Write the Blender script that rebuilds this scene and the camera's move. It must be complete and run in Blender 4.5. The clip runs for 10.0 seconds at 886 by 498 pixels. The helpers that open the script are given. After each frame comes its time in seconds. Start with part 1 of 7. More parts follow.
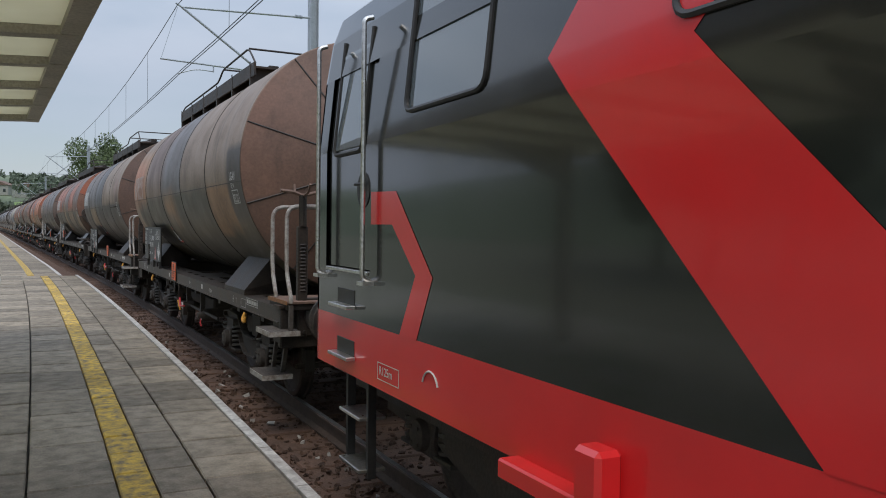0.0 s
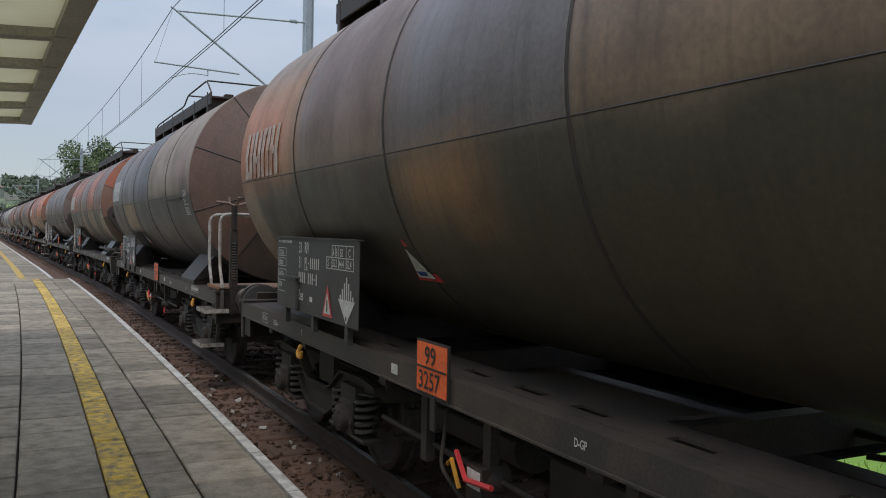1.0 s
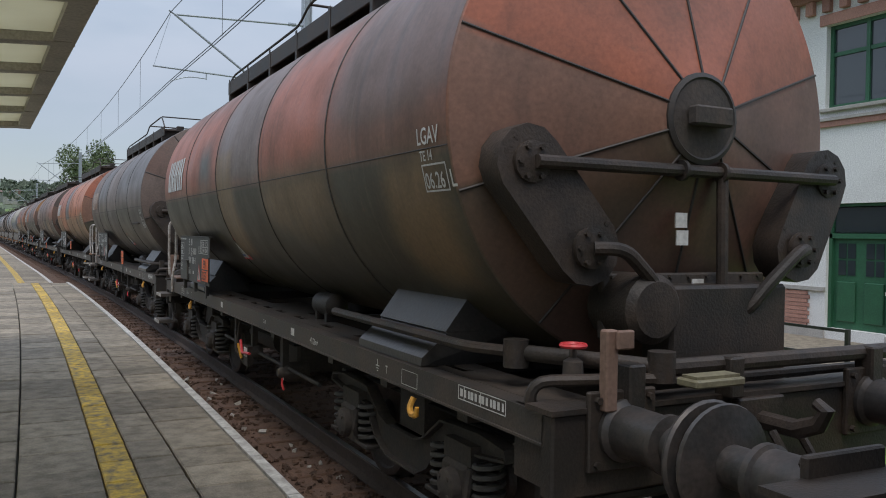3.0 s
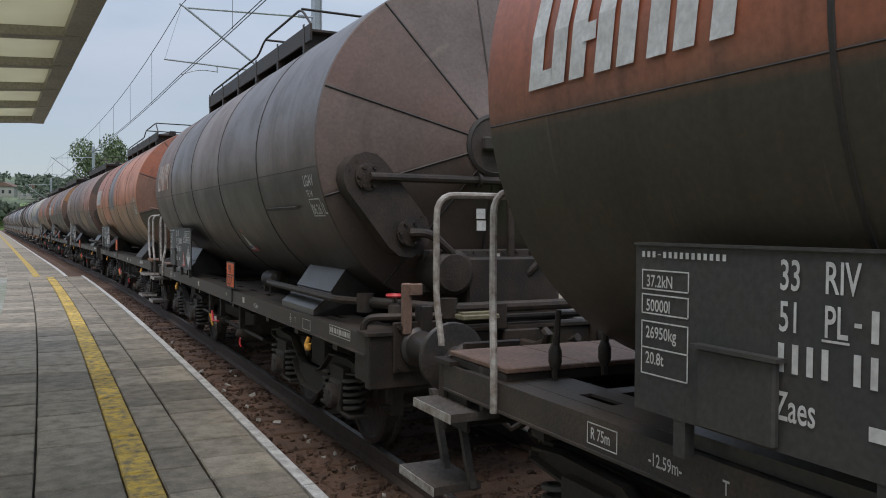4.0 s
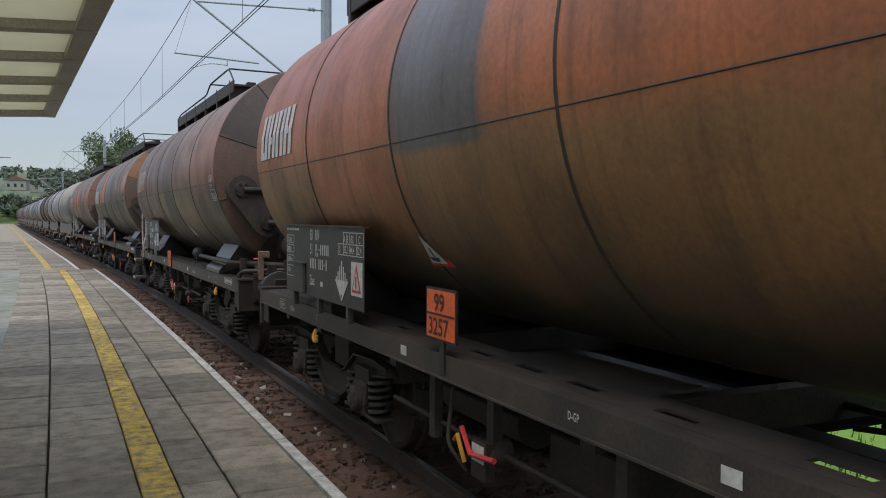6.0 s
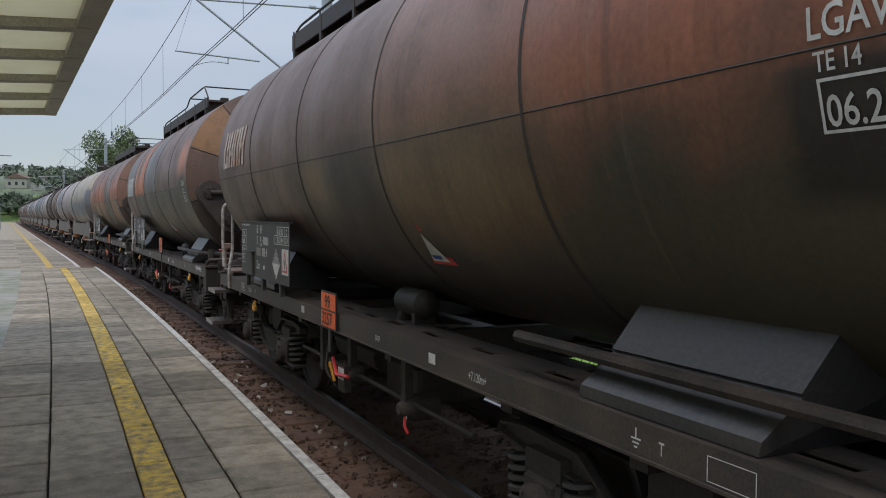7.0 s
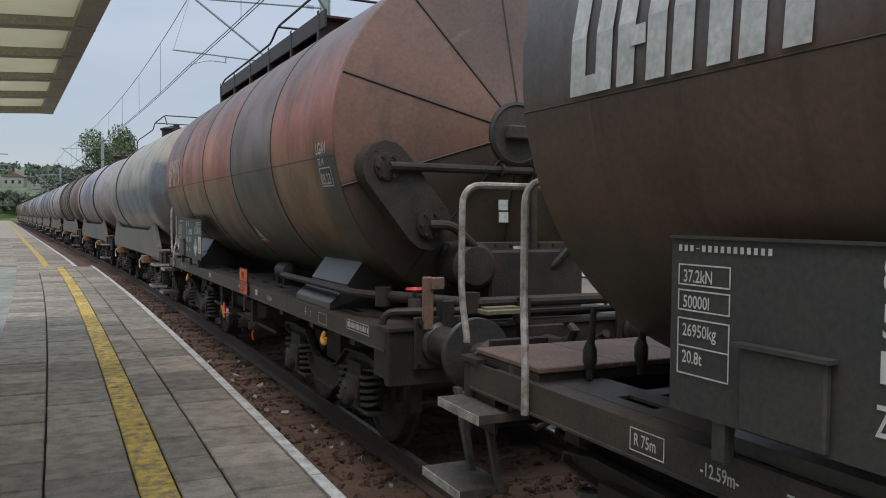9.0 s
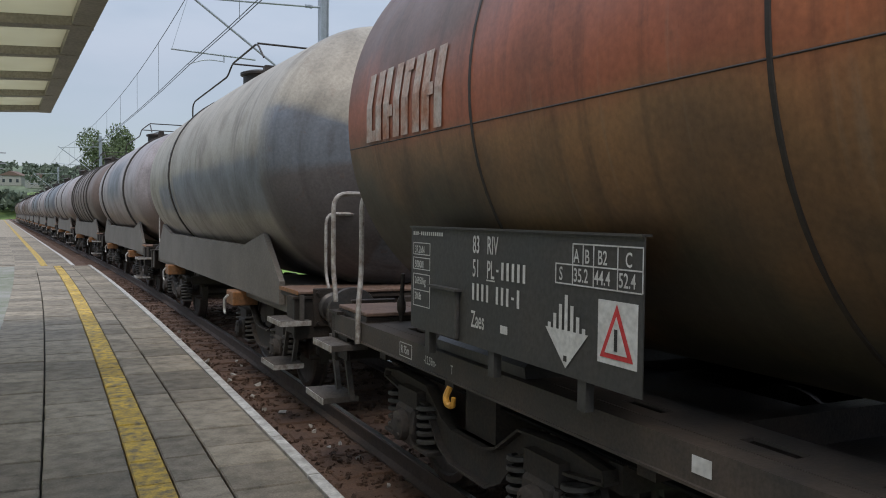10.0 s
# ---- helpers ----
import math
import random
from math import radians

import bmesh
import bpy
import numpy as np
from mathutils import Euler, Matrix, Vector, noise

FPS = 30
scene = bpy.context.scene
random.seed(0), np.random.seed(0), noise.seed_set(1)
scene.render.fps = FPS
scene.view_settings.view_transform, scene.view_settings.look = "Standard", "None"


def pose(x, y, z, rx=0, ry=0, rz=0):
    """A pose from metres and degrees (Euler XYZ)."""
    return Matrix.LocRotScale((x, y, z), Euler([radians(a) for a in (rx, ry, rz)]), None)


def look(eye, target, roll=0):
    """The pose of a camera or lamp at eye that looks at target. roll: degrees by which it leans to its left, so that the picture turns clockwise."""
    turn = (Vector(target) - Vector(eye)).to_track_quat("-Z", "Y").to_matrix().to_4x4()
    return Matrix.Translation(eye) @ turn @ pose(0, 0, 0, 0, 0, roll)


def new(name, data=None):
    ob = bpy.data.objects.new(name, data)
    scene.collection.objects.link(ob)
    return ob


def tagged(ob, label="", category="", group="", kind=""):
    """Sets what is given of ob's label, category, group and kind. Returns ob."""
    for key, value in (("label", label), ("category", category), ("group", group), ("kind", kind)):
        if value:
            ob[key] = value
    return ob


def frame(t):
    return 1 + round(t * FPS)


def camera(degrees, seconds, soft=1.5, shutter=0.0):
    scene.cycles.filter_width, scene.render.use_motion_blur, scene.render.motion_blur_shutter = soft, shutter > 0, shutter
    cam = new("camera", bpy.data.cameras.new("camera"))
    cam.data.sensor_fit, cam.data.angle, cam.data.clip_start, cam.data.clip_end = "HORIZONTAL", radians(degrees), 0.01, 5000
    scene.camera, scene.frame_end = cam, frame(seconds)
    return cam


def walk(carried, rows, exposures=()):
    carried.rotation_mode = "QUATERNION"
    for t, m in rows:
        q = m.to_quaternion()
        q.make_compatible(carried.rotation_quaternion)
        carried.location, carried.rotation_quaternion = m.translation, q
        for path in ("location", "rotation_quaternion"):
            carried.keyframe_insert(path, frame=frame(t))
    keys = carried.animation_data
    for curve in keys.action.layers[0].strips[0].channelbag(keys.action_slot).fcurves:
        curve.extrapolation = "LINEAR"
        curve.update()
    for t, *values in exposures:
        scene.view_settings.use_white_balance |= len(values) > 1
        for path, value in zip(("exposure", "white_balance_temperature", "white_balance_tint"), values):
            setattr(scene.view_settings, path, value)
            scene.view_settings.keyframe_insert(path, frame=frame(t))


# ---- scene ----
# Track: rail top z = 0, centre line through (0, 0), bending left ahead; the camera stands on the platform.
cam = camera(57.3, 10.0, soft=1.0)
EYE = (-3.349, 0.0, 1.954)
PATH = [  # seconds, pitch, lean, turn
    (0.0, -1.497, -0.726, -25.828), (0.5, -1.281, -1.006, -26.077), (1.0, -1.101, -1.116, -26.288),
    (1.5, -0.983, -1.064, -26.382), (2.0, -0.891, -1.033, -26.515), (2.5, -0.801, -0.983, -26.510),
    (4.0, -1.599, -0.359, -25.508), (4.5, -1.878, -0.260, -25.053), (5.0, -1.944, -0.338, -24.934),
    (5.5, -1.990, -0.354, -24.870), (7.0, -2.224, -0.321, -24.754), (7.5, -2.211, -0.378, -24.747),
    (8.0, -2.165, -0.452, -24.794), (8.5, -2.168, -0.550, -24.909), (9.0, -2.212, -0.542, -24.954),
    (9.5, -2.239, -0.606, -25.021), (10.0, -2.229, -0.653, -25.084)]
walk(cam, [(t, pose(*EYE, 90 + p, l, y)) for t, p, l, y in PATH])

# ---- light ----
scene.view_settings.exposure = 0.4
world = bpy.data.worlds.new("world")
scene.world = world
world.use_nodes = True
wn, wl = world.node_tree.nodes, world.node_tree.links
wn.clear()
w_out = wn.new("ShaderNodeOutputWorld")
w_bg = wn.new("ShaderNodeBackground")
w_sky = wn.new("ShaderNodeTexSky")
w_sky.sky_type, w_sky.sun_disc = "NISHITA", False
w_sky.sun_elevation, w_sky.sun_rotation = radians(62), radians(207)
w_sky.air_density, w_sky.dust_density, w_sky.ozone_density = 1.2, 0.6, 1.5
w_co = wn.new("ShaderNodeTexCoord")
w_map = wn.new("ShaderNodeMapping")
w_map.inputs["Scale"].default_value = (1.0, 1.0, 3.2)
w_noise = wn.new("ShaderNodeTexNoise")
w_noise.inputs["Scale"].default_value, w_noise.inputs["Detail"].default_value = 2.6, 7
w_ramp = wn.new("ShaderNodeValToRGB")
w_ramp.color_ramp.elements[0].position, w_ramp.color_ramp.elements[1].position = 0.30, 0.62
w_ramp.color_ramp.elements[0].color = (0.5, 0.5, 0.5, 1)
w_mix = wn.new("ShaderNodeMix")
w_mix.data_type = "RGBA"
w_mix.inputs["B"].default_value = (5.8, 6.6, 8.0, 1)
w_bg.inputs["Strength"].default_value = 0.067
wl.new(w_co.outputs["Generated"], w_map.inputs["Vector"])
wl.new(w_map.outputs["Vector"], w_noise.inputs["Vector"])
wl.new(w_noise.outputs["Fac"], w_ramp.inputs["Fac"])
wl.new(w_ramp.outputs["Color"], w_mix.inputs["Factor"])
wl.new(w_sky.outputs["Color"], w_mix.inputs["A"])
w_sep = wn.new("ShaderNodeSeparateXYZ")
w_up = wn.new("ShaderNodeMapRange")
w_up.interpolation_type = "SMOOTHSTEP"
w_up.inputs["From Min"].default_value, w_up.inputs["From Max"].default_value = 0.12, 0.95
w_up.inputs["To Min"].default_value, w_up.inputs["To Max"].default_value = 1.0, 2.55
w_mul = wn.new("ShaderNodeMix")
w_mul.data_type, w_mul.blend_type = "RGBA", "MULTIPLY"
w_mul.inputs["Factor"].default_value = 1.0
wl.new(w_co.outputs["Generated"], w_sep.inputs["Vector"])
wl.new(w_sep.outputs["Z"], w_up.inputs["Value"])
wl.new(w_mix.outputs["Result"], w_mul.inputs["A"])
wl.new(w_up.outputs["Result"], w_mul.inputs["B"])
wl.new(w_mul.outputs["Result"], w_bg.inputs["Color"])
wl.new(w_bg.outputs["Background"], w_out.inputs["Surface"])
sun_data = bpy.data.lights.new("sun", "SUN")
sun_data.energy, sun_data.angle, sun_data.color = 1.0, radians(25), (1.0, 0.89, 0.76)
sun = new("sun", sun_data)
sun.matrix_world = look((-17, -33, 70), (0, 0, 0))


# ---- materials ----
def material(name, base, second=None, rough=0.6, metal=0.0, scale=3.0, fine=40.0, bump=0.15, amount=0.6, spec=0.5,
             streaks=None, streak_amount=0.6, random_tint=0.0, depth=0.01, coat=0.0):
    """A worn surface: two colours mixed by large stains, a fine grain in value, optional downward streaks and relief."""
    m = bpy.data.materials.new(name)
    m.use_nodes = True
    n, l = m.node_tree.nodes, m.node_tree.links
    b = n["Principled BSDF"]
    co = n.new("ShaderNodeTexCoord")
    place = n.new("ShaderNodeNewGeometry").outputs["Position"] if random_tint else co.outputs["Object"]
    second = second or tuple(c * 0.6 for c in base)
    big = n.new("ShaderNodeTexNoise")
    big.inputs["Scale"].default_value, big.inputs["Detail"].default_value, big.inputs["Roughness"].default_value = scale, 8, 0.62
    l.new(place, big.inputs["Vector"])
    ramp = n.new("ShaderNodeMapRange")
    ramp.inputs["From Min"].default_value, ramp.inputs["From Max"].default_value = 0.40, 0.66
    ramp.inputs["To Max"].default_value = amount
    l.new(big.outputs["Fac"], ramp.inputs["Value"])
    mix = n.new("ShaderNodeMix")
    mix.data_type = "RGBA"
    mix.inputs["A"].default_value, mix.inputs["B"].default_value = (*base, 1), (*second, 1)
    l.new(ramp.outputs["Result"], mix.inputs["Factor"])
    small = n.new("ShaderNodeTexNoise")
    small.inputs["Scale"].default_value, small.inputs["Detail"].default_value = fine, 5
    l.new(place, small.inputs["Vector"])
    grain = n.new("ShaderNodeMapRange")
    grain.inputs["From Min"].default_value, grain.inputs["From Max"].default_value = 0.3, 0.7
    grain.inputs["To Min"].default_value, grain.inputs["To Max"].default_value = 0.78, 1.15
    l.new(small.outputs["Fac"], grain.inputs["Value"])
    last = mix.outputs["Result"]
    if streaks:
        mp = n.new("ShaderNodeMapping")
        mp.inputs["Scale"].default_value = (0.5, 3.6, 0.30)
        l.new(co.outputs["Object"], mp.inputs["Vector"])
        sn = n.new("ShaderNodeTexNoise")
        sn.inputs["Scale"].default_value, sn.inputs["Detail"].default_value = 1.7, 6
        l.new(mp.outputs["Vector"], sn.inputs["Vector"])
        sr = n.new("ShaderNodeMapRange")
        sr.inputs["From Min"].default_value, sr.inputs["From Max"].default_value = 0.5, 0.68
        sr.inputs["To Max"].default_value = streak_amount
        l.new(sn.outputs["Fac"], sr.inputs["Value"])
        sm = n.new("ShaderNodeMix")
        sm.data_type = "RGBA"
        sm.inputs["B"].default_value = (*streaks, 1)
        l.new(sr.outputs["Result"], sm.inputs["Factor"])
        l.new(last, sm.inputs["A"])
        last = sm.outputs["Result"]
    mul = n.new("ShaderNodeMix")
    mul.data_type, mul.blend_type = "RGBA", "MULTIPLY"
    mul.inputs["Factor"].default_value = 1.0
    l.new(last, mul.inputs["A"])
    l.new(grain.outputs["Result"], mul.inputs["B"])
    last = mul.outputs["Result"]
    if random_tint:
        info = n.new("ShaderNodeObjectInfo")
        geo = n.new("ShaderNodeNewGeometry")
        add = n.new("ShaderNodeMath")
        add.operation = "ADD"
        l.new(info.outputs["Random"], add.inputs[0])
        l.new(geo.outputs["Random Per Island"], add.inputs[1])
        fr = n.new("ShaderNodeMath")
        fr.operation = "FRACT"
        l.new(add.outputs[0], fr.inputs[0])
        rr = n.new("ShaderNodeMapRange")
        rr.inputs["To Min"].default_value, rr.inputs["To Max"].default_value = 1 - random_tint, 1 + random_tint
        l.new(fr.outputs[0], rr.inputs["Value"])
        m2 = n.new("ShaderNodeMix")
        m2.data_type, m2.blend_type = "RGBA", "MULTIPLY"
        m2.inputs["Factor"].default_value = 1.0
        l.new(last, m2.inputs["A"])
        l.new(rr.outputs["Result"], m2.inputs["B"])
        last = m2.outputs["Result"]
    l.new(last, b.inputs["Base Color"])
    rg = n.new("ShaderNodeMapRange")
    rg.inputs["To Min"].default_value, rg.inputs["To Max"].default_value = max(rough - 0.12, 0.03), min(rough + 0.14, 1)
    l.new(big.outputs["Fac"], rg.inputs["Value"])
    l.new(rg.outputs["Result"], b.inputs["Roughness"])
    b.inputs["Metallic"].default_value = metal
    b.inputs["Specular IOR Level"].default_value = spec
    b.inputs["Coat Weight"].default_value = coat
    b.inputs["Coat Roughness"].default_value = 0.06
    b.inputs["Coat IOR"].default_value = 1.7
    if bump:
        bp = n.new("ShaderNodeBump")
        bp.inputs["Strength"].default_value, bp.inputs["Distance"].default_value = bump, depth
        l.new(small.outputs["Fac"], bp.inputs["Height"])
        l.new(bp.outputs["Normal"], b.inputs["Normal"])
    return m


def tank_paint():
    """Old tank paint: takes its colours from the sheets' own paint layer, painted shade included, with rust clouds,
    grain and dark runs.
    """
    m = bpy.data.materials.new("weathered tank paint with painted shade")
    m.use_nodes = True
    n, l = m.node_tree.nodes, m.node_tree.links
    b = n["Principled BSDF"]
    co, at = n.new("ShaderNodeTexCoord"), n.new("ShaderNodeAttribute")
    at.attribute_name = "paint"

    def noise_node(scale, detail, source, rough=0.6):
        t = n.new("ShaderNodeTexNoise")
        t.inputs["Scale"].default_value, t.inputs["Detail"].default_value, t.inputs["Roughness"].default_value = scale, detail, rough
        l.new(source, t.inputs["Vector"])
        return t

    def ranged(source, a, c, lo, hi):
        r = n.new("ShaderNodeMapRange")
        for key, v in zip(("From Min", "From Max", "To Min", "To Max"), (a, c, lo, hi)):
            r.inputs[key].default_value = v
        l.new(source, r.inputs["Value"])
        return r.outputs["Result"]

    def mixed(fac, a, colour=None, other=None, how="MIX"):
        q = n.new("ShaderNodeMix")
        q.data_type, q.blend_type = "RGBA", how
        if isinstance(fac, float):
            q.inputs["Factor"].default_value = fac
        else:
            l.new(fac, q.inputs["Factor"])
        l.new(a, q.inputs["A"])
        if colour:
            q.inputs["B"].default_value = (*colour, 1)
        else:
            l.new(other, q.inputs["B"])
        return q.outputs["Result"]

    cloud = noise_node(1.3, 9, co.outputs["Object"], 0.65)
    c = mixed(ranged(cloud.outputs["Fac"], 0.46, 0.72, 0.0, 0.55), at.outputs["Color"], (0.055, 0.042, 0.032))
    patch = noise_node(5.5, 8, co.outputs["Object"], 0.7)
    c = mixed(ranged(patch.outputs["Fac"], 0.60, 0.74, 0.0, 0.5), c, (0.150, 0.075, 0.042))
    mp = n.new("ShaderNodeMapping")
    mp.inputs["Scale"].default_value = (0.4, 5.0, 0.28)
    l.new(co.outputs["Object"], mp.inputs["Vector"])
    run = noise_node(1.6, 7, mp.outputs["Vector"])
    c = mixed(ranged(run.outputs["Fac"], 0.52, 0.70, 0.0, 0.42), c, (0.034, 0.028, 0.022))
    pale = noise_node(2.3, 6, mp.outputs["Vector"])
    c = mixed(ranged(pale.outputs["Fac"], 0.64, 0.74, 0.0, 0.22), c, (0.30, 0.25, 0.19))
    fine = noise_node(34, 5, co.outputs["Object"])
    c = mixed(1.0, c, other=ranged(fine.outputs["Fac"], 0.3, 0.7, 0.82, 1.14), how="MULTIPLY")
    l.new(c, b.inputs["Base Color"])
    l.new(ranged(cloud.outputs["Fac"], 0.3, 0.7, 0.36, 0.56), b.inputs["Roughness"])
    b.inputs["Specular IOR Level"].default_value = 0.48
    dent = noise_node(1.1, 3, co.outputs["Object"])
    bp, bp2 = n.new("ShaderNodeBump"), n.new("ShaderNodeBump")
    bp.inputs["Strength"].default_value, bp.inputs["Distance"].default_value = 0.35, 0.02
    bp2.inputs["Strength"].default_value, bp2.inputs["Distance"].default_value = 0.06, 0.004
    l.new(dent.outputs["Fac"], bp.inputs["Height"])
    l.new(fine.outputs["Fac"], bp2.inputs["Height"])
    l.new(bp.outputs["Normal"], bp2.inputs["Normal"])
    l.new(bp2.outputs["Normal"], b.inputs["Normal"])
    return m


tank_mat = tank_paint()
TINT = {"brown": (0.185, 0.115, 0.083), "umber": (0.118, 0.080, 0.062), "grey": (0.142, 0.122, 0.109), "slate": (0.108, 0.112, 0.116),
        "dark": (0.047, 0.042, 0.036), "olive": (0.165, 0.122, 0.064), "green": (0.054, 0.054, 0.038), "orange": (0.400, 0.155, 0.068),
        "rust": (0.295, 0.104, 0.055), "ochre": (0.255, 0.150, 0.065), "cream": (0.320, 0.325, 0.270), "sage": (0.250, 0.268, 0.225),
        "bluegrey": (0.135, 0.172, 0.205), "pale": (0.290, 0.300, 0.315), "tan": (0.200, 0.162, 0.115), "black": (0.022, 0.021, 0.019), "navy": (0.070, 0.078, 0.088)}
headstock_mat = material("orange brown corner paint", (0.30, 0.13, 0.045), (0.12, 0.08, 0.05), rough=0.6, scale=8)
skirt_mat = material("dusty grey brown skirt", (0.165, 0.145, 0.125), (0.11, 0.095, 0.08), rough=0.6, scale=1.2, amount=0.5, bump=0.1)
TINT = {k: (r * 1.17, g, b * 0.95) for k, (r, g, b) in TINT.items()}
saddle_mat = material("oily saddle steel", (0.040, 0.039, 0.039), (0.070, 0.058, 0.048), rough=0.34, scale=3, amount=0.5, bump=0.2, spec=0.6)
# shade under the tanks, put into the plates' base colour
floor_shade_mat = material("near black floor shade", (0.014, 0.013, 0.012), (0.026, 0.021, 0.017), rough=0.8, scale=4, spec=0.2)
seam_mat = material("seam dark steel", (0.030, 0.026, 0.023), (0.05, 0.035, 0.025), rough=0.6, scale=6)
frame_mat = material("underframe grimy black", (0.028, 0.024, 0.021), (0.080, 0.056, 0.042), rough=0.52, scale=3.4, fine=60, amount=0.6, bump=0.35, spec=0.32)
sill_mat = material("sill dusty dark paint", (0.046, 0.041, 0.037), (0.098, 0.074, 0.058), rough=0.5, scale=2.6, fine=60, amount=0.7, bump=0.15, spec=0.35)
deck_mat = material("deck rusty plate", (0.200, 0.122, 0.090), (0.110, 0.078, 0.060), rough=0.7, scale=3.0, bump=0.3)
step_mat = material("step worn steel", (0.105, 0.092, 0.082), (0.060, 0.050, 0.043), rough=0.6, metal=0.3, scale=9, bump=0.3)
bogie_mat = material("bogie brake dust", (0.044, 0.037, 0.032), (0.078, 0.058, 0.044), rough=0.78, scale=5, bump=0.35)
spring_mat = material("spring steel", (0.085, 0.078, 0.070), (0.05, 0.045, 0.04), rough=0.55, metal=0.3, scale=9)
wheel_mat = material("wheel steel", (0.10, 0.085, 0.075), (0.06, 0.05, 0.045), rough=0.5, metal=0.5, scale=7)
rail_pipe_mat = material("handrail worn white paint", (0.400, 0.380, 0.350), (0.170, 0.130, 0.105), rough=0.55, scale=14, amount=0.9)
buffer_mat = material("buffer greasy steel", (0.055, 0.052, 0.050), (0.13, 0.10, 0.085), rough=0.45, metal=0.4, scale=6)
plate_mat = material("number board grey", (0.046, 0.046, 0.044), (0.068, 0.060, 0.052), rough=0.55, scale=3, amount=0.5)
label_tray_mat = material("dull yellow grey paint", (0.20, 0.18, 0.11), (0.12, 0.10, 0.07), rough=0.6, scale=9)
white_mat = material("lettering white", (0.62, 0.62, 0.60), (0.42, 0.40, 0.37), rough=0.6, scale=10)
letter_rust_mat = material("lettering rust stained", (0.52, 0.47, 0.42), (0.34, 0.13, 0.06), rough=0.6, scale=2.6, amount=0.95)
hazard_mat = material("hazard board orange", (0.88, 0.15, 0.035), (0.60, 0.11, 0.04), rough=0.5, scale=5, amount=0.5)
black_mat = material("black paint", (0.02, 0.02, 0.02), (0.04, 0.035, 0.03), rough=0.5)
red_mat = material("signal red paint", (0.62, 0.045, 0.05), (0.42, 0.04, 0.04), rough=0.4, scale=4)
yellow_mat = material("hook yellow paint", (0.75, 0.36, 0.04), (0.4, 0.22, 0.05), rough=0.5, scale=8)
loco_dark_mat = material("locomotive dark green gloss", (0.015, 0.016, 0.014), (0.019, 0.019, 0.016), rough=0.10, scale=1.5, bump=0.0, fine=0.5, depth=0.002, spec=0.6, amount=0.4, coat=0.3)
loco_red_mat = material("locomotive red gloss", (0.66, 0.026, 0.028), (0.60, 0.028, 0.030), rough=0.2, scale=1.5, fine=0.5, coat=0.25, bump=0.0, depth=0.002)
chrome_mat = material("polished steel rail", (0.62, 0.62, 0.60), (0.45, 0.43, 0.40), rough=0.3, metal=0.9, scale=12)
loco_roof_mat = material("locomotive grey roof", (0.22, 0.24, 0.26), (0.16, 0.17, 0.18), rough=0.5)
slab_mat = material("concrete paving slab", (0.285, 0.240, 0.180), (0.150, 0.127, 0.094), rough=0.85, scale=7.0, fine=95, bump=0.8, amount=0.9, random_tint=0.3, depth=0.004)
yellow_slab_mat = material("worn yellow line paint", (0.640, 0.415, 0.058), (0.190, 0.155, 0.100), rough=0.8, scale=13, fine=60, bump=0.35, amount=1.0, depth=0.004, random_tint=0.2)
edge_mat = material("platform edge white paint", (0.560, 0.540, 0.500), (0.300, 0.275, 0.250), rough=0.8, scale=9, amount=0.9, bump=0.3)
joint_mat = material("joint dirt", (0.045, 0.038, 0.028), (0.035, 0.04, 0.022), rough=0.95, scale=6)
gravel_mat = material("gravel with weeds", (0.300, 0.285, 0.250), (0.120, 0.150, 0.065), rough=0.95, scale=1.6, fine=120, bump=0.8, amount=0.75)
ballast_mat = material("rusty brown ballast", (0.105, 0.060, 0.040), (0.060, 0.040, 0.030), rough=0.95, scale=5, fine=60, bump=0.9, random_tint=0.35, depth=0.03)
sleeper_mat = material("oiled wooden sleeper", (0.120, 0.068, 0.045), (0.066, 0.042, 0.031), rough=0.9, scale=4, fine=60, bump=0.6, random_tint=0.2)
railsteel_mat = material("rail rusty brown", (0.080, 0.056, 0.045), (0.055, 0.042, 0.036), rough=0.75, scale=8)
railtop_mat = material("rail polished top", (0.42, 0.41, 0.40), (0.26, 0.24, 0.23), rough=0.3, metal=0.85, scale=6)
grass_mat = material("bright meadow grass", (0.150, 0.265, 0.035), (0.085, 0.165, 0.025), rough=0.9, scale=1.2, fine=60, bump=0.8, amount=0.8, random_tint=0.25)
ground_mat = material("far ground", (0.155, 0.150, 0.105), (0.085, 0.115, 0.050), rough=0.95, scale=0.12, fine=4, bump=0.4)
canopy_mat = material("canopy painted steel", (0.460, 0.425, 0.360), (0.340, 0.315, 0.270), rough=0.6, scale=2)
galv_mat = material("galvanised steel", (0.42, 0.46, 0.49), (0.33, 0.36, 0.39), rough=0.5, metal=0.35, scale=4)
wire_mat = material("copper wire patina", (0.10, 0.11, 0.12), (0.07, 0.075, 0.08), rough=0.6, metal=0.3)
wall_white_mat = material("white render wall", (0.760, 0.760, 0.740), (0.620, 0.615, 0.590), rough=0.9, scale=0.8, bump=0.2)
brick_mat = material("red brick", (0.400, 0.215, 0.165), (0.320, 0.170, 0.135), rough=0.85, scale=3, bump=0.3, random_tint=0.2)
green_door_mat = material("green painted wood", (0.030, 0.120, 0.060), (0.022, 0.085, 0.045), rough=0.45, scale=3)
stone_mat = material("grey stone sill", (0.42, 0.40, 0.37), (0.30, 0.29, 0.27), rough=0.85)
roof_tile_mat = material("red roof tile", (0.260, 0.110, 0.070), (0.190, 0.090, 0.065), rough=0.85, scale=2)
bark_mat = material("tree bark", (0.110, 0.085, 0.062), (0.07, 0.055, 0.042), rough=0.95, scale=8, bump=0.8)
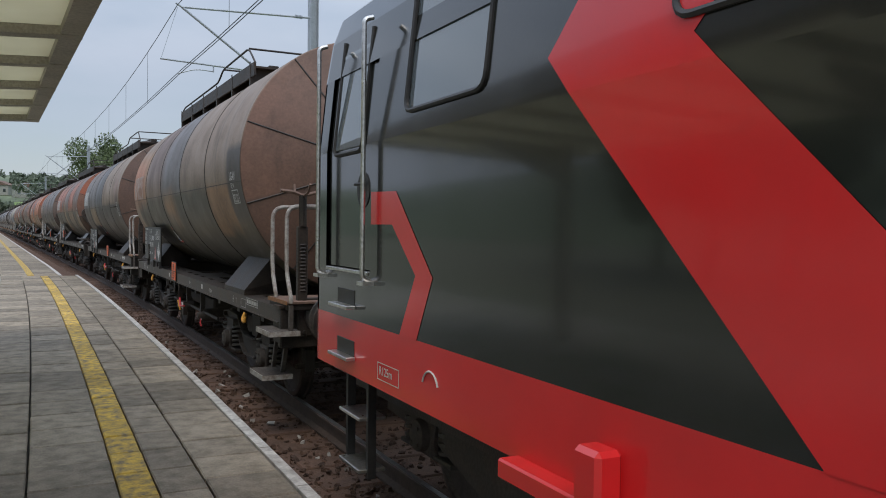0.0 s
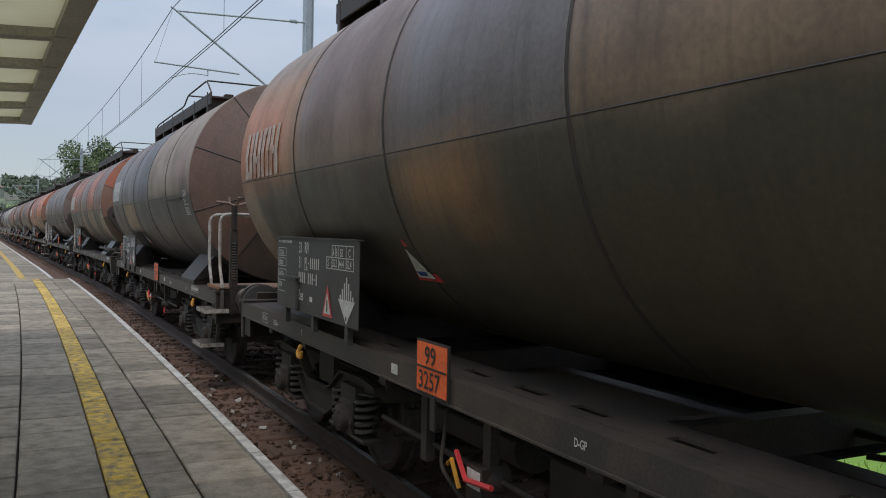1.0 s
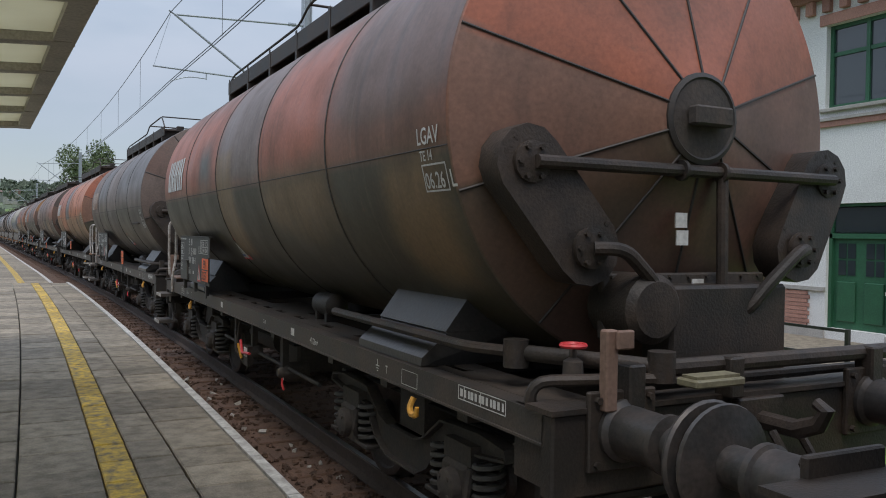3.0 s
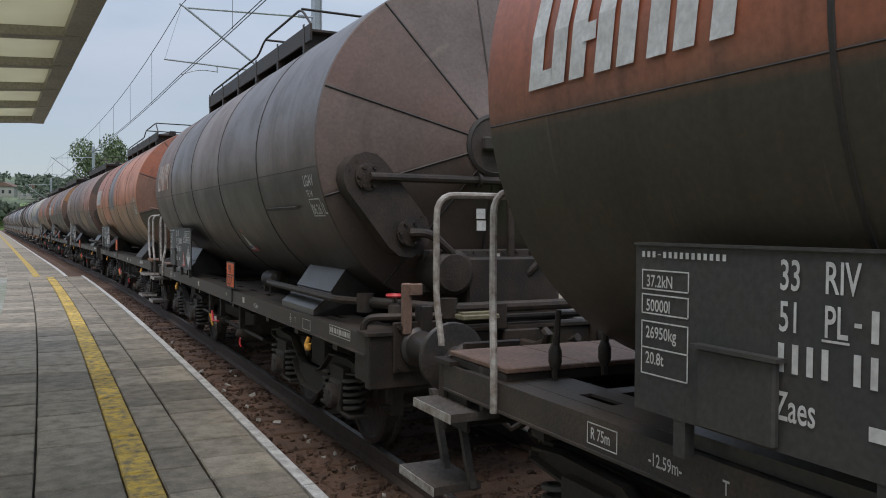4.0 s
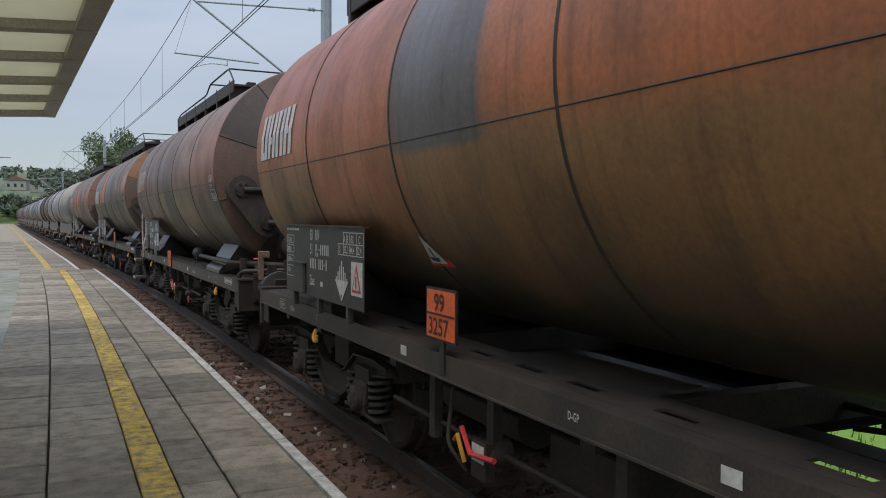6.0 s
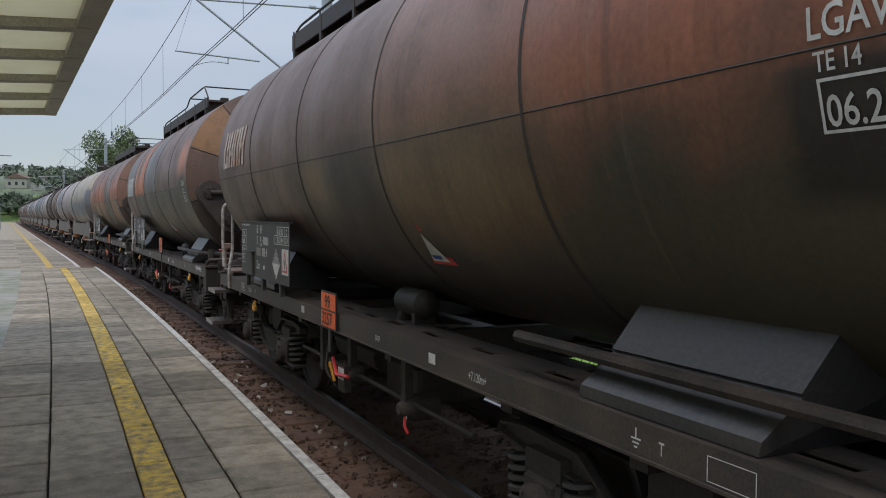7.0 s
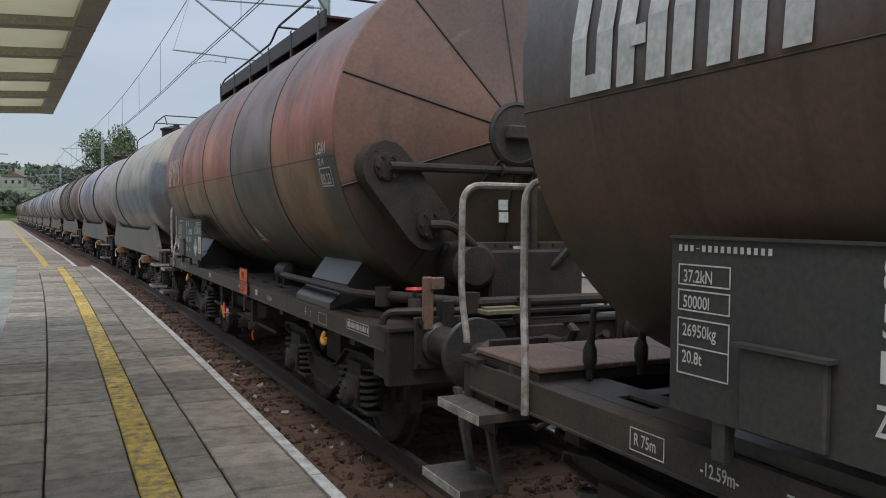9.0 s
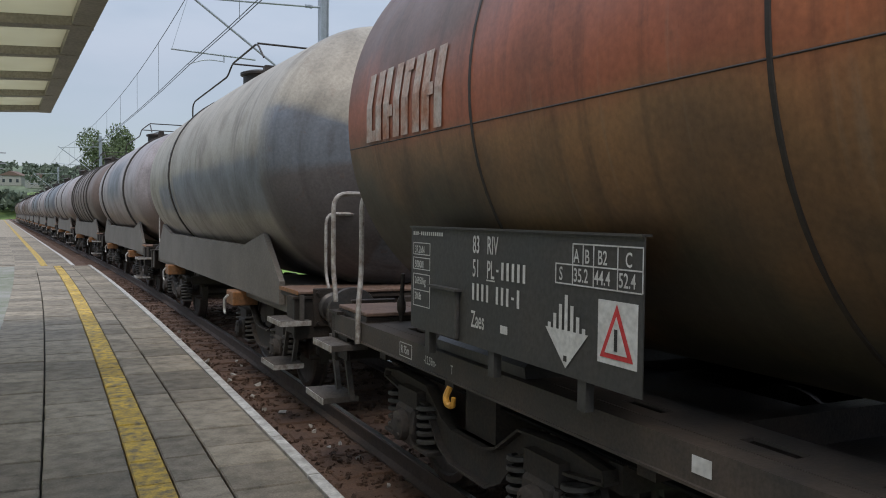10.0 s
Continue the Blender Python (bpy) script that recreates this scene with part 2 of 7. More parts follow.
# greyer, bluer green: distance haze is put into this leaf colour
far_haze_leaf_mat = material("far hazy woods", (0.125, 0.155, 0.105), (0.080, 0.105, 0.078), rough=0.8, scale=0.05, fine=0.5, bump=0.0, random_tint=0.3)
leaf_mat = material("tree leaves", (0.120, 0.160, 0.066), (0.075, 0.110, 0.046), rough=0.7, scale=0.5, fine=3, bump=0.0, random_tint=0.3)
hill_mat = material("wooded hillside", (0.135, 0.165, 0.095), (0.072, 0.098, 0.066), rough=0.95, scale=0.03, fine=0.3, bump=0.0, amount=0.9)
blue_mat = material("blue sign enamel", (0.03, 0.10, 0.36), (0.03, 0.08, 0.28), rough=0.4)
post_mat = material("grey painted post", (0.30, 0.31, 0.32), (0.22, 0.22, 0.23), rough=0.5)


def glass(name, tint, rough=0.03):
    m = bpy.data.materials.new(name)
    m.use_nodes = True
    b = m.node_tree.nodes["Principled BSDF"]
    b.inputs["Base Color"].default_value = (*tint, 1)
    b.inputs["Roughness"].default_value = rough
    b.inputs["Specular IOR Level"].default_value = 0.9
    b.inputs["Coat Weight"].default_value = 0.6
    return m


window_mat = glass("dark window glass", (0.035, 0.045, 0.05))
cab_glass_mat = glass("cab window glass", (0.10, 0.12, 0.13), 0.02)


def panel_material():
    """Milky roofing sheet that lets daylight through."""
    m = bpy.data.materials.new("milky roofing sheet")
    m.use_nodes = True
    n, l = m.node_tree.nodes, m.node_tree.links
    b = n["Principled BSDF"]
    tex = n.new("ShaderNodeTexNoise")
    tex.inputs["Scale"].default_value, tex.inputs["Detail"].default_value = 2.0, 6
    co = n.new("ShaderNodeTexCoord")
    l.new(co.outputs["Object"], tex.inputs["Vector"])
    mix = n.new("ShaderNodeMix")
    mix.data_type = "RGBA"
    mix.inputs["A"].default_value, mix.inputs["B"].default_value = (0.82, 0.80, 0.66, 1), (0.66, 0.63, 0.50, 1)
    l.new(tex.outputs["Fac"], mix.inputs["Factor"])
    l.new(mix.outputs["Result"], b.inputs["Base Color"])
    b.inputs["Roughness"].default_value = 0.5
    tr = n.new("ShaderNodeBsdfTranslucent")
    l.new(mix.outputs["Result"], tr.inputs["Color"])
    ms = n.new("ShaderNodeMixShader")
    ms.inputs["Fac"].default_value = 0.55
    l.new(b.outputs["BSDF"], ms.inputs[1])
    l.new(tr.outputs["BSDF"], ms.inputs[2])
    l.new(ms.outputs["Shader"], n["Material Output"].inputs["Surface"])
    return m


sheet_mat = panel_material()


# ---- mesh building ----
class Shape:
    """Collects faces of one mesh, each with the number of its material."""

    def __init__(self):
        self.v, self.f, self.m = [], [], []

    def add(self, verts, faces, mi=0):
        o = len(self.v)
        self.v += [tuple(p) for p in verts]
        self.f += [tuple(i + o for i in q) for q in faces]
        self.m += [mi] * len(faces)
        return self

    def box(self, x0, x1, y0, y1, z0, z1, mi=0, c=0.0):
        """A box, its edges cut off by c."""
        if not c:
            p = [(x, y, z) for z in (z0, z1) for y in (y0, y1) for x in (x0, x1)]
            return self.add(p, [(0, 2, 3, 1), (4, 5, 7, 6), (0, 1, 5, 4), (2, 6, 7, 3), (0, 4, 6, 2), (1, 3, 7, 5)], mi)
        bm = bmesh.new()
        bmesh.ops.create_cube(bm, size=1.0)
        for q in bm.verts:
            q.co = ((x0 + x1) / 2 + q.co.x * (x1 - x0), (y0 + y1) / 2 + q.co.y * (y1 - y0), (z0 + z1) / 2 + q.co.z * (z1 - z0))
        bmesh.ops.bevel(bm, geom=bm.edges[:], offset=c, segments=1, affect="EDGES")
        bm.verts.index_update()
        self.add([q.co[:] for q in bm.verts], [[q.index for q in fc.verts] for fc in bm.faces], mi)
        bm.free()
        return self

    def tube(self, pts, r, n=8, mi=0, caps=True):
        pts = [Vector(p) for p in pts]
        rings, up = [], None
        for i, p in enumerate(pts):
            d = (pts[min(i + 1, len(pts) - 1)] - pts[max(i - 1, 0)]).normalized()
            ref = Vector((0, 0, 1)) if abs(d.z) < 0.9 else Vector((0, 1, 0))
            a = d.cross(ref).normalized() if up is None else (up - d * up.dot(d)).normalized()
            up = a
            b = d.cross(a)
            rr = r[i] if isinstance(r, (list, tuple)) else r
            rings.append([p + (a * math.cos(2 * math.pi * k / n) + b * math.sin(2 * math.pi * k / n)) * rr for k in range(n)])
        verts = [q for ring in rings for q in ring]
        faces = [(i * n + k, i * n + (k + 1) % n, (i + 1) * n + (k + 1) % n, (i + 1) * n + k) for i in range(len(pts) - 1) for k in range(n)]
        if caps:
            faces += [tuple(range(n - 1, -1, -1)), tuple(range((len(pts) - 1) * n, len(pts) * n))]
        return self.add(verts, faces, mi)

    def lathe_y(self, cx, cz, prof, n=24, mi=0, caps=True):
        """A turned form round an axis along y: prof holds (y, radius)."""
        verts = [(cx + r * math.cos(2 * math.pi * k / n), y, cz + r * math.sin(2 * math.pi * k / n)) for y, r in prof for k in range(n)]
        faces = [(i * n + k, (i + 1) * n + k, (i + 1) * n + (k + 1) % n, i * n + (k + 1) % n) for i in range(len(prof) - 1) for k in range(n)]
        if caps:
            faces += [tuple(range(n)), tuple(range(len(prof) * n - 1, (len(prof) - 1) * n - 1, -1))]
        return self.add(verts, faces, mi)

    def lathe_x(self, cy, cz, prof, n=24, mi=0):
        verts = [(x, cy + r * math.cos(2 * math.pi * k / n), cz + r * math.sin(2 * math.pi * k / n)) for x, r in prof for k in range(n)]
        faces = [(i * n + k, i * n + (k + 1) % n, (i + 1) * n + (k + 1) % n, (i + 1) * n + k) for i in range(len(prof) - 1) for k in range(n)]
        faces += [tuple(range(n - 1, -1, -1)), tuple(range((len(prof) - 1) * n, len(prof) * n))]
        return self.add(verts, faces, mi)

    def lathe_z(self, cx, cy, prof, n=16, mi=0):
        verts = [(cx + r * math.cos(2 * math.pi * k / n), cy + r * math.sin(2 * math.pi * k / n), z) for z, r in prof for k in range(n)]
        faces = [(i * n + k, i * n + (k + 1) % n, (i + 1) * n + (k + 1) % n, (i + 1) * n + k) for i in range(len(prof) - 1) for k in range(n)]
        faces += [tuple(range(n - 1, -1, -1)), tuple(range((len(prof) - 1) * n, len(prof) * n))]
        return self.add(verts, faces, mi)

    def prism_x(self, prof, x0, x1, mi=0):
        """A profile of (y, z) points stretched from x0 to x1."""
        k = len(prof)
        verts = [(x0, y, z) for y, z in prof] + [(x1, y, z) for y, z in prof]
        faces = [(i, (i + 1) % k, (i + 1) % k + k, i + k) for i in range(k)] + [tuple(range(k - 1, -1, -1)), tuple(range(k, 2 * k))]
        return self.add(verts, faces, mi)

    def prism_y(self, prof, y0, y1, mi=0):
        """A profile of (x, z) points stretched from y0 to y1."""
        k = len(prof)
        verts = [(x, y0, z) for x, z in prof] + [(x, y1, z) for x, z in prof]
        faces = [(i, (i + 1) % k, (i + 1) % k + k, i + k) for i in range(k)] + [tuple(range(k - 1, -1, -1)), tuple(range(k, 2 * k))]
        return self.add(verts, faces, mi)

    def mirror_x(self):
        n = len(self.v)
        self.v += [(-x, y, z) for x, y, z in self.v[:n]]
        self.f += [tuple(i + n for i in reversed(q)) for q in self.f]
        self.m += self.m[:]
        return self

    def turned(self):
        """The same form turned half round z."""
        s = Shape()
        s.v, s.f, s.m = [(-x, -y, z) for x, y, z in self.v], self.f[:], self.m[:]
        return s

    def mesh(self, name, *mats, smooth=35):
        me = bpy.data.meshes.new(name)
        me.from_pydata(self.v, [], self.f)
        for m in mats:
            me.materials.append(m)
        me.polygons.foreach_set("material_index", self.m)
        bm = bmesh.new()
        bm.from_mesh(me)
        bmesh.ops.recalc_face_normals(bm, faces=bm.faces[:])
        bm.to_mesh(me)
        bm.free()
        if smooth:
            me.polygons.foreach_set("use_smooth", [True] * len(me.polygons))
            me.set_sharp_from_angle(angle=radians(smooth))
        return me


def part(name, data, parent, label="", at=None):
    """One mesh object under a thing or under a part."""
    ob = new(name, data)
    ob.parent = parent
    if at is not None:
        ob.matrix_basis = at
    if label:
        ob["label"] = label
    return ob


def thing(name, label, category, group="", at=None, data=None, kind=""):
    ob = new(name, data)
    if at is not None:
        ob.matrix_basis = at
    return tagged(ob, label, category, group, kind)


TEXTS = {}


def text_shape(words, size, place, mi=0):
    """The words as a flat mesh, its points set by place(u, v)."""
    if words not in TEXTS:
        cu = bpy.data.curves.new("lettering", "FONT")
        cu.body, cu.size, cu.resolution_u, cu.offset = words, 1.0, 3, 0.012
        ob = new("lettering", cu)
        me = bpy.data.meshes.new_from_object(ob.evaluated_get(bpy.context.evaluated_depsgraph_get()))
        TEXTS[words] = ([tuple(q.co) for q in me.vertices], [tuple(p.vertices) for p in me.polygons])
        bpy.data.objects.remove(ob)
        bpy.data.curves.remove(cu)
        bpy.data.meshes.remove(me)
    v, f = TEXTS[words]
    s = Shape()
    s.add([place(q[0] * size, q[1] * size) for q in v], f, mi)
    return s


# ---- the line of the track ----
BEND, BEND_END = 0.00171, 38.0


def track(s):
    """Place and heading (radians, to the left) of the centre line s metres on."""
    if s < -12:
        return -BEND * 72 + 12 * BEND * (-12 - s) * -1, s, -12 * BEND
    if s <= BEND_END:
        return -BEND * s * s / 2, s, BEND * s
    return -BEND * BEND_END ** 2 / 2 - BEND * BEND_END * (s - BEND_END), s, BEND * BEND_END


def beside(s, off, z=0.0):
    x, y, h = track(s)
    return (x + off * math.cos(h), y + off * math.sin(h), z)


def along(s):
    x, y, h = track(s)
    return pose(x, y, 0, 0, 0, math.degrees(h))


def swept(prof, stations, mi=0, shape=None):
    """A profile of (offset, z) drawn along the track."""
    sh = shape or Shape()
    k = len(prof)
    verts = [beside(s, o, z) for s in stations for o, z in prof]
    faces = [(i * k + j, i * k + (j + 1) % k, (i + 1) * k + (j + 1) % k, (i + 1) * k + j) for i in range(len(stations) - 1) for j in range(k)]
    faces += [tuple(range(k)), tuple(range(len(stations) * k - 1, (len(stations) - 1) * k - 1, -1))]
    return sh.add(verts, faces, mi)


def steps(a, b, d):
    n = max(1, int(round((b - a) / d)))
    return [a + (b - a) * i / n for i in range(n + 1)]


# ---- ground, track and platforms ----
def build_ground():
    s = Shape()
    xs = [-3000, -600, -200, -60, -20, -9.0, 7.0, 20, 60, 200, 600, 3000]
    ys = [-3000, -400, -100, -30, 0, 30, 60, 120, 250, 600, 3000]
    verts = [(x, y, -0.42) for y in ys for x in xs]
    k = len(xs)
    s.add(verts, [(j * k + i, j * k + i + 1, (j + 1) * k + i + 1, (j + 1) * k + i) for j in range(len(ys) - 1) for i in range(k - 1)])
    thing("ground", "wide dry earth and grass ground round the station", "ground", data=s.mesh("ground", ground_mat, smooth=0), kind="structure")
    st = steps(-40, 38, 2) + steps(46, 300, 8)
    b = swept([(-2.2, -0.4), (-1.78, -0.188), (1.75, -0.188), (2.4, -0.4)], st)
    thing("track_bed", "dark brown ballast bed of the railway track", "ballast", data=b.mesh("track_bed", ballast_mat, smooth=0), kind="structure")
    g = swept([(2.3, -0.41), (2.4, -0.32), (4.3, -0.22), (7.2, -0.20), (7.2, -0.41)], st)
    thing("grass_strip", "bright green mown grass strip beside the track", "grass", data=g.mesh("grass_strip", grass_mat, smooth=0), kind="stuff")
    # blades of the strip
    rng = np.random.default_rng(3)
    bl = Shape()
    for i in range(9000):
        s0, o = rng.uniform(1, 24), rng.uniform(2.4, 7.1)
        x, y, z = beside(s0, o, -0.27 + 0.012 * (o - 2.4))
        a, h, w = rng.uniform(0, 6.28), rng.uniform(0.04, 0.13), 0.012
        bl.add([(x - w * math.cos(a), y - w * math.sin(a), z), (x + w * math.cos(a), y + w * math.sin(a), z), (x + rng.uniform(-.04, .04), y + rng.uniform(-.04, .04), z + h)], [(0, 1, 2)])
    thing("grass_blades", "short green grass blades on the strip beside the track", "grass", data=bl.mesh("grass_blades", grass_mat, smooth=0), kind="stuff")


def build_track():
    st = steps(-40, 38, 1.5) + steps(46, 300, 6)
    for side in (-1, 1):
        c = 0.7525 * side
        prof = [(c - 0.07, -0.172), (c + 0.07, -0.172), (c + 0.07, -0.155), (c + 0.012, -0.135), (c + 0.012, -0.045), (c + 0.036, -0.03),
                (c + 0.036, -0.008), (c + 0.026, -0.001), (c - 0.026, -0.001), (c - 0.036, -0.008), (c - 0.036, -0.03), (c - 0.012, -0.045), (c - 0.012, -0.135), (c - 0.07, -0.155)]
        rail = thing("rail", "rusty brown steel rail with a worn bright top", "rail", "rails of the track", data=swept(prof, st).mesh("rail", railsteel_mat, smooth=30), kind="structure")
        top = swept([(c - 0.024, -0.002), (c - 0.024, 0.001), (c + 0.024, 0.001), (c + 0.024, -0.002)], st)
        part("running_surface", top.mesh("running_surface", railtop_mat, smooth=0), rail, "bright worn running surface")
    # sleepers
    sl = Shape().box(-1.3, 1.3, -0.13, 0.13, -0.32, -0.172, c=0.012).mesh("sleeper", sleeper_mat, smooth=0)
    bed = thing("sleepers", "row of dark oiled wooden sleepers under the rails", "sleepers", kind="structure")
    for i in range(120):
        s = -6 + 0.62 * i
        ob = part("sleeper", sl, bed)
        ob.matrix_basis = along(s) @ pose(0.02 * math.sin(i * 7.1), 0, 0.004 * math.sin(i * 3.3), 0, 0, 0.6 * math.sin(i * 5.7))
    far = Shape()
    for i in range(260):
        x, y, h = track(68.7 + 0.62 * i)
        far.box(x - 1.3, x + 1.3, y - 0.13, y + 0.13, -0.32, -0.172)
    thing("distant_sleepers", "far row of dark wooden sleepers under the rails", "sleepers", data=far.mesh("distant_sleepers", sleeper_mat, smooth=0), kind="stuff")
    # loose stones
    rng = np.random.default_rng(5)
    rock = [(-1, -1, -.6), (1, -.9, -.7), (.9, 1, -.6), (-.9, .9, -.7), (-.7, -.6, .6), (.6, -.7, .7), (.7, .6, .5), (-.6, .7, .65)]
    rf = [(0, 3, 2, 1), (4, 5, 6, 7), (0, 1, 5, 4), (1, 2, 6, 5), (2, 3, 7, 6), (3, 0, 4, 7)]
    st = Shape()
    for i in range(9000):
        s0 = 2.5 + 26 * rng.random() ** 1.5
        o = rng.uniform(-1.85, 1.0)
        r = rng.uniform(0.014, 0.034)
        m = Matrix.Translation(beside(s0, o, -0.196 + rng.uniform(-0.014, 0.022))) @ Euler(rng.uniform(0, 6.28, 3)).to_matrix().to_4x4()
        st.add([m @ Vector((p[0] * r * rng.uniform(.7, 1.3), p[1] * r, p[2] * r * 0.8)) for p in rock], rf)
    thing("ballast_stones", "loose rusty brown ballast stones between the sleepers", "ballast", data=st.mesh("ballast_stones", ballast_mat, smooth=0), kind="stuff")
    lit = Shape()
    for i in range(46):
        s0, o, r = 3.5 + 12 * rng.random() ** 1.3, rng.uniform(-1.72, -0.95), rng.uniform(0.02, 0.05)
        m = Matrix.Translation(beside(s0, o, -0.18)) @ Euler(rng.uniform(0, 6.28, 3)).to_matrix().to_4x4()
        lit.add([m @ Vector((p[0] * r, p[1] * r * .8, p[2] * r * .7)) for p in rock], rf)
    thing("pale_stones", "scattered pale grey stones along the platform foot", "stones", data=lit.mesh("pale_stones", stone_mat, smooth=0), kind="stuff")


PLAT = 0.25


def build_platform():
    # body under the slabs
    st = steps(-12, 29.4, 1.5)
    body = swept([(-9.0, -0.41), (-9.0, PLAT - 0.05), (-1.86, PLAT - 0.05), (-1.86, -0.41)], st)
    plat = thing("platform", "low station platform paved with grey concrete slabs and a worn yellow line", "platform", data=body.mesh("platform", joint_mat, smooth=0), kind="structure")
    lip = Shape()
    for a in steps(-12, 29.4, 1.0)[:-1]:
        swept([(-1.88, PLAT - 0.16), (-1.88, PLAT + 0.004), (-1.80, PLAT + 0.004), (-1.79, PLAT - 0.006), (-1.79, PLAT - 0.16)], [a, a + 0.5, a + 0.994], shape=lip)
    part("edge_kerb", lip.mesh("edge_kerb", edge_mat, smooth=0), plat, "white painted platform edge kerb")
    side = Shape().box(-9.0, -4.06, -12, 29.0, PLAT - 0.04, PLAT - 0.008)
    thing("platform_verge", "pale gravel verge with weeds on the platform", "gravel", data=side.mesh("platform_verge", gravel_mat, smooth=0), kind="structure")

    # slabs: rows of (inner offset, outer offset, pitch, material)
    layout = [(-2.385, -1.885, 0.52, slab_mat, 0.0), (-2.695, -2.395, 0.54, slab_mat, 0.21), (-2.925, -2.70, 0.54, yellow_slab_mat, 0.21),
              (-3.455, -2.93, 0.57, slab_mat, 0.40), (-4.04, -3.465, 0.60, slab_mat, 0.1)]
    rng = np.random.default_rng(11)
    cache = {}
    rest = {}
    for row, (a, b, pitch, mat, off) in enumerate(layout):
        w = b - a
        if row not in cache:
            g, c, h = 0.006, 0.009, 0.05
            y0, y1, x0, x1 = -pitch / 2 + g * 1.3, pitch / 2 - g * 1.3, -w / 2 + 0.003, w / 2 - 0.003
            v = [(x0, y0, -h), (x1, y0, -h), (x1, y1, -h), (x0, y1, -h), (x0, y0, -c), (x1, y0, -c), (x1, y1, -c), (x0, y1, -c),
                 (x0 + c, y0 + c, 0), (x1 - c, y0 + c, 0), (x1 - c, y1 - c, 0), (x0 + c, y1 - c, 0)]
            fc = [(0, 1, 5, 4), (1, 2, 6, 5), (2, 3, 7, 6), (3, 0, 4, 7), (4, 5, 9, 8), (5, 6, 10, 9), (6, 7, 11, 10), (7, 4, 8, 11), (8, 9, 10, 11)]
            cache[row] = (Shape().add(v, fc).mesh("slab", mat, smooth=0), v, fc)
        me, v, fc = cache[row]
        s = 2.2 + off - pitch * int(13.5 / pitch)
        while s < 29.2:
            x, y, z = beside(s, (a + b) / 2, PLAT + rng.uniform(-0.005, 0.004))
            m = Matrix.Translation((x, y, z)) @ Euler((rng.uniform(-.006, .006), rng.uniform(-.008, .008), track(s)[2] + rng.uniform(-.011, .011))).to_matrix().to_4x4()
            if 2.2 + off - 0.01 < s < 2.2 + off + pitch * 58:
                ob = part("slab", me, plat)
                ob.matrix_basis = m
            else:
                sh = rest.setdefault(mat.name, (Shape(), mat))[0]
                sh.add([m @ Vector(p) for p in v], fc)
            s += pitch
    for key, (sh, mat) in rest.items():
        ob = part("distant_slabs", sh.mesh("distant_slabs", mat, smooth=0), plat)
        ob["kind"] = "stuff"
    # the far, set back part of the platform
    st = steps(29.5, 38, 1.0) + steps(42, 220, 6)
    sh = swept([(-8.5, -0.41), (-8.5, PLAT - 0.02), (-2.27, PLAT - 0.02), (-2.27, -0.41)], st)
    fp = thing("platform_far", "farther set back platform with worn paving and a yellow line", "platform", data=sh.mesh("platform_far", slab_mat, smooth=0), kind="structure")
    y = swept([(-3.28, PLAT - 0.03), (-3.28, PLAT - 0.012), (-3.08, PLAT - 0.012), (-3.08, PLAT - 0.03)], st)
    part("yellow_line", y.mesh("yellow_line", yellow_slab_mat, smooth=0), fp, "worn yellow safety line")
    e = swept([(-2.36, PLAT - 0.10), (-2.36, PLAT - 0.014), (-2.26, PLAT - 0.014), (-2.26, PLAT - 0.10)], st)
    part("edge_kerb", e.mesh("edge_kerb", edge_mat, smooth=0), fp, "weathered concrete edge")
    rows_ = Shape()
    for i in range(44):
        for j, (a, b) in enumerate([(-3.06, -2.38), (-4.0, -3.3), (-4.75, -4.02), (-5.5, -4.77), (-6.2, -5.52)]):
            s = 29.9 + i * 0.8 + 0.3 * (j % 2)
            q = [beside(s + dy, o, PLAT - 0.02 + dz) for dy, dz in ((0, 0), (0.77, 0), (0, 0.010 + rng.uniform(-.003, .003)), (0.77, 0.010)) for o in (a, b)]
            rows_.add(q, [(4, 5, 7, 6), (0, 1, 5, 4), (2, 6, 7, 3), (0, 4, 6, 2), (1, 3, 7, 5)])
    ob = part("distant_slabs", rows_.mesh("distant_slabs", slab_mat, smooth=0), fp)
    ob["kind"] = "stuff"


build_ground()
build_track()
build_platform()


# ---- tank wagons ----
# Wagon space: origin at the middle, rail top; y runs back along the train, so the front is at -y.
LENGTH, RADIUS, AXIS = 12.59, 1.455, 2.64
HALF = 4.85
SPEED = 10.07
RINGS = (-2.91, -0.97, 0.97, 2.91)
MESH = {}


def shared(key, make):
    if key not in MESH:
        MESH[key] = make()
    return MESH[key]


def on_tank(y, deg, lift=0.0):
    a = radians(deg)
    return (-(RADIUS + lift) * math.cos(a), y, AXIS + (RADIUS + lift) * math.sin(a))


def soft(v, a, b, w):
    """1 between a and b, falling off over the width w."""
    return np.clip((v - a) / w + 0.5, 0, 1) * np.clip((b - v) / w + 0.5, 0, 1)


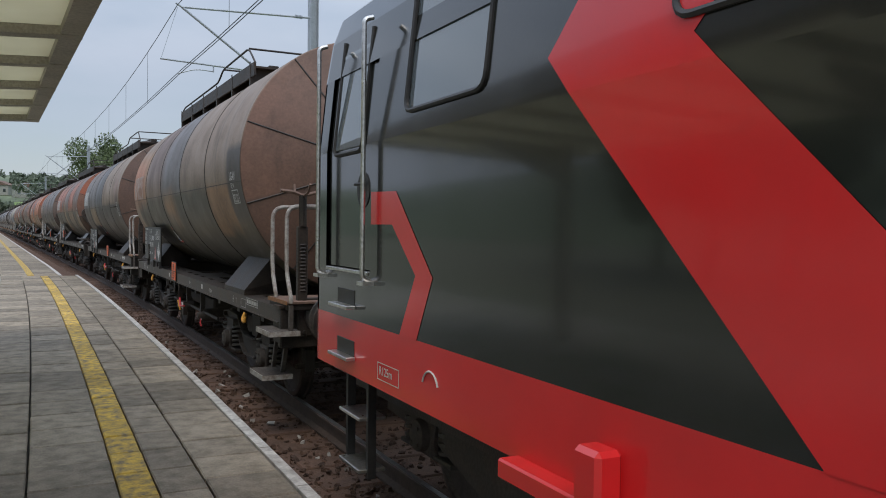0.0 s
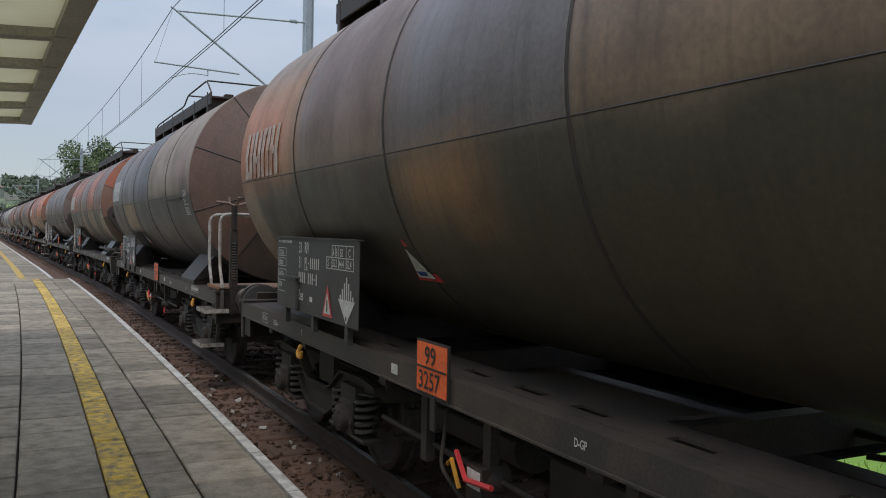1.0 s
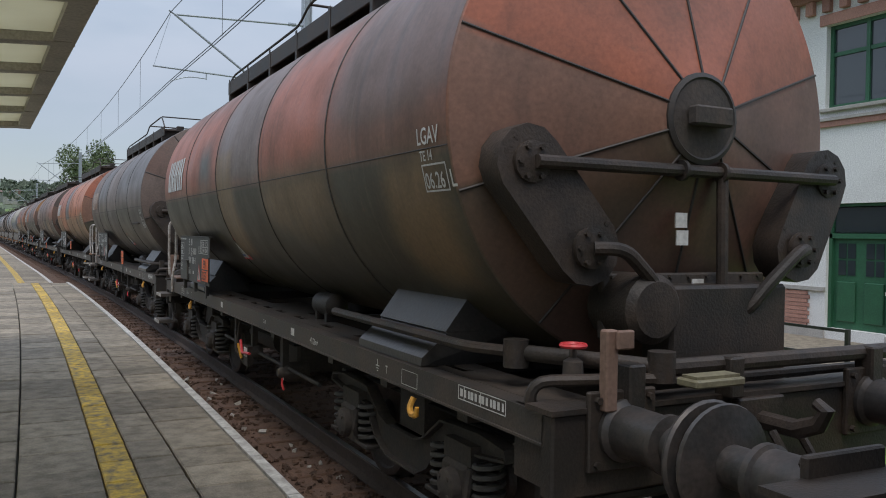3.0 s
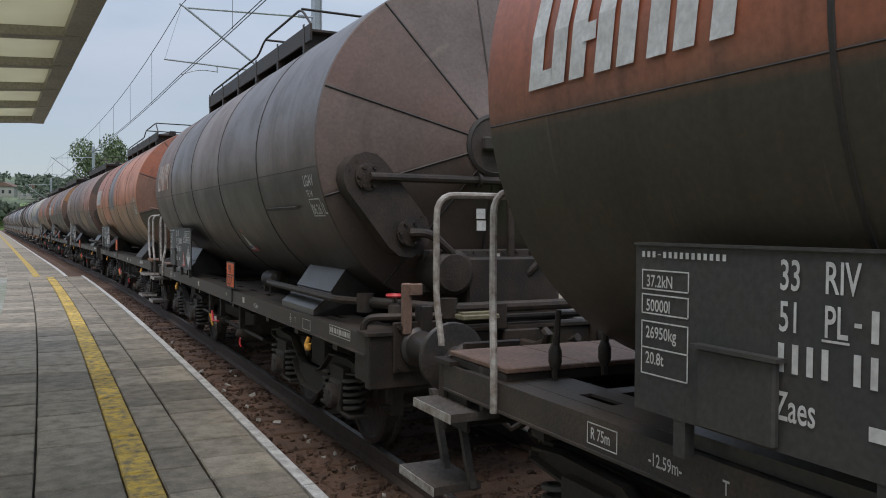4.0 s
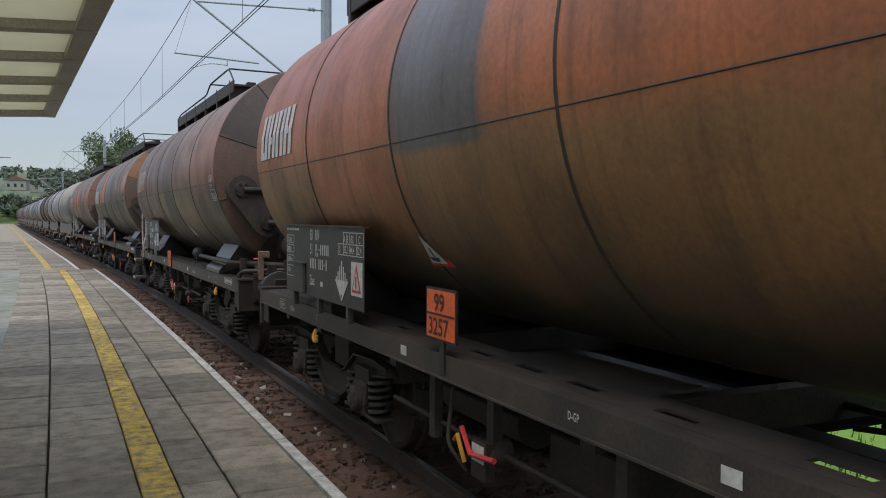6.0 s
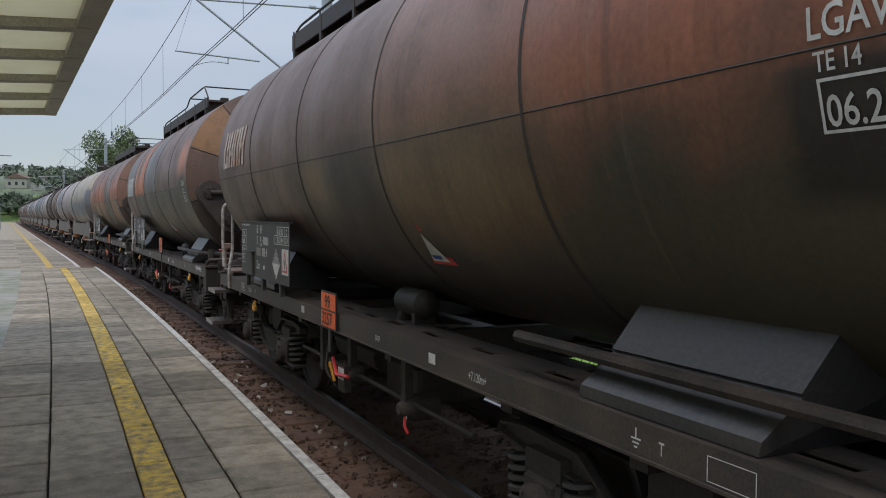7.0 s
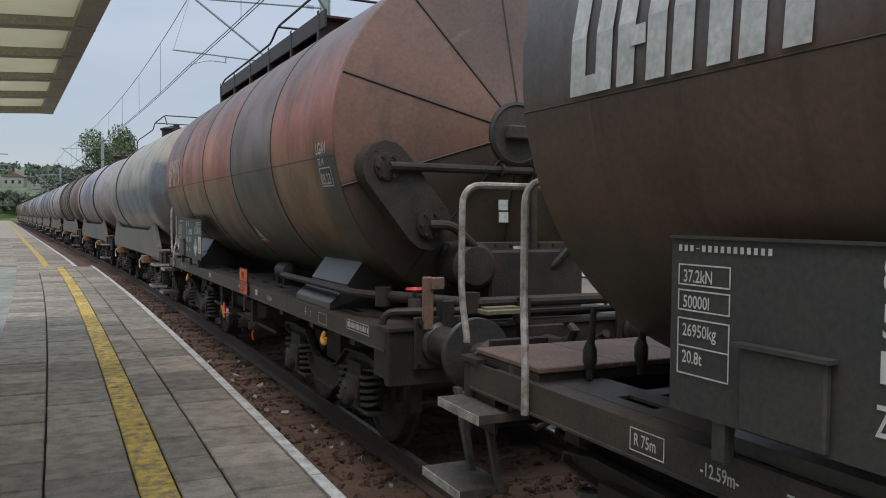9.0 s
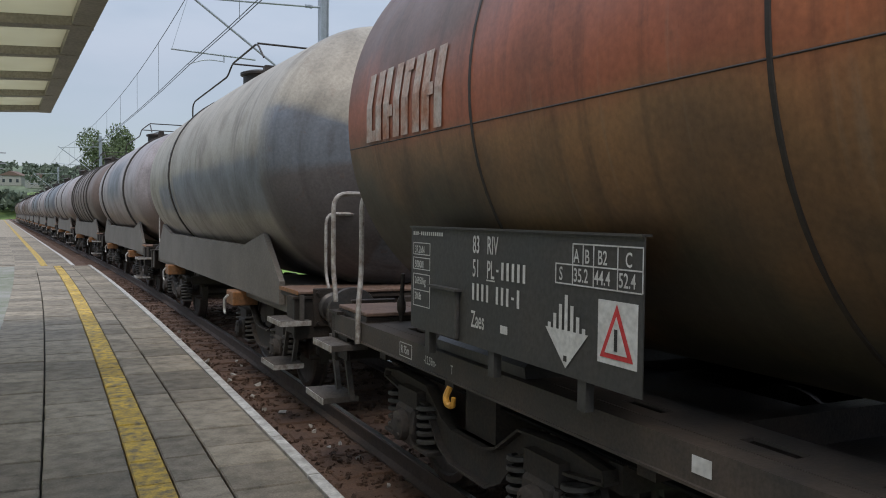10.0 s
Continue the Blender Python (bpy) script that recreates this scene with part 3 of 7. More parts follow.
def lay_paint_and_shade(me, axis, layers, end_paints, half, seed):
    """Writes paint and the shade put into it: each of layers is (back, front, low degree, high degree, tint, softness).
    """
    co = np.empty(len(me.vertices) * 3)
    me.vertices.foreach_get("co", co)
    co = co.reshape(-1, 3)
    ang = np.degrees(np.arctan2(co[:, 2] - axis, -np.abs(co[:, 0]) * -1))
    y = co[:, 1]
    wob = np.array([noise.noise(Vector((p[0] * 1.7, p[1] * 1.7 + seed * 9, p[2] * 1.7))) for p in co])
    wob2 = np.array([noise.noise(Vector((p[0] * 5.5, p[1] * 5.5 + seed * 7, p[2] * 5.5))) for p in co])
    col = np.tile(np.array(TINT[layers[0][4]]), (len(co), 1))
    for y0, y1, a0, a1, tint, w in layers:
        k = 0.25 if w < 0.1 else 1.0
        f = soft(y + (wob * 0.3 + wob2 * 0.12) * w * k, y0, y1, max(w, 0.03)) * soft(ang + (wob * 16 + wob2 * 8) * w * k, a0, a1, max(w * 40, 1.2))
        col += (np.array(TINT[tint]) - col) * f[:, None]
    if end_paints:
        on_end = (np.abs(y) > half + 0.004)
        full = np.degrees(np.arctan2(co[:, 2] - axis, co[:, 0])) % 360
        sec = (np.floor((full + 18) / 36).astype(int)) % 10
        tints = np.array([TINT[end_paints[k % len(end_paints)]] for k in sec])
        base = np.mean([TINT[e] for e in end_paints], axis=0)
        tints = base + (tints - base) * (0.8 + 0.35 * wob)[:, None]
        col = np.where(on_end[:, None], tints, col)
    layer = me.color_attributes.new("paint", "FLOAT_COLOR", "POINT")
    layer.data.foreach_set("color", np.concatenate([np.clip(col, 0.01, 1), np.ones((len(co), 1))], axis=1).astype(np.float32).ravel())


def tank_mesh(layers, end_paints, seed):
    """Barrel and two flat cone ends in one skin."""
    s = Shape()
    n = 180
    ring = [(-HALF + 2 * HALF * i / 94, RADIUS) for i in range(95)]
    cone = lambda t: (HALF + 0.012 + 0.348 * t, RADIUS - 0.012 - (RADIUS - 0.262) * t)
    cap = [cone(t) for t in (0, 0.15, 0.3, 0.5, 0.7, 0.85, 1.0)] + [(HALF + 0.375, 0.235), (HALF + 0.375, 0.001)]
    prof = [(-y, r) for y, r in cap[::-1]] + ring + cap
    s.lathe_y(0, AXIS, prof, n, caps=False)
    me = s.mesh("tank", tank_mat, smooth=24)
    lay_paint_and_shade(me, AXIS, layers, end_paints, HALF, seed)
    return me


def ring_seam():
    n = 64
    s = Shape()
    s.lathe_y(0, AXIS, [(-0.012, RADIUS), (-0.009, RADIUS + 0.007), (0.009, RADIUS + 0.007), (0.012, RADIUS)], n, caps=False)
    return s.mesh("ring_seam", seam_mat)


def long_seam():
    s = Shape()
    for a in (-8, 188):
        q = []
        for y in steps(-HALF, HALF, 2.0):
            q += [on_tank(y, a - 0.16, 0.001), on_tank(y, a, 0.004), on_tank(y, a + 0.16, 0.001)]
        k = len(q) // 3
        s.add(q, [(3 * i + j, 3 * i + j + 1, 3 * i + j + 4, 3 * i + j + 3) for i in range(k - 1) for j in (0, 1)])
    return s.mesh("long_seam", seam_mat)


def end_seam():
    """Ten radial laps and the rim of the middle disc."""
    s = Shape()
    for k in range(10):
        a = 2 * math.pi * (k + 0.5) / 10
        pts = [(r * math.cos(a), -(HALF + 0.012 + 0.348 * (RADIUS - 0.012 - r) / (RADIUS - 0.262)) - 0.003, AXIS + r * math.sin(a)) for r in (RADIUS - 0.01, 0.9, 0.25)]
        s.tube(pts, 0.009, 5)
    s.lathe_y(0, AXIS, [(-HALF - 0.352, 0.262), (-HALF - 0.372, 0.262), (-HALF - 0.385, 0.235), (-HALF - 0.372, 0.22)], 28, caps=False)
    return s.mesh("end_seam", seam_mat)


def walkway_meshes():
    d = Shape()
    d.box(-0.50, 0.50, -1.7, 4.55, 4.285, 4.31)
    for i in range(42):
        d.box(-0.48, 0.48, -1.66 + i * 0.147, -1.65 + i * 0.147, 4.31, 4.322)
    t = Shape()
    for x in (-0.53, 0.50):
        t.box(x, x + 0.03, -1.75, 4.6, 4.16, 4.37, c=0.006)
    f = Shape()
    f.box(-0.53, 0.53, -0.035, 0.035, 4.03, 4.283)
    f.box(-0.535, -0.53, -0.035, 0.035, 4.04, 4.40)
    r = Shape()
    for x in (-0.5, 0.5):
        r.tube(curved([(x, 4.56, 4.0), (x, 4.6, 4.36), (x, 4.3, 4.44), (x, 0.9, 4.46), (x, 0.5, 4.62), (x, -1.3, 4.64), (x, -1.7, 4.36)], 0.15), 0.016, 6)
    r.tube([(-0.5, 0.5, 4.62), (0.5, 0.5, 4.62)], 0.016, 6)
    r.tube([(-0.5, -1.3, 4.64), (0.5, -1.3, 4.64)], 0.016, 6)
    m = Shape()
    m.lathe_z(0, -0.4, [(4.02, 0.33), (4.36, 0.33), (4.38, 0.38), (4.42, 0.38), (4.46, 0.26), (4.48, 0.0001)], 20)
    m.tube([(-0.3, -0.05, 4.42), (0.0, 0.0, 4.54), (0.3, -0.05, 4.42)], 0.02, 6)
    m.box(-0.08, 0.08, -0.9, -0.74, 4.3, 4.5, c=0.01)
    return (d.mesh("walkway_deck", frame_mat, smooth=0), t.mesh("toe_board", frame_mat, smooth=0), f.mesh("walkway_strut", frame_mat, smooth=0),
            r.mesh("walkway_rail", frame_mat), m.mesh("manhole", frame_mat))


def sill_mesh():
    """Side sill: a channel with a top plate that has openings."""
    s = Shape()
    y0, y1 = -5.62, 5.62
    prof = [(-1.29, 0.985), (-1.29, 0.997), (-1.28, 0.999), (-1.28, 1.14), (-1.16, 1.14), (-1.16, 1.127), (-1.267, 1.127), (-1.267, 0.999), (-1.20, 0.997), (-1.20, 0.985)]
    s.prism_y(prof, y0, y1)
    # top plate inboard: small slots, and two round cut-outs where it widens in the middle
    gaps = [-4.35, -2.75, -1.91, -1.12, -0.46, 0.06, 0.62, 1.2, 1.9, 2.75, 4.4]
    ya = y0
    for g in gaps:
        s.prism_y([(-1.16, 1.128), (-1.16, 1.142), (-0.86, 1.142), (-0.86, 1.128)], ya, g - 0.13)
        for x0, x1 in ((-1.16, -1.075), (-1.0, -0.86)):
            s.prism_y([(x0, 1.128), (x0, 1.142), (x1, 1.142), (x1, 1.128)], g - 0.13, g + 0.13)
        ya = g + 0.13
    s.prism_y([(-1.16, 1.128), (-1.16, 1.142), (-0.86, 1.142), (-0.86, 1.128)], ya, y1)
    wide = [(-0.86, 0.95)] + [(-0.74 + 0.16 * math.cos(a), 0.72 + 0.2 * math.sin(a)) for a in (radians(180 + 20 * k) for k in range(7))] + [(-0.52, 0.56), (-0.52, -0.72)]
    wide += [(-0.74 + 0.16 * math.cos(a), -0.9 - 0.2 * math.sin(a)) for a in (radians(60 - 20 * k + 240) for k in range(7))] + [(-0.86, -1.15)]
    k = len(wide)
    s.add([(x, y, 1.1415) for x, y in wide] + [(x, y, 1.125) for x, y in wide],
          [tuple(range(k)), tuple(range(2 * k - 1, k - 1, -1))] + [(a, (a + 1) % k, (a + 1) % k + k, a + k) for a in range(k)])
    for y in steps(-5.2, 5.2, 1.3):
        s.box(-1.268, -1.2, y - 0.006, y + 0.006, 0.998, 1.127)
    return s.mesh("side_sill", sill_mat, smooth=0)


def centre_mesh():
    s = Shape()
    s.box(-0.3, 0.3, -5.6, -2.5, 0.82, 0.95, c=0.01)
    s.box(-0.3, 0.3, -0.6, 5.6, 0.82, 0.95, c=0.01)
    s.box(-0.09, 0.09, -2.55, -0.55, 0.84, 0.90)
    return s.mesh("centre_beam", frame_mat, smooth=0)


def floor_meshes():
    """Near-black plates added between the sills as under-tank shade, cross beams, and the open bay with brake pipes."""
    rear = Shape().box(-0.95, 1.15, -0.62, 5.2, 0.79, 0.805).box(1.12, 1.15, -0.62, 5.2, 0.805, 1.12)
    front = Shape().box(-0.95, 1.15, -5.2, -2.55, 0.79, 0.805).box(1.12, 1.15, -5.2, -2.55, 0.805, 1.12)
    beam = Shape().box(-1.2, 1.2, -0.06, 0.06, 0.90, 1.10)
    gear = Shape()
    for x, z in ((0.42, 1.0), (0.95, 0.80)):
        gear.tube([(x, -2.6, z), (x, -0.6, z - 0.03)], 0.024, 8)
    gear.box(0.75, 1.05, -1.50, -1.44, 0.70, 0.96, c=0.006)
    gear.box(0.50, 0.80, -1.12, -0.92, 0.66, 0.92, c=0.03)
    gear.tube([(0.3, -0.9, 0.9), (1.1, -1.9, 0.85)], 0.018, 6)
    return (("floor_plate", rear.mesh("floor_plate", floor_shade_mat, smooth=0)), ("floor_plate", front.mesh("floor_plate", floor_shade_mat, smooth=0)),
            ("brake_pipework", gear.mesh("brake_pipework", frame_mat))), beam.mesh("cross_beam", frame_mat, smooth=0)


def end_beam_mesh():
    s = Shape()
    s.box(-1.28, 1.28, -5.70, -5.60, 0.74, 1.14, c=0.012)
    s.box(-1.30, 1.30, -5.72, -5.50, 1.14, 1.165)
    for x in (-0.9, 0.9):
        s.box(x - 0.2, x + 0.2, -5.735, -5.70, 0.86, 1.24, c=0.008)
        for i in (-1, 1):
            for j in (-1, 1):
                s.lathe_y(x + i * 0.155, 1.05 + j * 0.15, [(-5.76, 0.018), (-5.735, 0.018)], 6)
    s.box(-0.17, 0.17, -5.76, -5.70, 0.82, 1.14, c=0.01)
    # ribs and diagonal gusset to the sill
    for x in (-1.25, -0.6, 0.6, 1.25):
        s.box(x - 0.01, x + 0.01, -5.6, -5.35, 0.78, 1.14)
    return s.mesh("end_beam", frame_mat, smooth=0)


def saddle_mesh(flared):
    """Bearer between tank and sill at both sides of one end: one slope, or a slope with a flared foot."""
    s = Shape()
    y0, y1 = -4.10, -3.05
    prof = [(0.95, 1.60), (1.10, 1.36), (1.085, 1.35), (1.245, 1.20), (1.245, 1.145)] if flared else [(0.95, 1.60), (1.26, 1.20), (1.26, 1.14)]
    for sg in (-1, 1):
        slant = lambda z: 0.10 * (1.6 - z) / 0.46
        ring0 = [(x * sg, y0 + slant(z), z) for x, z in prof] + [(0.62 * sg, y0 + 0.1, 1.14), (0.62 * sg, y0, 1.36)]
        ring1 = [(x * sg, y1 + slant(z), z) for x, z in prof] + [(0.62 * sg, y1 + 0.1, 1.14), (0.62 * sg, y1, 1.36)]
        k = len(ring0)
        s.add(ring0 + ring1, [(i, (i + 1) % k, (i + 1) % k + k, i + k) for i in range(k)] + [tuple(range(k)), tuple(range(2 * k - 1, k - 1, -1))])
        for i in range(9):
            y = y0 + 0.08 + i * 0.11
            s.lathe_y(0.955 * sg, 1.622, [(y - 0.018, 0.02), (y + 0.018, 0.02)], 6)
        s.box(min(0.93 * sg, 0.965 * sg), max(0.93 * sg, 0.965 * sg), y0, y1, 1.585, 1.61)
    s.box(-0.9, 0.9, -3.75, -3.35, 1.1, 1.2)
    return s.mesh("saddle", saddle_mat if flared else frame_mat, smooth=0)


def bogie_frame_mesh():
    s = Shape()
    prof = [(-1.42, 0.71), (-1.40, 0.78), (-1.12, 0.81), (-0.62, 0.79), (-0.36, 0.62), (-0.22, 0.58), (0.22, 0.58), (0.36, 0.62), (0.62, 0.79), (1.12, 0.81), (1.40, 0.78), (1.42, 0.71), (1.12, 0.67), (0.64, 0.64), (0.44, 0.43), (0.25, 0.34), (-0.25, 0.34), (-0.44, 0.43), (-0.64, 0.64), (-1.12, 0.67)]
    for x0, x1 in ((-1.03, -0.99), (0.99, 1.03)):
        s.prism_x(prof, x0, x1)
        lip0, lip1 = (x0 - 0.05, x1) if x0 < 0 else (x0, x1 + 0.05)
        for (ya, za), (yb, zb) in zip(prof, prof[1:] + prof[:1]):
            nx, nz = -(zb - za), (yb - ya)
            ln = math.hypot(nx, nz)
            nx, nz = nx / ln * 0.016, nz / ln * 0.016
            s.prism_x([(ya, za), (yb, zb), (yb - nx, zb - nz), (ya - nx, za - nz)], lip0, lip1)
    s.box(-0.98, 0.98, -0.2, 0.2, 0.5, 0.84)
    for y in (-1.38, 1.38):
        s.box(-0.98, 0.98, y - 0.05, y + 0.05, 0.66, 0.8)
    s.lathe_z(0, 0, [(0.84, 0.25), (0.93, 0.22)], 16)
    # brake hangers and blocks
    for y in (-0.40, 0.40, -1.40, 1.40):
        for x in (-0.75, 0.75):
            s.box(x - 0.05, x + 0.05, y - 0.05, y + 0.05, 0.36, 0.60)
            s.tube([(x, y, 0.5), (x, y * 0.97, 0.82)], 0.02, 6)
        s.tube([(-0.9, y, 0.42), (0.9, y, 0.42)], 0.03, 6)
    return s.mesh("bogie_frame", bogie_mat, smooth=0)


def axle_box_mesh():
    s = Shape()
    s.box(-1.13, -0.94, -0.16, 0.16, 0.32, 0.60, c=0.025)
    s.lathe_x(0, 0.46, [(-1.19, 0.085), (-1.18, 0.105), (-1.13, 0.115)], 14)
    for a in range(4):
        s.lathe_x(0.075 * math.cos(a * 1.57 + 0.78), 0.46 + 0.075 * math.sin(a * 1.57 + 0.78), [(-1.20, 0.014), (-1.18, 0.014)], 6)
    for y in (-0.27, 0.27):
        s.box(-1.12, -0.95, y - 0.13, y + 0.13, 0.325, 0.355, c=0.006)
    s.box(-1.10, -0.98, -0.17, 0.17, 0.60, 0.72)
    s.tube([(-1.12, -0.2, 0.60), (-1.14, -0.2, 0.45), (-1.1, -0.16, 0.38)], 0.022, 6)
    return s.mesh("axle_box", bogie_mat, smooth=30)


def spring_mesh():
    s = Shape()
    pts = []
    for i in range(61):
        a = i / 60 * 2 * math.pi * 5
        pts.append((-1.035 + 0.085 * math.cos(a), 0.085 * math.sin(a), 0.37 + 0.29 * i / 60))
    s.tube(pts, 0.019, 5)
    return s.mesh("spring", spring_mat)


def wheelset_mesh():
    s = Shape()
    for sg in (-1, 1):
        prof = [(0.66, 0.10), (0.66, 0.13), (0.685, 0.38), (0.675, 0.40), (0.675, 0.485), (0.705, 0.487), (0.715, 0.462), (0.80, 0.455), (0.81, 0.44), (0.81, 0.40), (0.79, 0.385), (0.765, 0.15), (0.80, 0.12), (0.80, 0.10)]
        s.lathe_x(0, 0, [(x * sg, r) for x, r in prof], 32)
    s.lathe_x(0, 0, [(-1.05, 0.06), (-0.82, 0.065), (-0.80, 0.09), (0.80, 0.09), (0.82, 0.065), (1.05, 0.06)], 14)
    return s.mesh("wheelset", wheel_mat)


def buffer_meshes():
    base = Shape().lathe_y(0, 0, [(-5.735, 0.15), (-5.76, 0.15), (-5.78, 0.125), (-6.02, 0.12), (-6.03, 0.135), (-6.06, 0.135), (-6.07, 0.10)], 22)
    ram = Shape().lathe_y(0, 0, [(-6.03, 0.088), (-6.22, 0.088), (-6.235, 0.16), (-6.255, 0.24), (-6.27, 0.245), (-6.283, 0.235), (-6.291, 0.10)], 30)
    return base.mesh("buffer_housing", buffer_mat), ram.mesh("buffer_head", buffer_mat)


def coupling_mesh():
    s = Shape()
    s.tube([(0, -5.7, 1.02), (0, -5.98, 1.02), (0, -6.1, 1.07), (0, -6.14, 1.14), (0, -6.08, 1.17)], [0.05, 0.05, 0.045, 0.04, 0.03], 8)
    for x in (-0.09, 0.09):
        s.tube([(x, -5.9, 1.0), (x, -6.02, 0.85), (x, -6.1, 0.66)], 0.022, 6)
    s.tube([(-0.09, -6.1, 0.66), (0.09, -6.1, 0.66)], 0.03, 8)
    s.tube([(-0.28, -6.08, 0.72), (0.0, -6.07, 0.68), (0.28, -6.08, 0.72)], 0.02, 6)
    for x in (-0.42, 0.42):
        s.tube([(x, -5.72, 0.78), (x * 0.98, -5.95, 0.72), (x * 0.9, -6.08, 0.52), (x * 0.75, -6.12, 0.45), (x * 0.5, -6.18, 0.52)], 0.026, 8)
    return s.mesh("screw_coupling", frame_mat)


def curved(points, r=0.12, n=4):
    """A polyline with its corners rounded."""
    pts = [Vector(p) for p in points]
    out = [pts[0]]
    for a, b, c in zip(pts[:-2], pts[1:-1], pts[2:]):
        d0, d1 = (a - b), (c - b)
        k = min(r, d0.length * 0.45, d1.length * 0.45)
        p0, p1 = b + d0.normalized() * k, b + d1.normalized() * k
        for i in range(n + 1):
            t = i / n
            out.append(p0 * (1 - t) ** 2 + b * 2 * t * (1 - t) + p1 * t * t)
    out.append(pts[-1])
    return out


def platform_meshes():
    """Brakeman's platform at the front end: deck, two hand rails, steps, brake pillar."""
    deck = Shape()
    plank = Shape().box(0.0, 0.494, -5.72, -5.03, 1.185, 1.215, c=0.006).mesh("deck_plate", deck_mat, smooth=0)
    deck.box(-1.24, 1.24, -5.70, -5.05, 1.125, 1.183, c=0.006)
    deck.box(-1.258, -1.252, -5.72, -5.03, 1.18, 1.218, 1)
    rails = []
    for y, bow, foot in ((-4.96, -5.10, 1.22), (-5.58, -5.74, 1.20), (-4.96, -4.80, 0.98), (-5.58, -5.50, 1.22)):
        side = 1.22 if foot > 1 else 1.30
        rails.append(Shape().tube(curved([(-side, bow, foot), (-side, bow, 1.25), (-1.22, y, 1.50), (-1.22, y, 2.15), (1.22, y, 2.15), (1.22, y, 1.50), (side, bow, 1.25), (side, bow, foot)], 0.13, 5), 0.021, 8).mesh("handrail", rail_pipe_mat))
    st = []
    for z, y in ((0.93, -5.54), (0.47, -5.30)):
        teeth = []
        for i in range(12):
            teeth += [(y - 0.25 + i / 24, z + 0.006), (y - 0.25 + (i + 0.5) / 24, z - 0.006)]
        st.append(Shape().prism_x([(y + 0.25, z - 0.04), (y + 0.25, z + 0.006)] + teeth[::-1] + [(y - 0.25, z - 0.04)], -1.44, -1.14))
    for q, (z, y) in zip(st, ((0.93, -5.54), (0.47, -5.30))):
        q.box(-1.447, -1.441, y - 0.25, y + 0.25, z - 0.045, z + 0.004, 1)
        q.box(-1.44, -1.14, y - 0.257, y - 0.251, z - 0.045, z + 0.004, 1)
    st[0].box(-1.24, -1.20, -5.76, -5.72, 0.90, 1.18)
    st[0].box(-1.24, -1.20, -5.34, -5.30, 0.90, 1.18)
    st[1].prism_x([(-5.40, 0.45), (-5.36, 0.45), (-5.56, 0.92), (-5.62, 0.92)], -1.22, -1.18)
    st[1].prism_x([(-5.06, 0.45), (-5.02, 0.45), (-5.22, 0.92), (-5.26, 0.92)], -1.22, -1.18)
    return (deck.mesh("platform_deck", frame_mat, headstock_mat, smooth=0), plank), rails, [q.mesh("step", step_mat, rail_pipe_mat, smooth=0) for q in st]


def lever_mesh():
    s = Shape()
    s.tube([(0, 0, 1.15), (0, 0, 1.30), (0, 0.03, 1.52)], [0.018, 0.022, 0.014], 8)
    s.lathe_z(0, 0, [(1.20, 0.02), (1.24, 0.036), (1.30, 0.036), (1.34, 0.02)], 10)
    return s.mesh("lever", frame_mat)


def tank_strip_mesh(deg):
    """A raised ledge welded along the flank."""
    s = Shape()
    q = [on_tank(y, a, lift) for y in (-3.04, -4.08) for a, lift in ((deg + 0.5, 0.0), (deg + 0.5, 0.035), (deg - 0.5, 0.035), (deg - 0.5, 0.0))]
    s.add(q, [(0, 1, 5, 4), (1, 2, 6, 5), (2, 3, 7, 6), (0, 3, 2, 1), (4, 5, 6, 7)])
    return s.mesh("tank_strip", bogie_mat, smooth=0)


def brake_pillar_meshes():
    s = Shape()
    s.box(-1.12, -1.02, -5.74, -5.66, 0.85, 1.95, c=0.01)
    s.tube([(-1.07, -5.72, 1.95), (-1.07, -5.72, 2.26)], 0.04, 10)
    for i in range(14):
        s.lathe_z(-1.07, -5.70, [(1.30 + i * 0.035, 0.048), (1.312 + i * 0.035, 0.055), (1.325 + i * 0.035, 0.048)], 10)
    h = Shape()
    h.tube(curved([(-1.07, -5.95, 2.36), (-1.07, -5.90, 2.28), (-1.07, -5.72, 2.25), (-1.07, -5.45, 2.29), (-1.07, -5.42, 2.38)], 0.05), 0.013, 7)
    h.tube(curved([(-1.30, -5.72, 2.30), (-1.16, -5.72, 2.29), (-1.07, -5.72, 2.25), (-0.86, -5.72, 2.31)], 0.05), 0.018, 7)
    return s.mesh("brake_pillar", frame_mat, smooth=30), h.mesh("brake_handle", deck_mat)


def ladder_mesh():
    s = Shape()
    for x in (0.34, 0.70):
        s.tube([(x, -5.32, 1.2), (x, -5.30, 2.6), (x, -5.15, 3.6), (x, -4.75, 4.35), (x, -3.6, 4.45)], 0.022, 6)
    for i in range(11):
        z = 1.5 + i * 0.27
        y = -5.30 if z < 2.6 else (-5.30 + 0.15 * (z - 2.6) if z < 3.6 else -5.15 + 0.53 * (z - 3.6))
        s.tube([(0.34, y, z), (0.70, y, z)], 0.013, 6)
    return s.mesh("ladder", frame_mat)


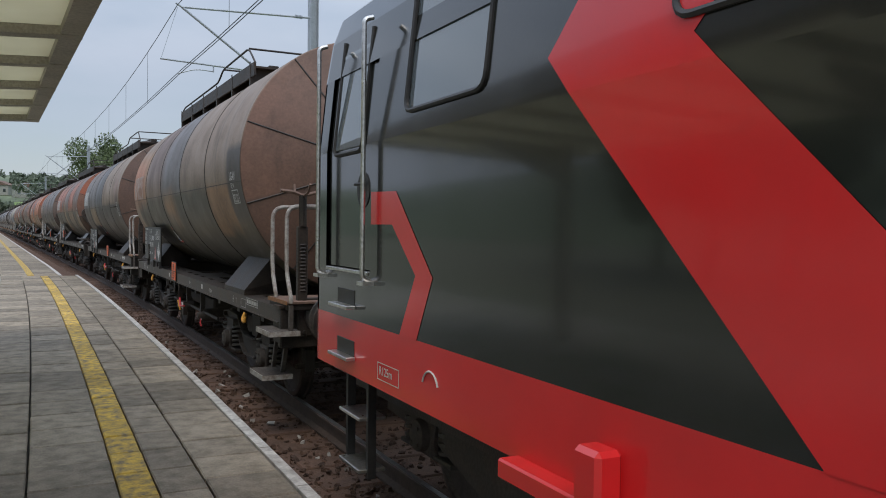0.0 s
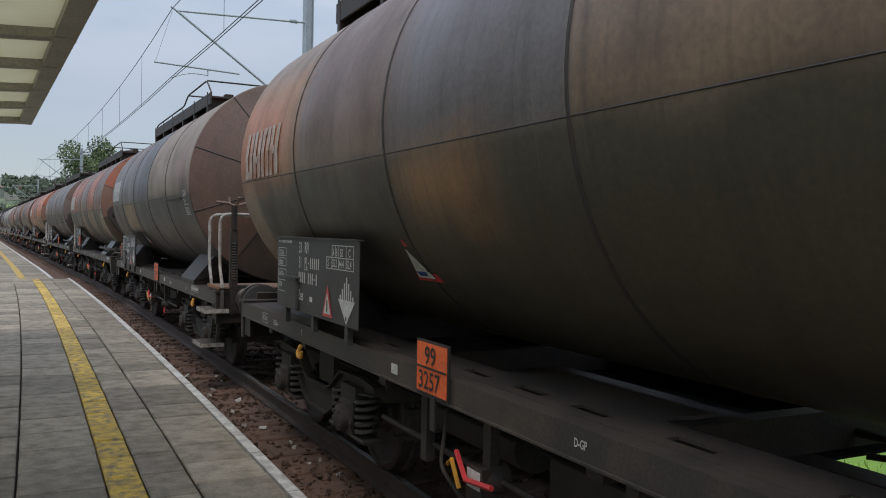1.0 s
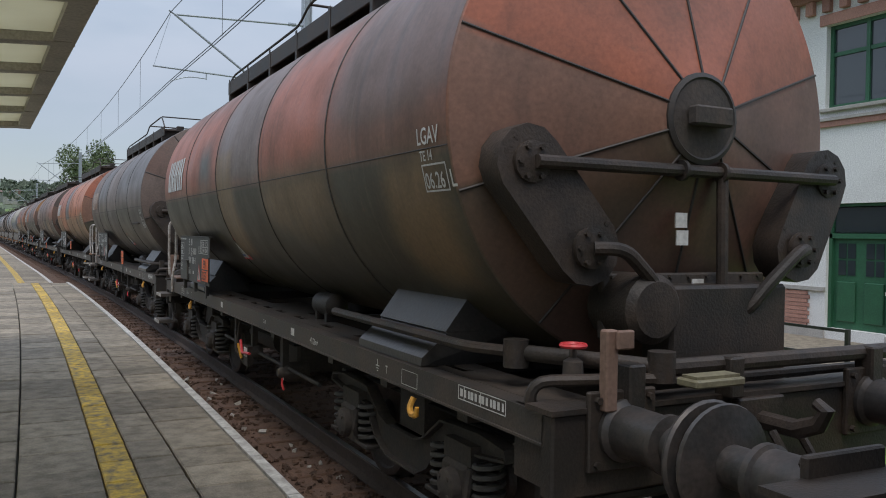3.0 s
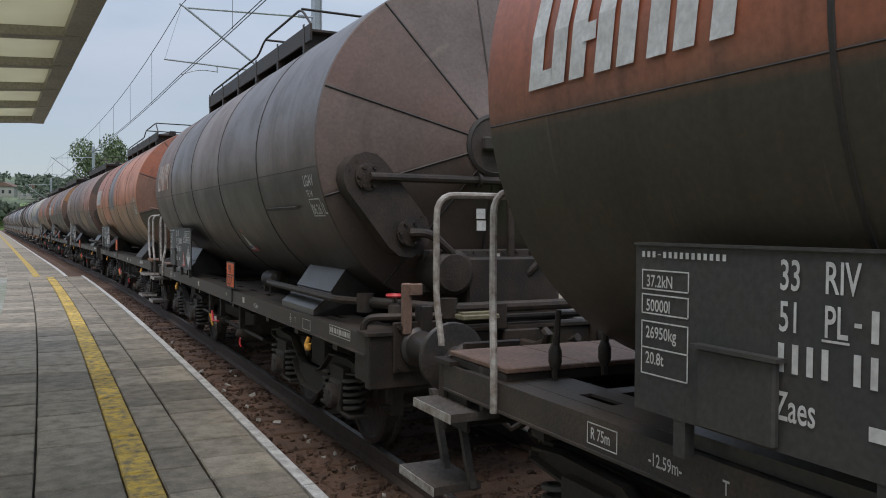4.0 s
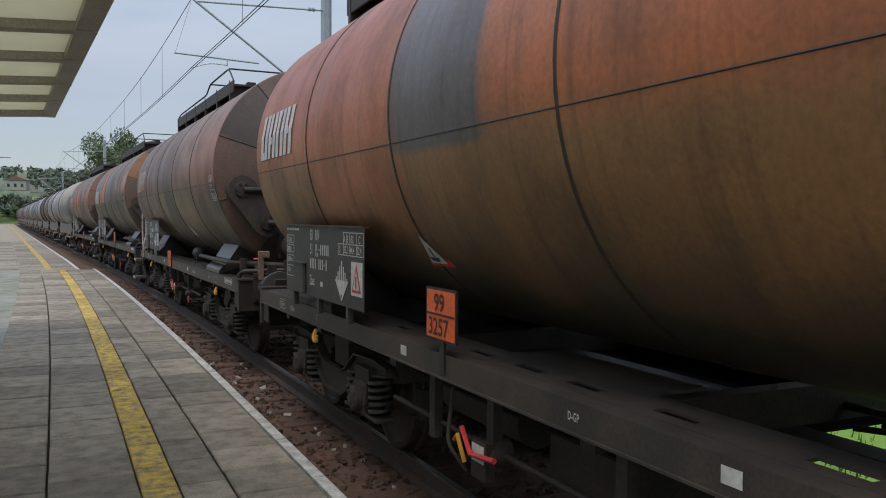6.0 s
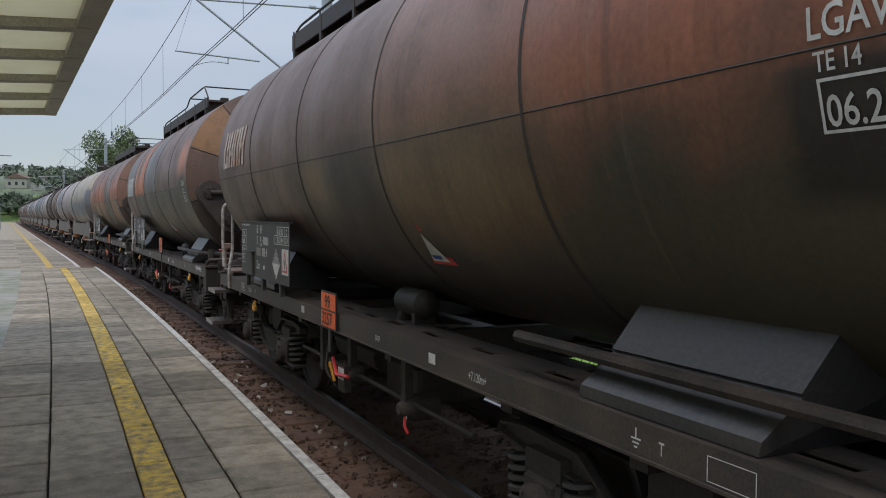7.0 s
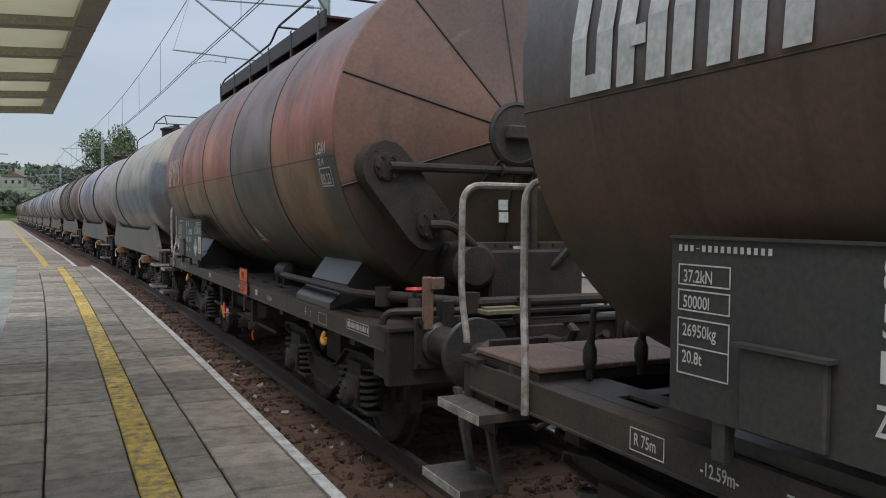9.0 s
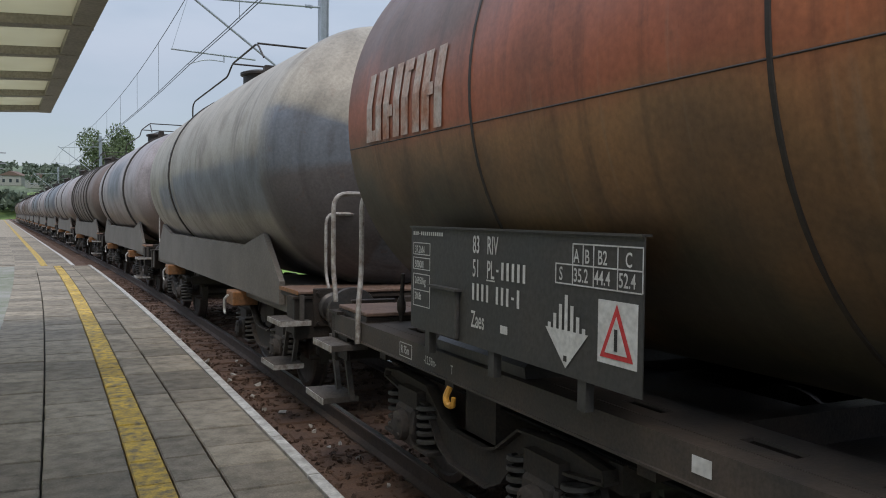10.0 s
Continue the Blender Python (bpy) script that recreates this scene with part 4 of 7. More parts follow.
def warning_mesh():
    s = Shape()
    s.box(0.40, 0.64, -5.345, -5.335, 2.05, 2.98, mi=0)
    for z in (2.80, 2.55):
        s.add([(0.43, -5.35, z - 0.1), (0.61, -5.35, z - 0.1), (0.52, -5.35, z + 0.08)], [(0, 1, 2)], 1)
        s.add([(0.50, -5.353, z - 0.07), (0.54, -5.353, z - 0.07), (0.52, -5.353, z + 0.03)], [(0, 1, 2)], 0)
    s.lathe_y(0.52, 2.26, [(-5.35, 0.10), (-5.346, 0.10)], 18, 2)
    s.lathe_y(0.52, 2.26, [(-5.353, 0.065), (-5.35, 0.065)], 18, 0)
    s.box(0.505, 0.535, -5.356, -5.353, 2.21, 2.31, 2)
    return s.mesh("warning_board", plate_mat, yellow_mat, red_mat, smooth=0)


def piping_meshes():
    """Heating pipes at the front end of some wagons."""
    out = []
    for sg in (-1, 1):
        duct = Shape()
        a, b = Vector((1.12 * sg, -5.0, 2.34)), Vector((0.80 * sg, -5.08, 1.90))
        d = (b - a).normalized()
        q = []
        for yo in (0.03, -0.16):
            ring = []
            for c, ang0 in ((a, 0), (b, 180)):
                base = math.atan2(d.z, d.x)
                for i in range(7):
                    an = base + radians(90 + ang0 + 30 * i)
                    ring.append(Vector((c.x + 0.2 * math.cos(an), c.y + yo, c.z + 0.2 * math.sin(an))))
            q.append(ring)
        k = len(q[0])
        duct.add([tuple(p) for ring in q for p in ring], [tuple(range(k)), tuple(range(2 * k - 1, k - 1, -1))] + [(i, (i + 1) % k, (i + 1) % k + k, i + k) for i in range(k)])
        for p in q[1][::1]:
            c = (a + b) / 2
            pp = p + (c - p).normalized() * 0.05
            duct.lathe_y(pp.x, pp.z, [(pp.y - 0.015, 0.014), (pp.y, 0.014)], 6)
        for c in (a, b):
            duct.lathe_y(c.x, c.z, [(c.y - 0.16, 0.11), (c.y - 0.19, 0.11), (c.y - 0.2, 0.06)], 14)
            for i in range(6):
                duct.lathe_y(c.x + 0.085 * math.cos(i * 1.047), c.z + 0.085 * math.sin(i * 1.047), [(c.y - 0.215, 0.016), (c.y - 0.19, 0.016)], 6)
        out.append(("heating_duct", duct.mesh("heating_duct", frame_mat), "bolted dark steel heating duct"))
    cross = Shape()
    cross.tube([(-1.12, -5.22, 2.34), (1.12, -5.22, 2.34)], 0.036, 10)
    cross.tube([(0.16, -5.22, 2.34), (0.16, -5.24, 1.34)], 0.034, 10)
    for x in (-0.15, 0.15):
        cross.lathe_x(-5.22, 2.34, [(x - 0.012, 0.06), (x + 0.012, 0.06)], 12)
    out.append(("steam_pipe", cross.mesh("steam_pipe", frame_mat), "dark steam pipe"))
    for sg in (-1, 1):
        elbow = Shape()
        elbow.tube(curved([(0.80 * sg, -5.28, 1.90), (0.66 * sg, -5.36, 1.90), (0.44 * sg, -5.34, 1.72), (0.27 * sg, -5.30, 1.53), (0.25 * sg, -5.1, 1.46)], 0.10), 0.038, 10)
        out.append(("elbow_pipe", elbow.mesh("elbow_pipe", frame_mat), "curved steam hose"))
    low = Shape()
    low.tube(curved([(-1.22, -2.3, 1.34), (-1.22, -4.5, 1.34), (-1.05, -4.7, 1.33)], 0.1), 0.032, 8)
    low.tube([(-1.05, -4.7, 1.33), (-0.62, -5.40, 1.32), (1.25, -5.40, 1.32)], 0.045, 10)
    low.tube(curved([(-1.22, -5.12, 0.80), (-1.22, -5.12, 1.25), (-0.6, -5.42, 1.27)], 0.1), 0.030, 8)
    low.tube([(-0.6, -5.30, 1.22), (1.22, -5.30, 1.22)], 0.028, 8)
    for x in (-0.85, -0.2, 0.9):
        low.box(x - 0.05, x + 0.05, -5.48, -5.36, 1.15, 1.36, c=0.01)
    for p in ((-1.05, -4.72), (-0.62, -5.38)):
        low.lathe_z(p[0], p[1], [(1.25, 0.07), (1.40, 0.07)], 12)
    low.box(-0.3, 0.6, -5.10, -4.85, 1.18, 1.70, c=0.02)
    low.lathe_y(-0.45, 1.58, [(-4.8, 0.19), (-5.12, 0.19), (-5.16, 0.15), (-5.17, 0.01)], 20)
    out.append(("bottom_pipe", low.mesh("bottom_pipe", frame_mat), "bottom discharge pipe"))
    valve = Shape()
    valve.lathe_z(-0.95, -5.10, [(1.24, 0.055), (1.33, 0.05), (1.35, 0.02), (1.41, 0.02)], 12)
    out.append(("valve", valve.mesh("valve", bogie_mat), ""))
    wheel = Shape()
    pts = [(-0.95 + 0.06 * math.cos(i * math.pi / 10), -5.10 + 0.06 * math.sin(i * math.pi / 10), 1.41) for i in range(21)]
    wheel.tube(pts, 0.013, 6, caps=False)
    for i in range(3):
        a = i * 2.094
        wheel.tube([(-0.95, -5.10, 1.40), (-0.95 + 0.06 * math.cos(a), -5.10 + 0.06 * math.sin(a), 1.41)], 0.010, 5)
    out.append(("hand_wheel", wheel.mesh("hand_wheel", red_mat), "red valve hand wheel"))
    box = Shape()
    box.lathe_y(0, AXIS, [(-HALF - 0.35, 0.225), (-HALF - 0.375, 0.225), (-HALF - 0.39, 0.05)], 24, 1)
    box.box(-0.14, 0.14, -HALF - 0.47, -HALF - 0.39, AXIS - 0.05, AXIS + 0.06, 1, c=0.012)
    out.append(("end_cover", box.mesh("end_cover", frame_mat, bogie_mat, smooth=0), ""))
    shelf = Shape().box(-0.62, 0.62, -5.13, -5.08, 1.40, 1.76, c=0.01)
    for i in range(9):
        shelf.lathe_y(-0.56 + 0.14 * i, 1.74, [(-5.145, 0.012), (-5.13, 0.012)], 6)
    for xx in (-0.5, -0.1, 0.42):
        shelf.lathe_y(xx, 1.52, [(-5.16, 0.075), (-5.13, 0.075)], 14)
        for i in range(6):
            shelf.lathe_y(xx + 0.06 * math.cos(i * 1.047), 1.52 + 0.06 * math.sin(i * 1.047), [(-5.185, 0.012), (-5.16, 0.012)], 6)
    out.append(("jacket_plate", shelf.mesh("jacket_plate", bogie_mat, smooth=0), "bolted dark end plate with flanges"))
    for x0, z0, y0 in ((-0.14, 2.02, -5.17), (-0.14, 1.92, -5.18), (0.02, 1.64, -5.145)):
        out.append(("label_plate", Shape().box(x0, x0 + 0.085, y0, y0 + 0.01, z0, z0 + 0.085).mesh("label_plate", white_mat, smooth=0), "small white label plate"))
    prop = Shape().box(-1.04, -0.97, -5.48, -5.42, 1.15, 1.53, c=0.008)
    prop.box(-1.0, -0.90, -5.51, -5.48, 1.44, 1.53, c=0.008)
    out.append(("pipe_prop", prop.mesh("pipe_prop", deck_mat, smooth=0), "rusty brown upright pipe prop"))
    tray = Shape().box(-0.62, -0.30, -5.62, -5.48, 1.25, 1.29, c=0.008).box(-0.60, -0.32, -5.60, -5.50, 1.29, 1.305)
    out.append(("document_tray", tray.mesh("document_tray", label_tray_mat, smooth=0), "small yellowish grey document tray"))
    return out


def hazard_sign_mesh():
    s = Shape()
    s.box(-1.352, -1.338, -0.21, 0.21, -0.16, 0.16, 0)
    s.box(-1.356, -1.352, -0.195, 0.195, -0.145, 0.145, 1)
    s.box(-1.359, -1.356, -0.195, 0.195, -0.006, 0.006, 0)
    s2 = text_shape("99", 0.15, lambda u, v: (-1.360, 0.085 - u, v + 0.022))
    s3 = text_shape("3257", 0.15, lambda u, v: (-1.360, 0.165 - u * 0.95, v - 0.125))
    for t in (s2, s3):
        s.add(t.v, t.f, 0)
    s.box(-1.345, -1.33, -0.03, 0.03, -0.36, -0.1, 0)
    return s.mesh("hazard_board", black_mat, hazard_mat, smooth=0)


def board_mesh(square=True):
    """Number board on the sill with its table, diamond and danger triangle, on a white square or straight on the board."""
    s = Shape()
    x = -1.37
    end = 1.10 if square else 1.24
    s.box(x, x + 0.006, end, 3.34, 1.302, 1.925, 0)
    s.box(x - 0.012, x + 0.035, end, 3.34, 1.919, 1.929, 0)
    for y in (1.5, 2.3, 3.1):
        s.box(x + 0.006, x + 0.05, y - 0.03, y + 0.03, 1.17, 1.9, 0)
    # bolted holder plate with a lip
    s.box(x - 0.03, x, 2.65, 2.98, 1.31, 1.58, 0, c=0.008)
    s.box(x - 0.045, x, 2.63, 3.0, 1.578, 1.592, 0)

    def bar(u0, u1, z0, z1, mi=1, lift=0.003):
        s.box(x - lift - 0.001, x - lift, min(u0, u1), max(u0, u1), z0, z1, mi)

    def words_at(words, u, z, size, wide=0.62):
        t = text_shape(words, size, lambda a, b: (x - 0.004, u - a * wide, z + b))
        s.add(t.v, t.f, 1)

    def bars(u, z, pattern, h, pitch, w):
        """One slim bar for each sign of a number."""
        for i, sign in enumerate(pattern):
            if sign == "-":
                bar(u - i * pitch, u - i * pitch - w, z + h * 0.42, z + h * 0.56)
            elif sign != " ":
                bar(u - i * pitch, u - i * pitch - w, z, z + h)
    u = 2.50 if square else 2.66
    words_at("83" if square else "33", u, 1.80, 0.13)
    words_at("RIV", u - 0.16, 1.80, 0.13)
    words_at("51", u, 1.675, 0.13)
    words_at("PL", u - 0.16, 1.675, 0.13)
    bar(u - 0.155, u - 0.245, 1.66, 1.667)
    bars(u - 0.26, 1.675, "-xxxxx", 0.088, 0.052, 0.022)
    bars(u, 1.55, "xxxx xxx-x", 0.088, 0.052, 0.022)
    words_at("Zaes", u + 0.01, 1.405, 0.125)
    bar(u - 0.31, u - 0.38, 1.41, 1.45)
    bars(3.30, 1.875, "xxx-xxxxxxxxxxx", 0.022, 0.029, 0.015)
    # framed data at the side
    for z0, z1, lines in ((1.755, 1.825, ("37.2kN",)), (1.665, 1.735, ("50000l",)), (1.44, 1.635, ("26950kg", "20.8t"))):
        for a in (z0, z1):
            bar(3.30, 3.05, a, a + 0.005)
        for a in (3.30, 3.055):
            bar(a, a - 0.005, z0, z1)
        for i, w in enumerate(lines):
            words_at(w, 3.275, z1 - 0.058 - 0.095 * i, 0.062, 0.78)
            if i:
                bar(3.30, 3.05, (z0 + z1) / 2, (z0 + z1) / 2 + 0.005)
    # load table
    k = 1.10 if square else 1.34
    for a in (1.70, 1.785, 1.875):
        bar(k + (0.60 if a < 1.8 else 0.47), k, a, a + 0.006)
    for a in (0.60, 0.47, 0.32, 0.16, 0.006):
        bar(k + a, k + a - 0.006, 1.70, 1.881 if a < 0.5 else 1.79)
    bar(k + 0.395, k + 0.389, 1.785, 1.881)
    for w, a, z in (("A", 0.46, 1.80), ("B", 0.38, 1.80), ("B2", 0.29, 1.80), ("C", 0.11, 1.80), ("S", 0.57, 1.718), ("35.2", 0.46, 1.718), ("44.4", 0.31, 1.718), ("52.4", 0.15, 1.718)):
        words_at(w, k + a, z, 0.082, 0.76)
    # striped diamond
    c, zc, h = (1.61, 1.50, 0.165) if square else (1.475, 1.49, 0.175)
    s.add([(x - 0.004, c - h, zc), (x - 0.004, c + h, zc), (x - 0.004, c, zc - h)], [(0, 1, 2)], 1)
    for i in range(-3, 4):
        v = c + i * 0.044
        top = zc + h - abs(i) * 0.044
        s.add([(x - 0.004, v - 0.012, zc), (x - 0.004, v + 0.012, zc), (x - 0.004, v + 0.012, top - 0.01), (x - 0.004, v - 0.012, top - 0.01)], [(0, 1, 2, 3)], 1)
    bar(c + 0.012, c - 0.012, zc - h + 0.03, zc - h + 0.055, 3, 0.006)
    c, zc, k = (1.255, 1.52, 0.82) if square else (1.895, 1.43, 0.9)
    if square:
        s.box(x - 0.003, x, c - 0.125, c + 0.125, zc - 0.115, zc + 0.14, 1)
    s.add([(x - 0.005, c - 0.13 * k, zc - 0.11 * k), (x - 0.005, c + 0.13 * k, zc - 0.11 * k), (x - 0.005, c, zc + 0.16 * k)], [(0, 1, 2)], 2)
    s.add([(x - 0.007, c - 0.088 * k, zc - 0.085 * k), (x - 0.007, c + 0.088 * k, zc - 0.085 * k), (x - 0.007, c, zc + 0.10 * k)], [(0, 1, 2)], 1)
    s.box(x - 0.009, x - 0.008, c - 0.010, c + 0.010, zc - 0.070 * k, zc + 0.03, 3)
    return s.mesh("number_board", plate_mat, white_mat, red_mat, black_mat, smooth=0)


def tank_place(y0, deg0, lift=0.006):
    k = math.degrees(1 / RADIUS)
    return lambda u, v: on_tank(y0 - u, deg0 + v * k, lift)


def tank_letter_meshes(mat, big=1.0, base_deg=-3.4):
    """Owner's mark as four plain slanted shapes."""
    pl = tank_place(4.62, base_deg, 0.010)
    h, out = 0.39 * big, []
    for i in range(4):
        s = Shape()
        u0 = i * 0.27 * big
        lean = 0.05
        for a, b in (((0, 0), (0.09, 1)), ((0.15, 0), (0.24, 1))):
            q = [pl(u0 + a[0] * big + lean * z, z * h) for z in (0, 0.5, 1)] + [pl(u0 + b[0] * big + lean * z, z * h) for z in (1, 0.5, 0)]
            s.add(q, [(0, 1, 4, 5), (1, 2, 3, 4)])
        z0, z1 = ((0.0, 0.16), (0.3, 0.46), (0.84, 1.0), (0.42, 0.58))[i]
        s.add([pl(u0 + 0.08 * big, z0 * h), pl(u0 + 0.16 * big, z0 * h), pl(u0 + 0.16 * big, z1 * h), pl(u0 + 0.08 * big, z1 * h)], [(0, 1, 2, 3)])
        out.append(s.mesh("owner_mark", mat, smooth=0))
    return out


def tank_code_mesh(date, drop=0):
    s = Shape()
    for words, y, d, sz in (("LGAV", -4.20, -7.0, 0.132), ("TE 14", -4.22, -10.6, 0.08), (date, -4.245, -16.8, 0.128)):
        t = text_shape(words, sz, lambda u, v, y=y, d=d: tank_place(y, d + drop)(u * 0.82, v))
        s.add(t.v, t.f)
    pl = tank_place(-4.225, -17.6 + drop)
    for u0, u1, v0, v1 in ((0, .29, 0, .010), (0, .29, .148, .158), (0, .010, 0, .157), (.28, .291, 0, .157)):
        s.add([pl(u0, v0), pl(u1, v0), pl(u1, v1), pl(u0, v1)], [(0, 1, 2, 3)])
    if date == "06.26":
        t = text_shape("L", 0.135, tank_place(-4.54, -16.8 + drop))
        s.add(t.v, t.f)
    return s.mesh("tank_code", white_mat, smooth=0)


def tank_sign_mesh():
    """White triangle with a red rim on the tank's flank."""
    s = Shape()
    pl, pl2, pl3 = tank_place(0, -43, 0.006), tank_place(0, -43, 0.010), tank_place(0, -43, 0.014)
    s.add([pl(0, 0), pl(0.38, 0), pl(0.12, 0.34)], [(0, 1, 2)], 0)
    s.add([pl2(0.045, 0.03), pl2(0.30, 0.03), pl2(0.125, 0.265)], [(0, 1, 2)], 1)
    s.add([pl3(0.10, 0.05), pl3(0.21, 0.05), pl3(0.23, 0.085), pl3(0.08, 0.085)], [(0, 1, 2, 3)], 2)
    return s.mesh("grounding_sign", red_mat, white_mat, blue_mat, smooth=0)


def sill_letter_meshes():
    x, out = -1.283, []

    def frame_of(sh, u0, u1, z0, z1, w=0.005):
        for a in (u0, u1 - w):
            sh.box(x, x + 0.001, a, a + w, z0, z1, 0)
        for a in (z0, z1 - w):
            sh.box(x, x + 0.001, u0, u1, a, a + w, 0)
    for words, u, z, sz, name in (("R 75m", 4.14, 1.045, 0.072, "rear"), ("-12.59m-", 3.76, 1.035, 0.072, "rear"), ("+7.120m+", -2.16, 1.035, 0.072, "fixed"),
                                  ("T", 3.37, 1.035, 0.075, "fixed"), ("T", -3.78, 1.035, 0.075, "fixed"), ("D-GP", -0.66, 1.05, 0.055, "fixed")):
        t = text_shape(words, sz, lambda a, b, u=u, z=z: (x, u - a * 0.72, z + b))
        s = Shape()
        s.add(t.v, t.f, 0)
        if words == "R 75m":
            frame_of(s, 3.955, 4.165, 1.02, 1.115)
        out.append((name, s.mesh("sill_lettering", white_mat, smooth=0)))
    # revision grid with writing too small to read
    s = Shape()
    frame_of(s, -4.45, -3.95, 1.055, 1.135)
    for a in (-4.20, -4.02):
        s.box(x, x + 0.001, a, a + 0.005, 1.055, 1.135, 0)
    for i in range(12):
        s.box(x, x + 0.001, -4.43 + i * 0.039, -4.413 + i * 0.039 + 0.006 * (i % 3), 1.074, 1.116, 0)
    out.append(("grid", s.mesh("sill_lettering", white_mat, smooth=0)))
    # earthing mark, empty frame, and white squares
    s = Shape()
    s.box(x, x + 0.001, -3.645, -3.637, 1.07, 1.11, 0)
    for k, wd in enumerate((0.03, 0.02, 0.01)):
        s.box(x, x + 0.001, -3.641 - wd, -3.641 + wd, 1.062 - 0.017 * k, 1.069 - 0.017 * k, 0)
    out.append(("fixed", s.mesh("sill_lettering", white_mat, smooth=0)))
    s = Shape()
    frame_of(s, -4.27, -4.04, 1.01, 1.105, 0.003)
    out.append(("fixed", s.mesh("sill_lettering", white_mat, smooth=0)))
    for y in (-1.66, 1.30):
        out.append(("fixed", Shape().box(x, x + 0.001, y - 0.05, y + 0.05, 1.04, 1.105, 0).mesh("sill_lettering", white_mat, smooth=0)))
    return out


def small_meshes():
    """Brake gear hung under the frame, hooks, air tank."""
    out = []
    hook = Shape().tube(curved([(-1.27, 0, 0.95), (-1.30, 0, 0.89), (-1.30, -0.03, 0.85), (-1.30, -0.10, 0.86), (-1.30, -0.11, 0.91)], 0.04), [0.020] * 14 + [0.014] * 3, 7)
    out.append(hook.mesh("tow_hook", yellow_mat))
    cyl = Shape().lathe_y(-0.86, 1.29, [(-1.70, 0.02), (-1.68, 0.08), (-1.64, 0.11), (-1.24, 0.11), (-1.20, 0.08), (-1.18, 0.02)], 20)
    cyl.box(-0.95, -0.77, -1.62, -1.56, 1.14, 1.22)
    cyl.box(-0.95, -0.77, -1.35, -1.29, 1.14, 1.22)
    out.append(cyl.mesh("air_tank", frame_mat))
    rig = Shape()
    for y in (-0.9, 0.3, 1.1):
        rig.box(-1.16, -1.10, y - 0.04, y + 0.04, 0.52, 0.94)
    rig.tube([(-1.1, -1.9, 0.62), (-1.1, 1.9, 0.62)], 0.02, 6)
    rig.tube(curved([(-1.2, 0.7, 0.93), (-1.25, 0.68, 0.6), (-1.18, 0.55, 0.45)], 0.06), 0.012, 6)
    rig.lathe_x(0.3, 0.62, [(-1.22, 0.05), (-1.12, 0.09), (-1.05, 0.09)], 12)
    rig.lathe_x(-0.9, 0.58, [(-1.2, 0.04), (-1.1, 0.1), (-0.9, 0.1)], 12)
    rig.box(-0.9, -0.3, -0.6, 0.1, 0.5, 0.85, c=0.03)
    rig.tube([(-0.2, -2.3, 0.7), (-0.2, 2.3, 0.7)], 0.03, 6)
    rig.tube([(-0.7, 0.5, 0.7), (-0.7, 1.6, 0.7)], [0.16, 0.16], 14)
    out.append(rig.mesh("brake_rigging", bogie_mat))
    chg = Shape()
    chg.box(-1.22, -1.16, 1.62, 1.80, 0.56, 0.78, 0)
    chg.box(-1.225, -1.22, 1.64, 1.78, 0.66, 0.76, 1)
    chg.tube([(-1.23, 1.9, 0.82), (-1.25, 1.75, 0.70), (-1.23, 1.5, 0.72)], 0.016, 6, 2)
    chg.tube([(-1.23, 2.0, 0.72), (-1.26, 1.9, 0.78), (-1.23, 1.86, 0.62)], 0.014, 6, 3)
    out.append(chg.mesh("brake_changeover", frame_mat, white_mat, red_mat, yellow_mat, smooth=30))
    return out


def brake_lever_mesh():
    s = Shape()
    s.box(-1.14, -1.11, -0.93, -0.88, 0.52, 1.0, 0)
    s.tube([(-1.15, -0.92, 0.56), (-1.17, -0.95, 0.47), (-1.16, -0.99, 0.42)], 0.012, 6, 2)
    s.box(-1.155, -1.15, -0.95, -0.88, 0.51, 0.57, 1)
    return s.mesh("brake_lever", frame_mat, white_mat, red_mat, smooth=30)


HALF_TURN = pose(0, 0, 0, 0, 0, 180)
TRAIN, WHEELS = [], []


def build_bogie(wagon, y, wheels_turn):
    bogie = part("bogie", shared("bogie", bogie_frame_mesh), wagon, at=pose(0, y, 0))
    for ya in (-0.9, 0.9):
        for flip in (0, 180):
            part("axle_box", shared("axle_box", axle_box_mesh), bogie, at=pose(0, ya, 0, 0, 0, flip))
            for dy in (-0.27, 0.27):
                part("spring", shared("spring", spring_mesh), bogie, at=pose(0, ya + dy, 0, 0, 0, flip))
        ws = part("wheelset", shared("wheelset", wheelset_mesh), bogie, at=pose(0, ya, 0.46))
        if wheels_turn:
            WHEELS.append((ws, ya))
    return bogie


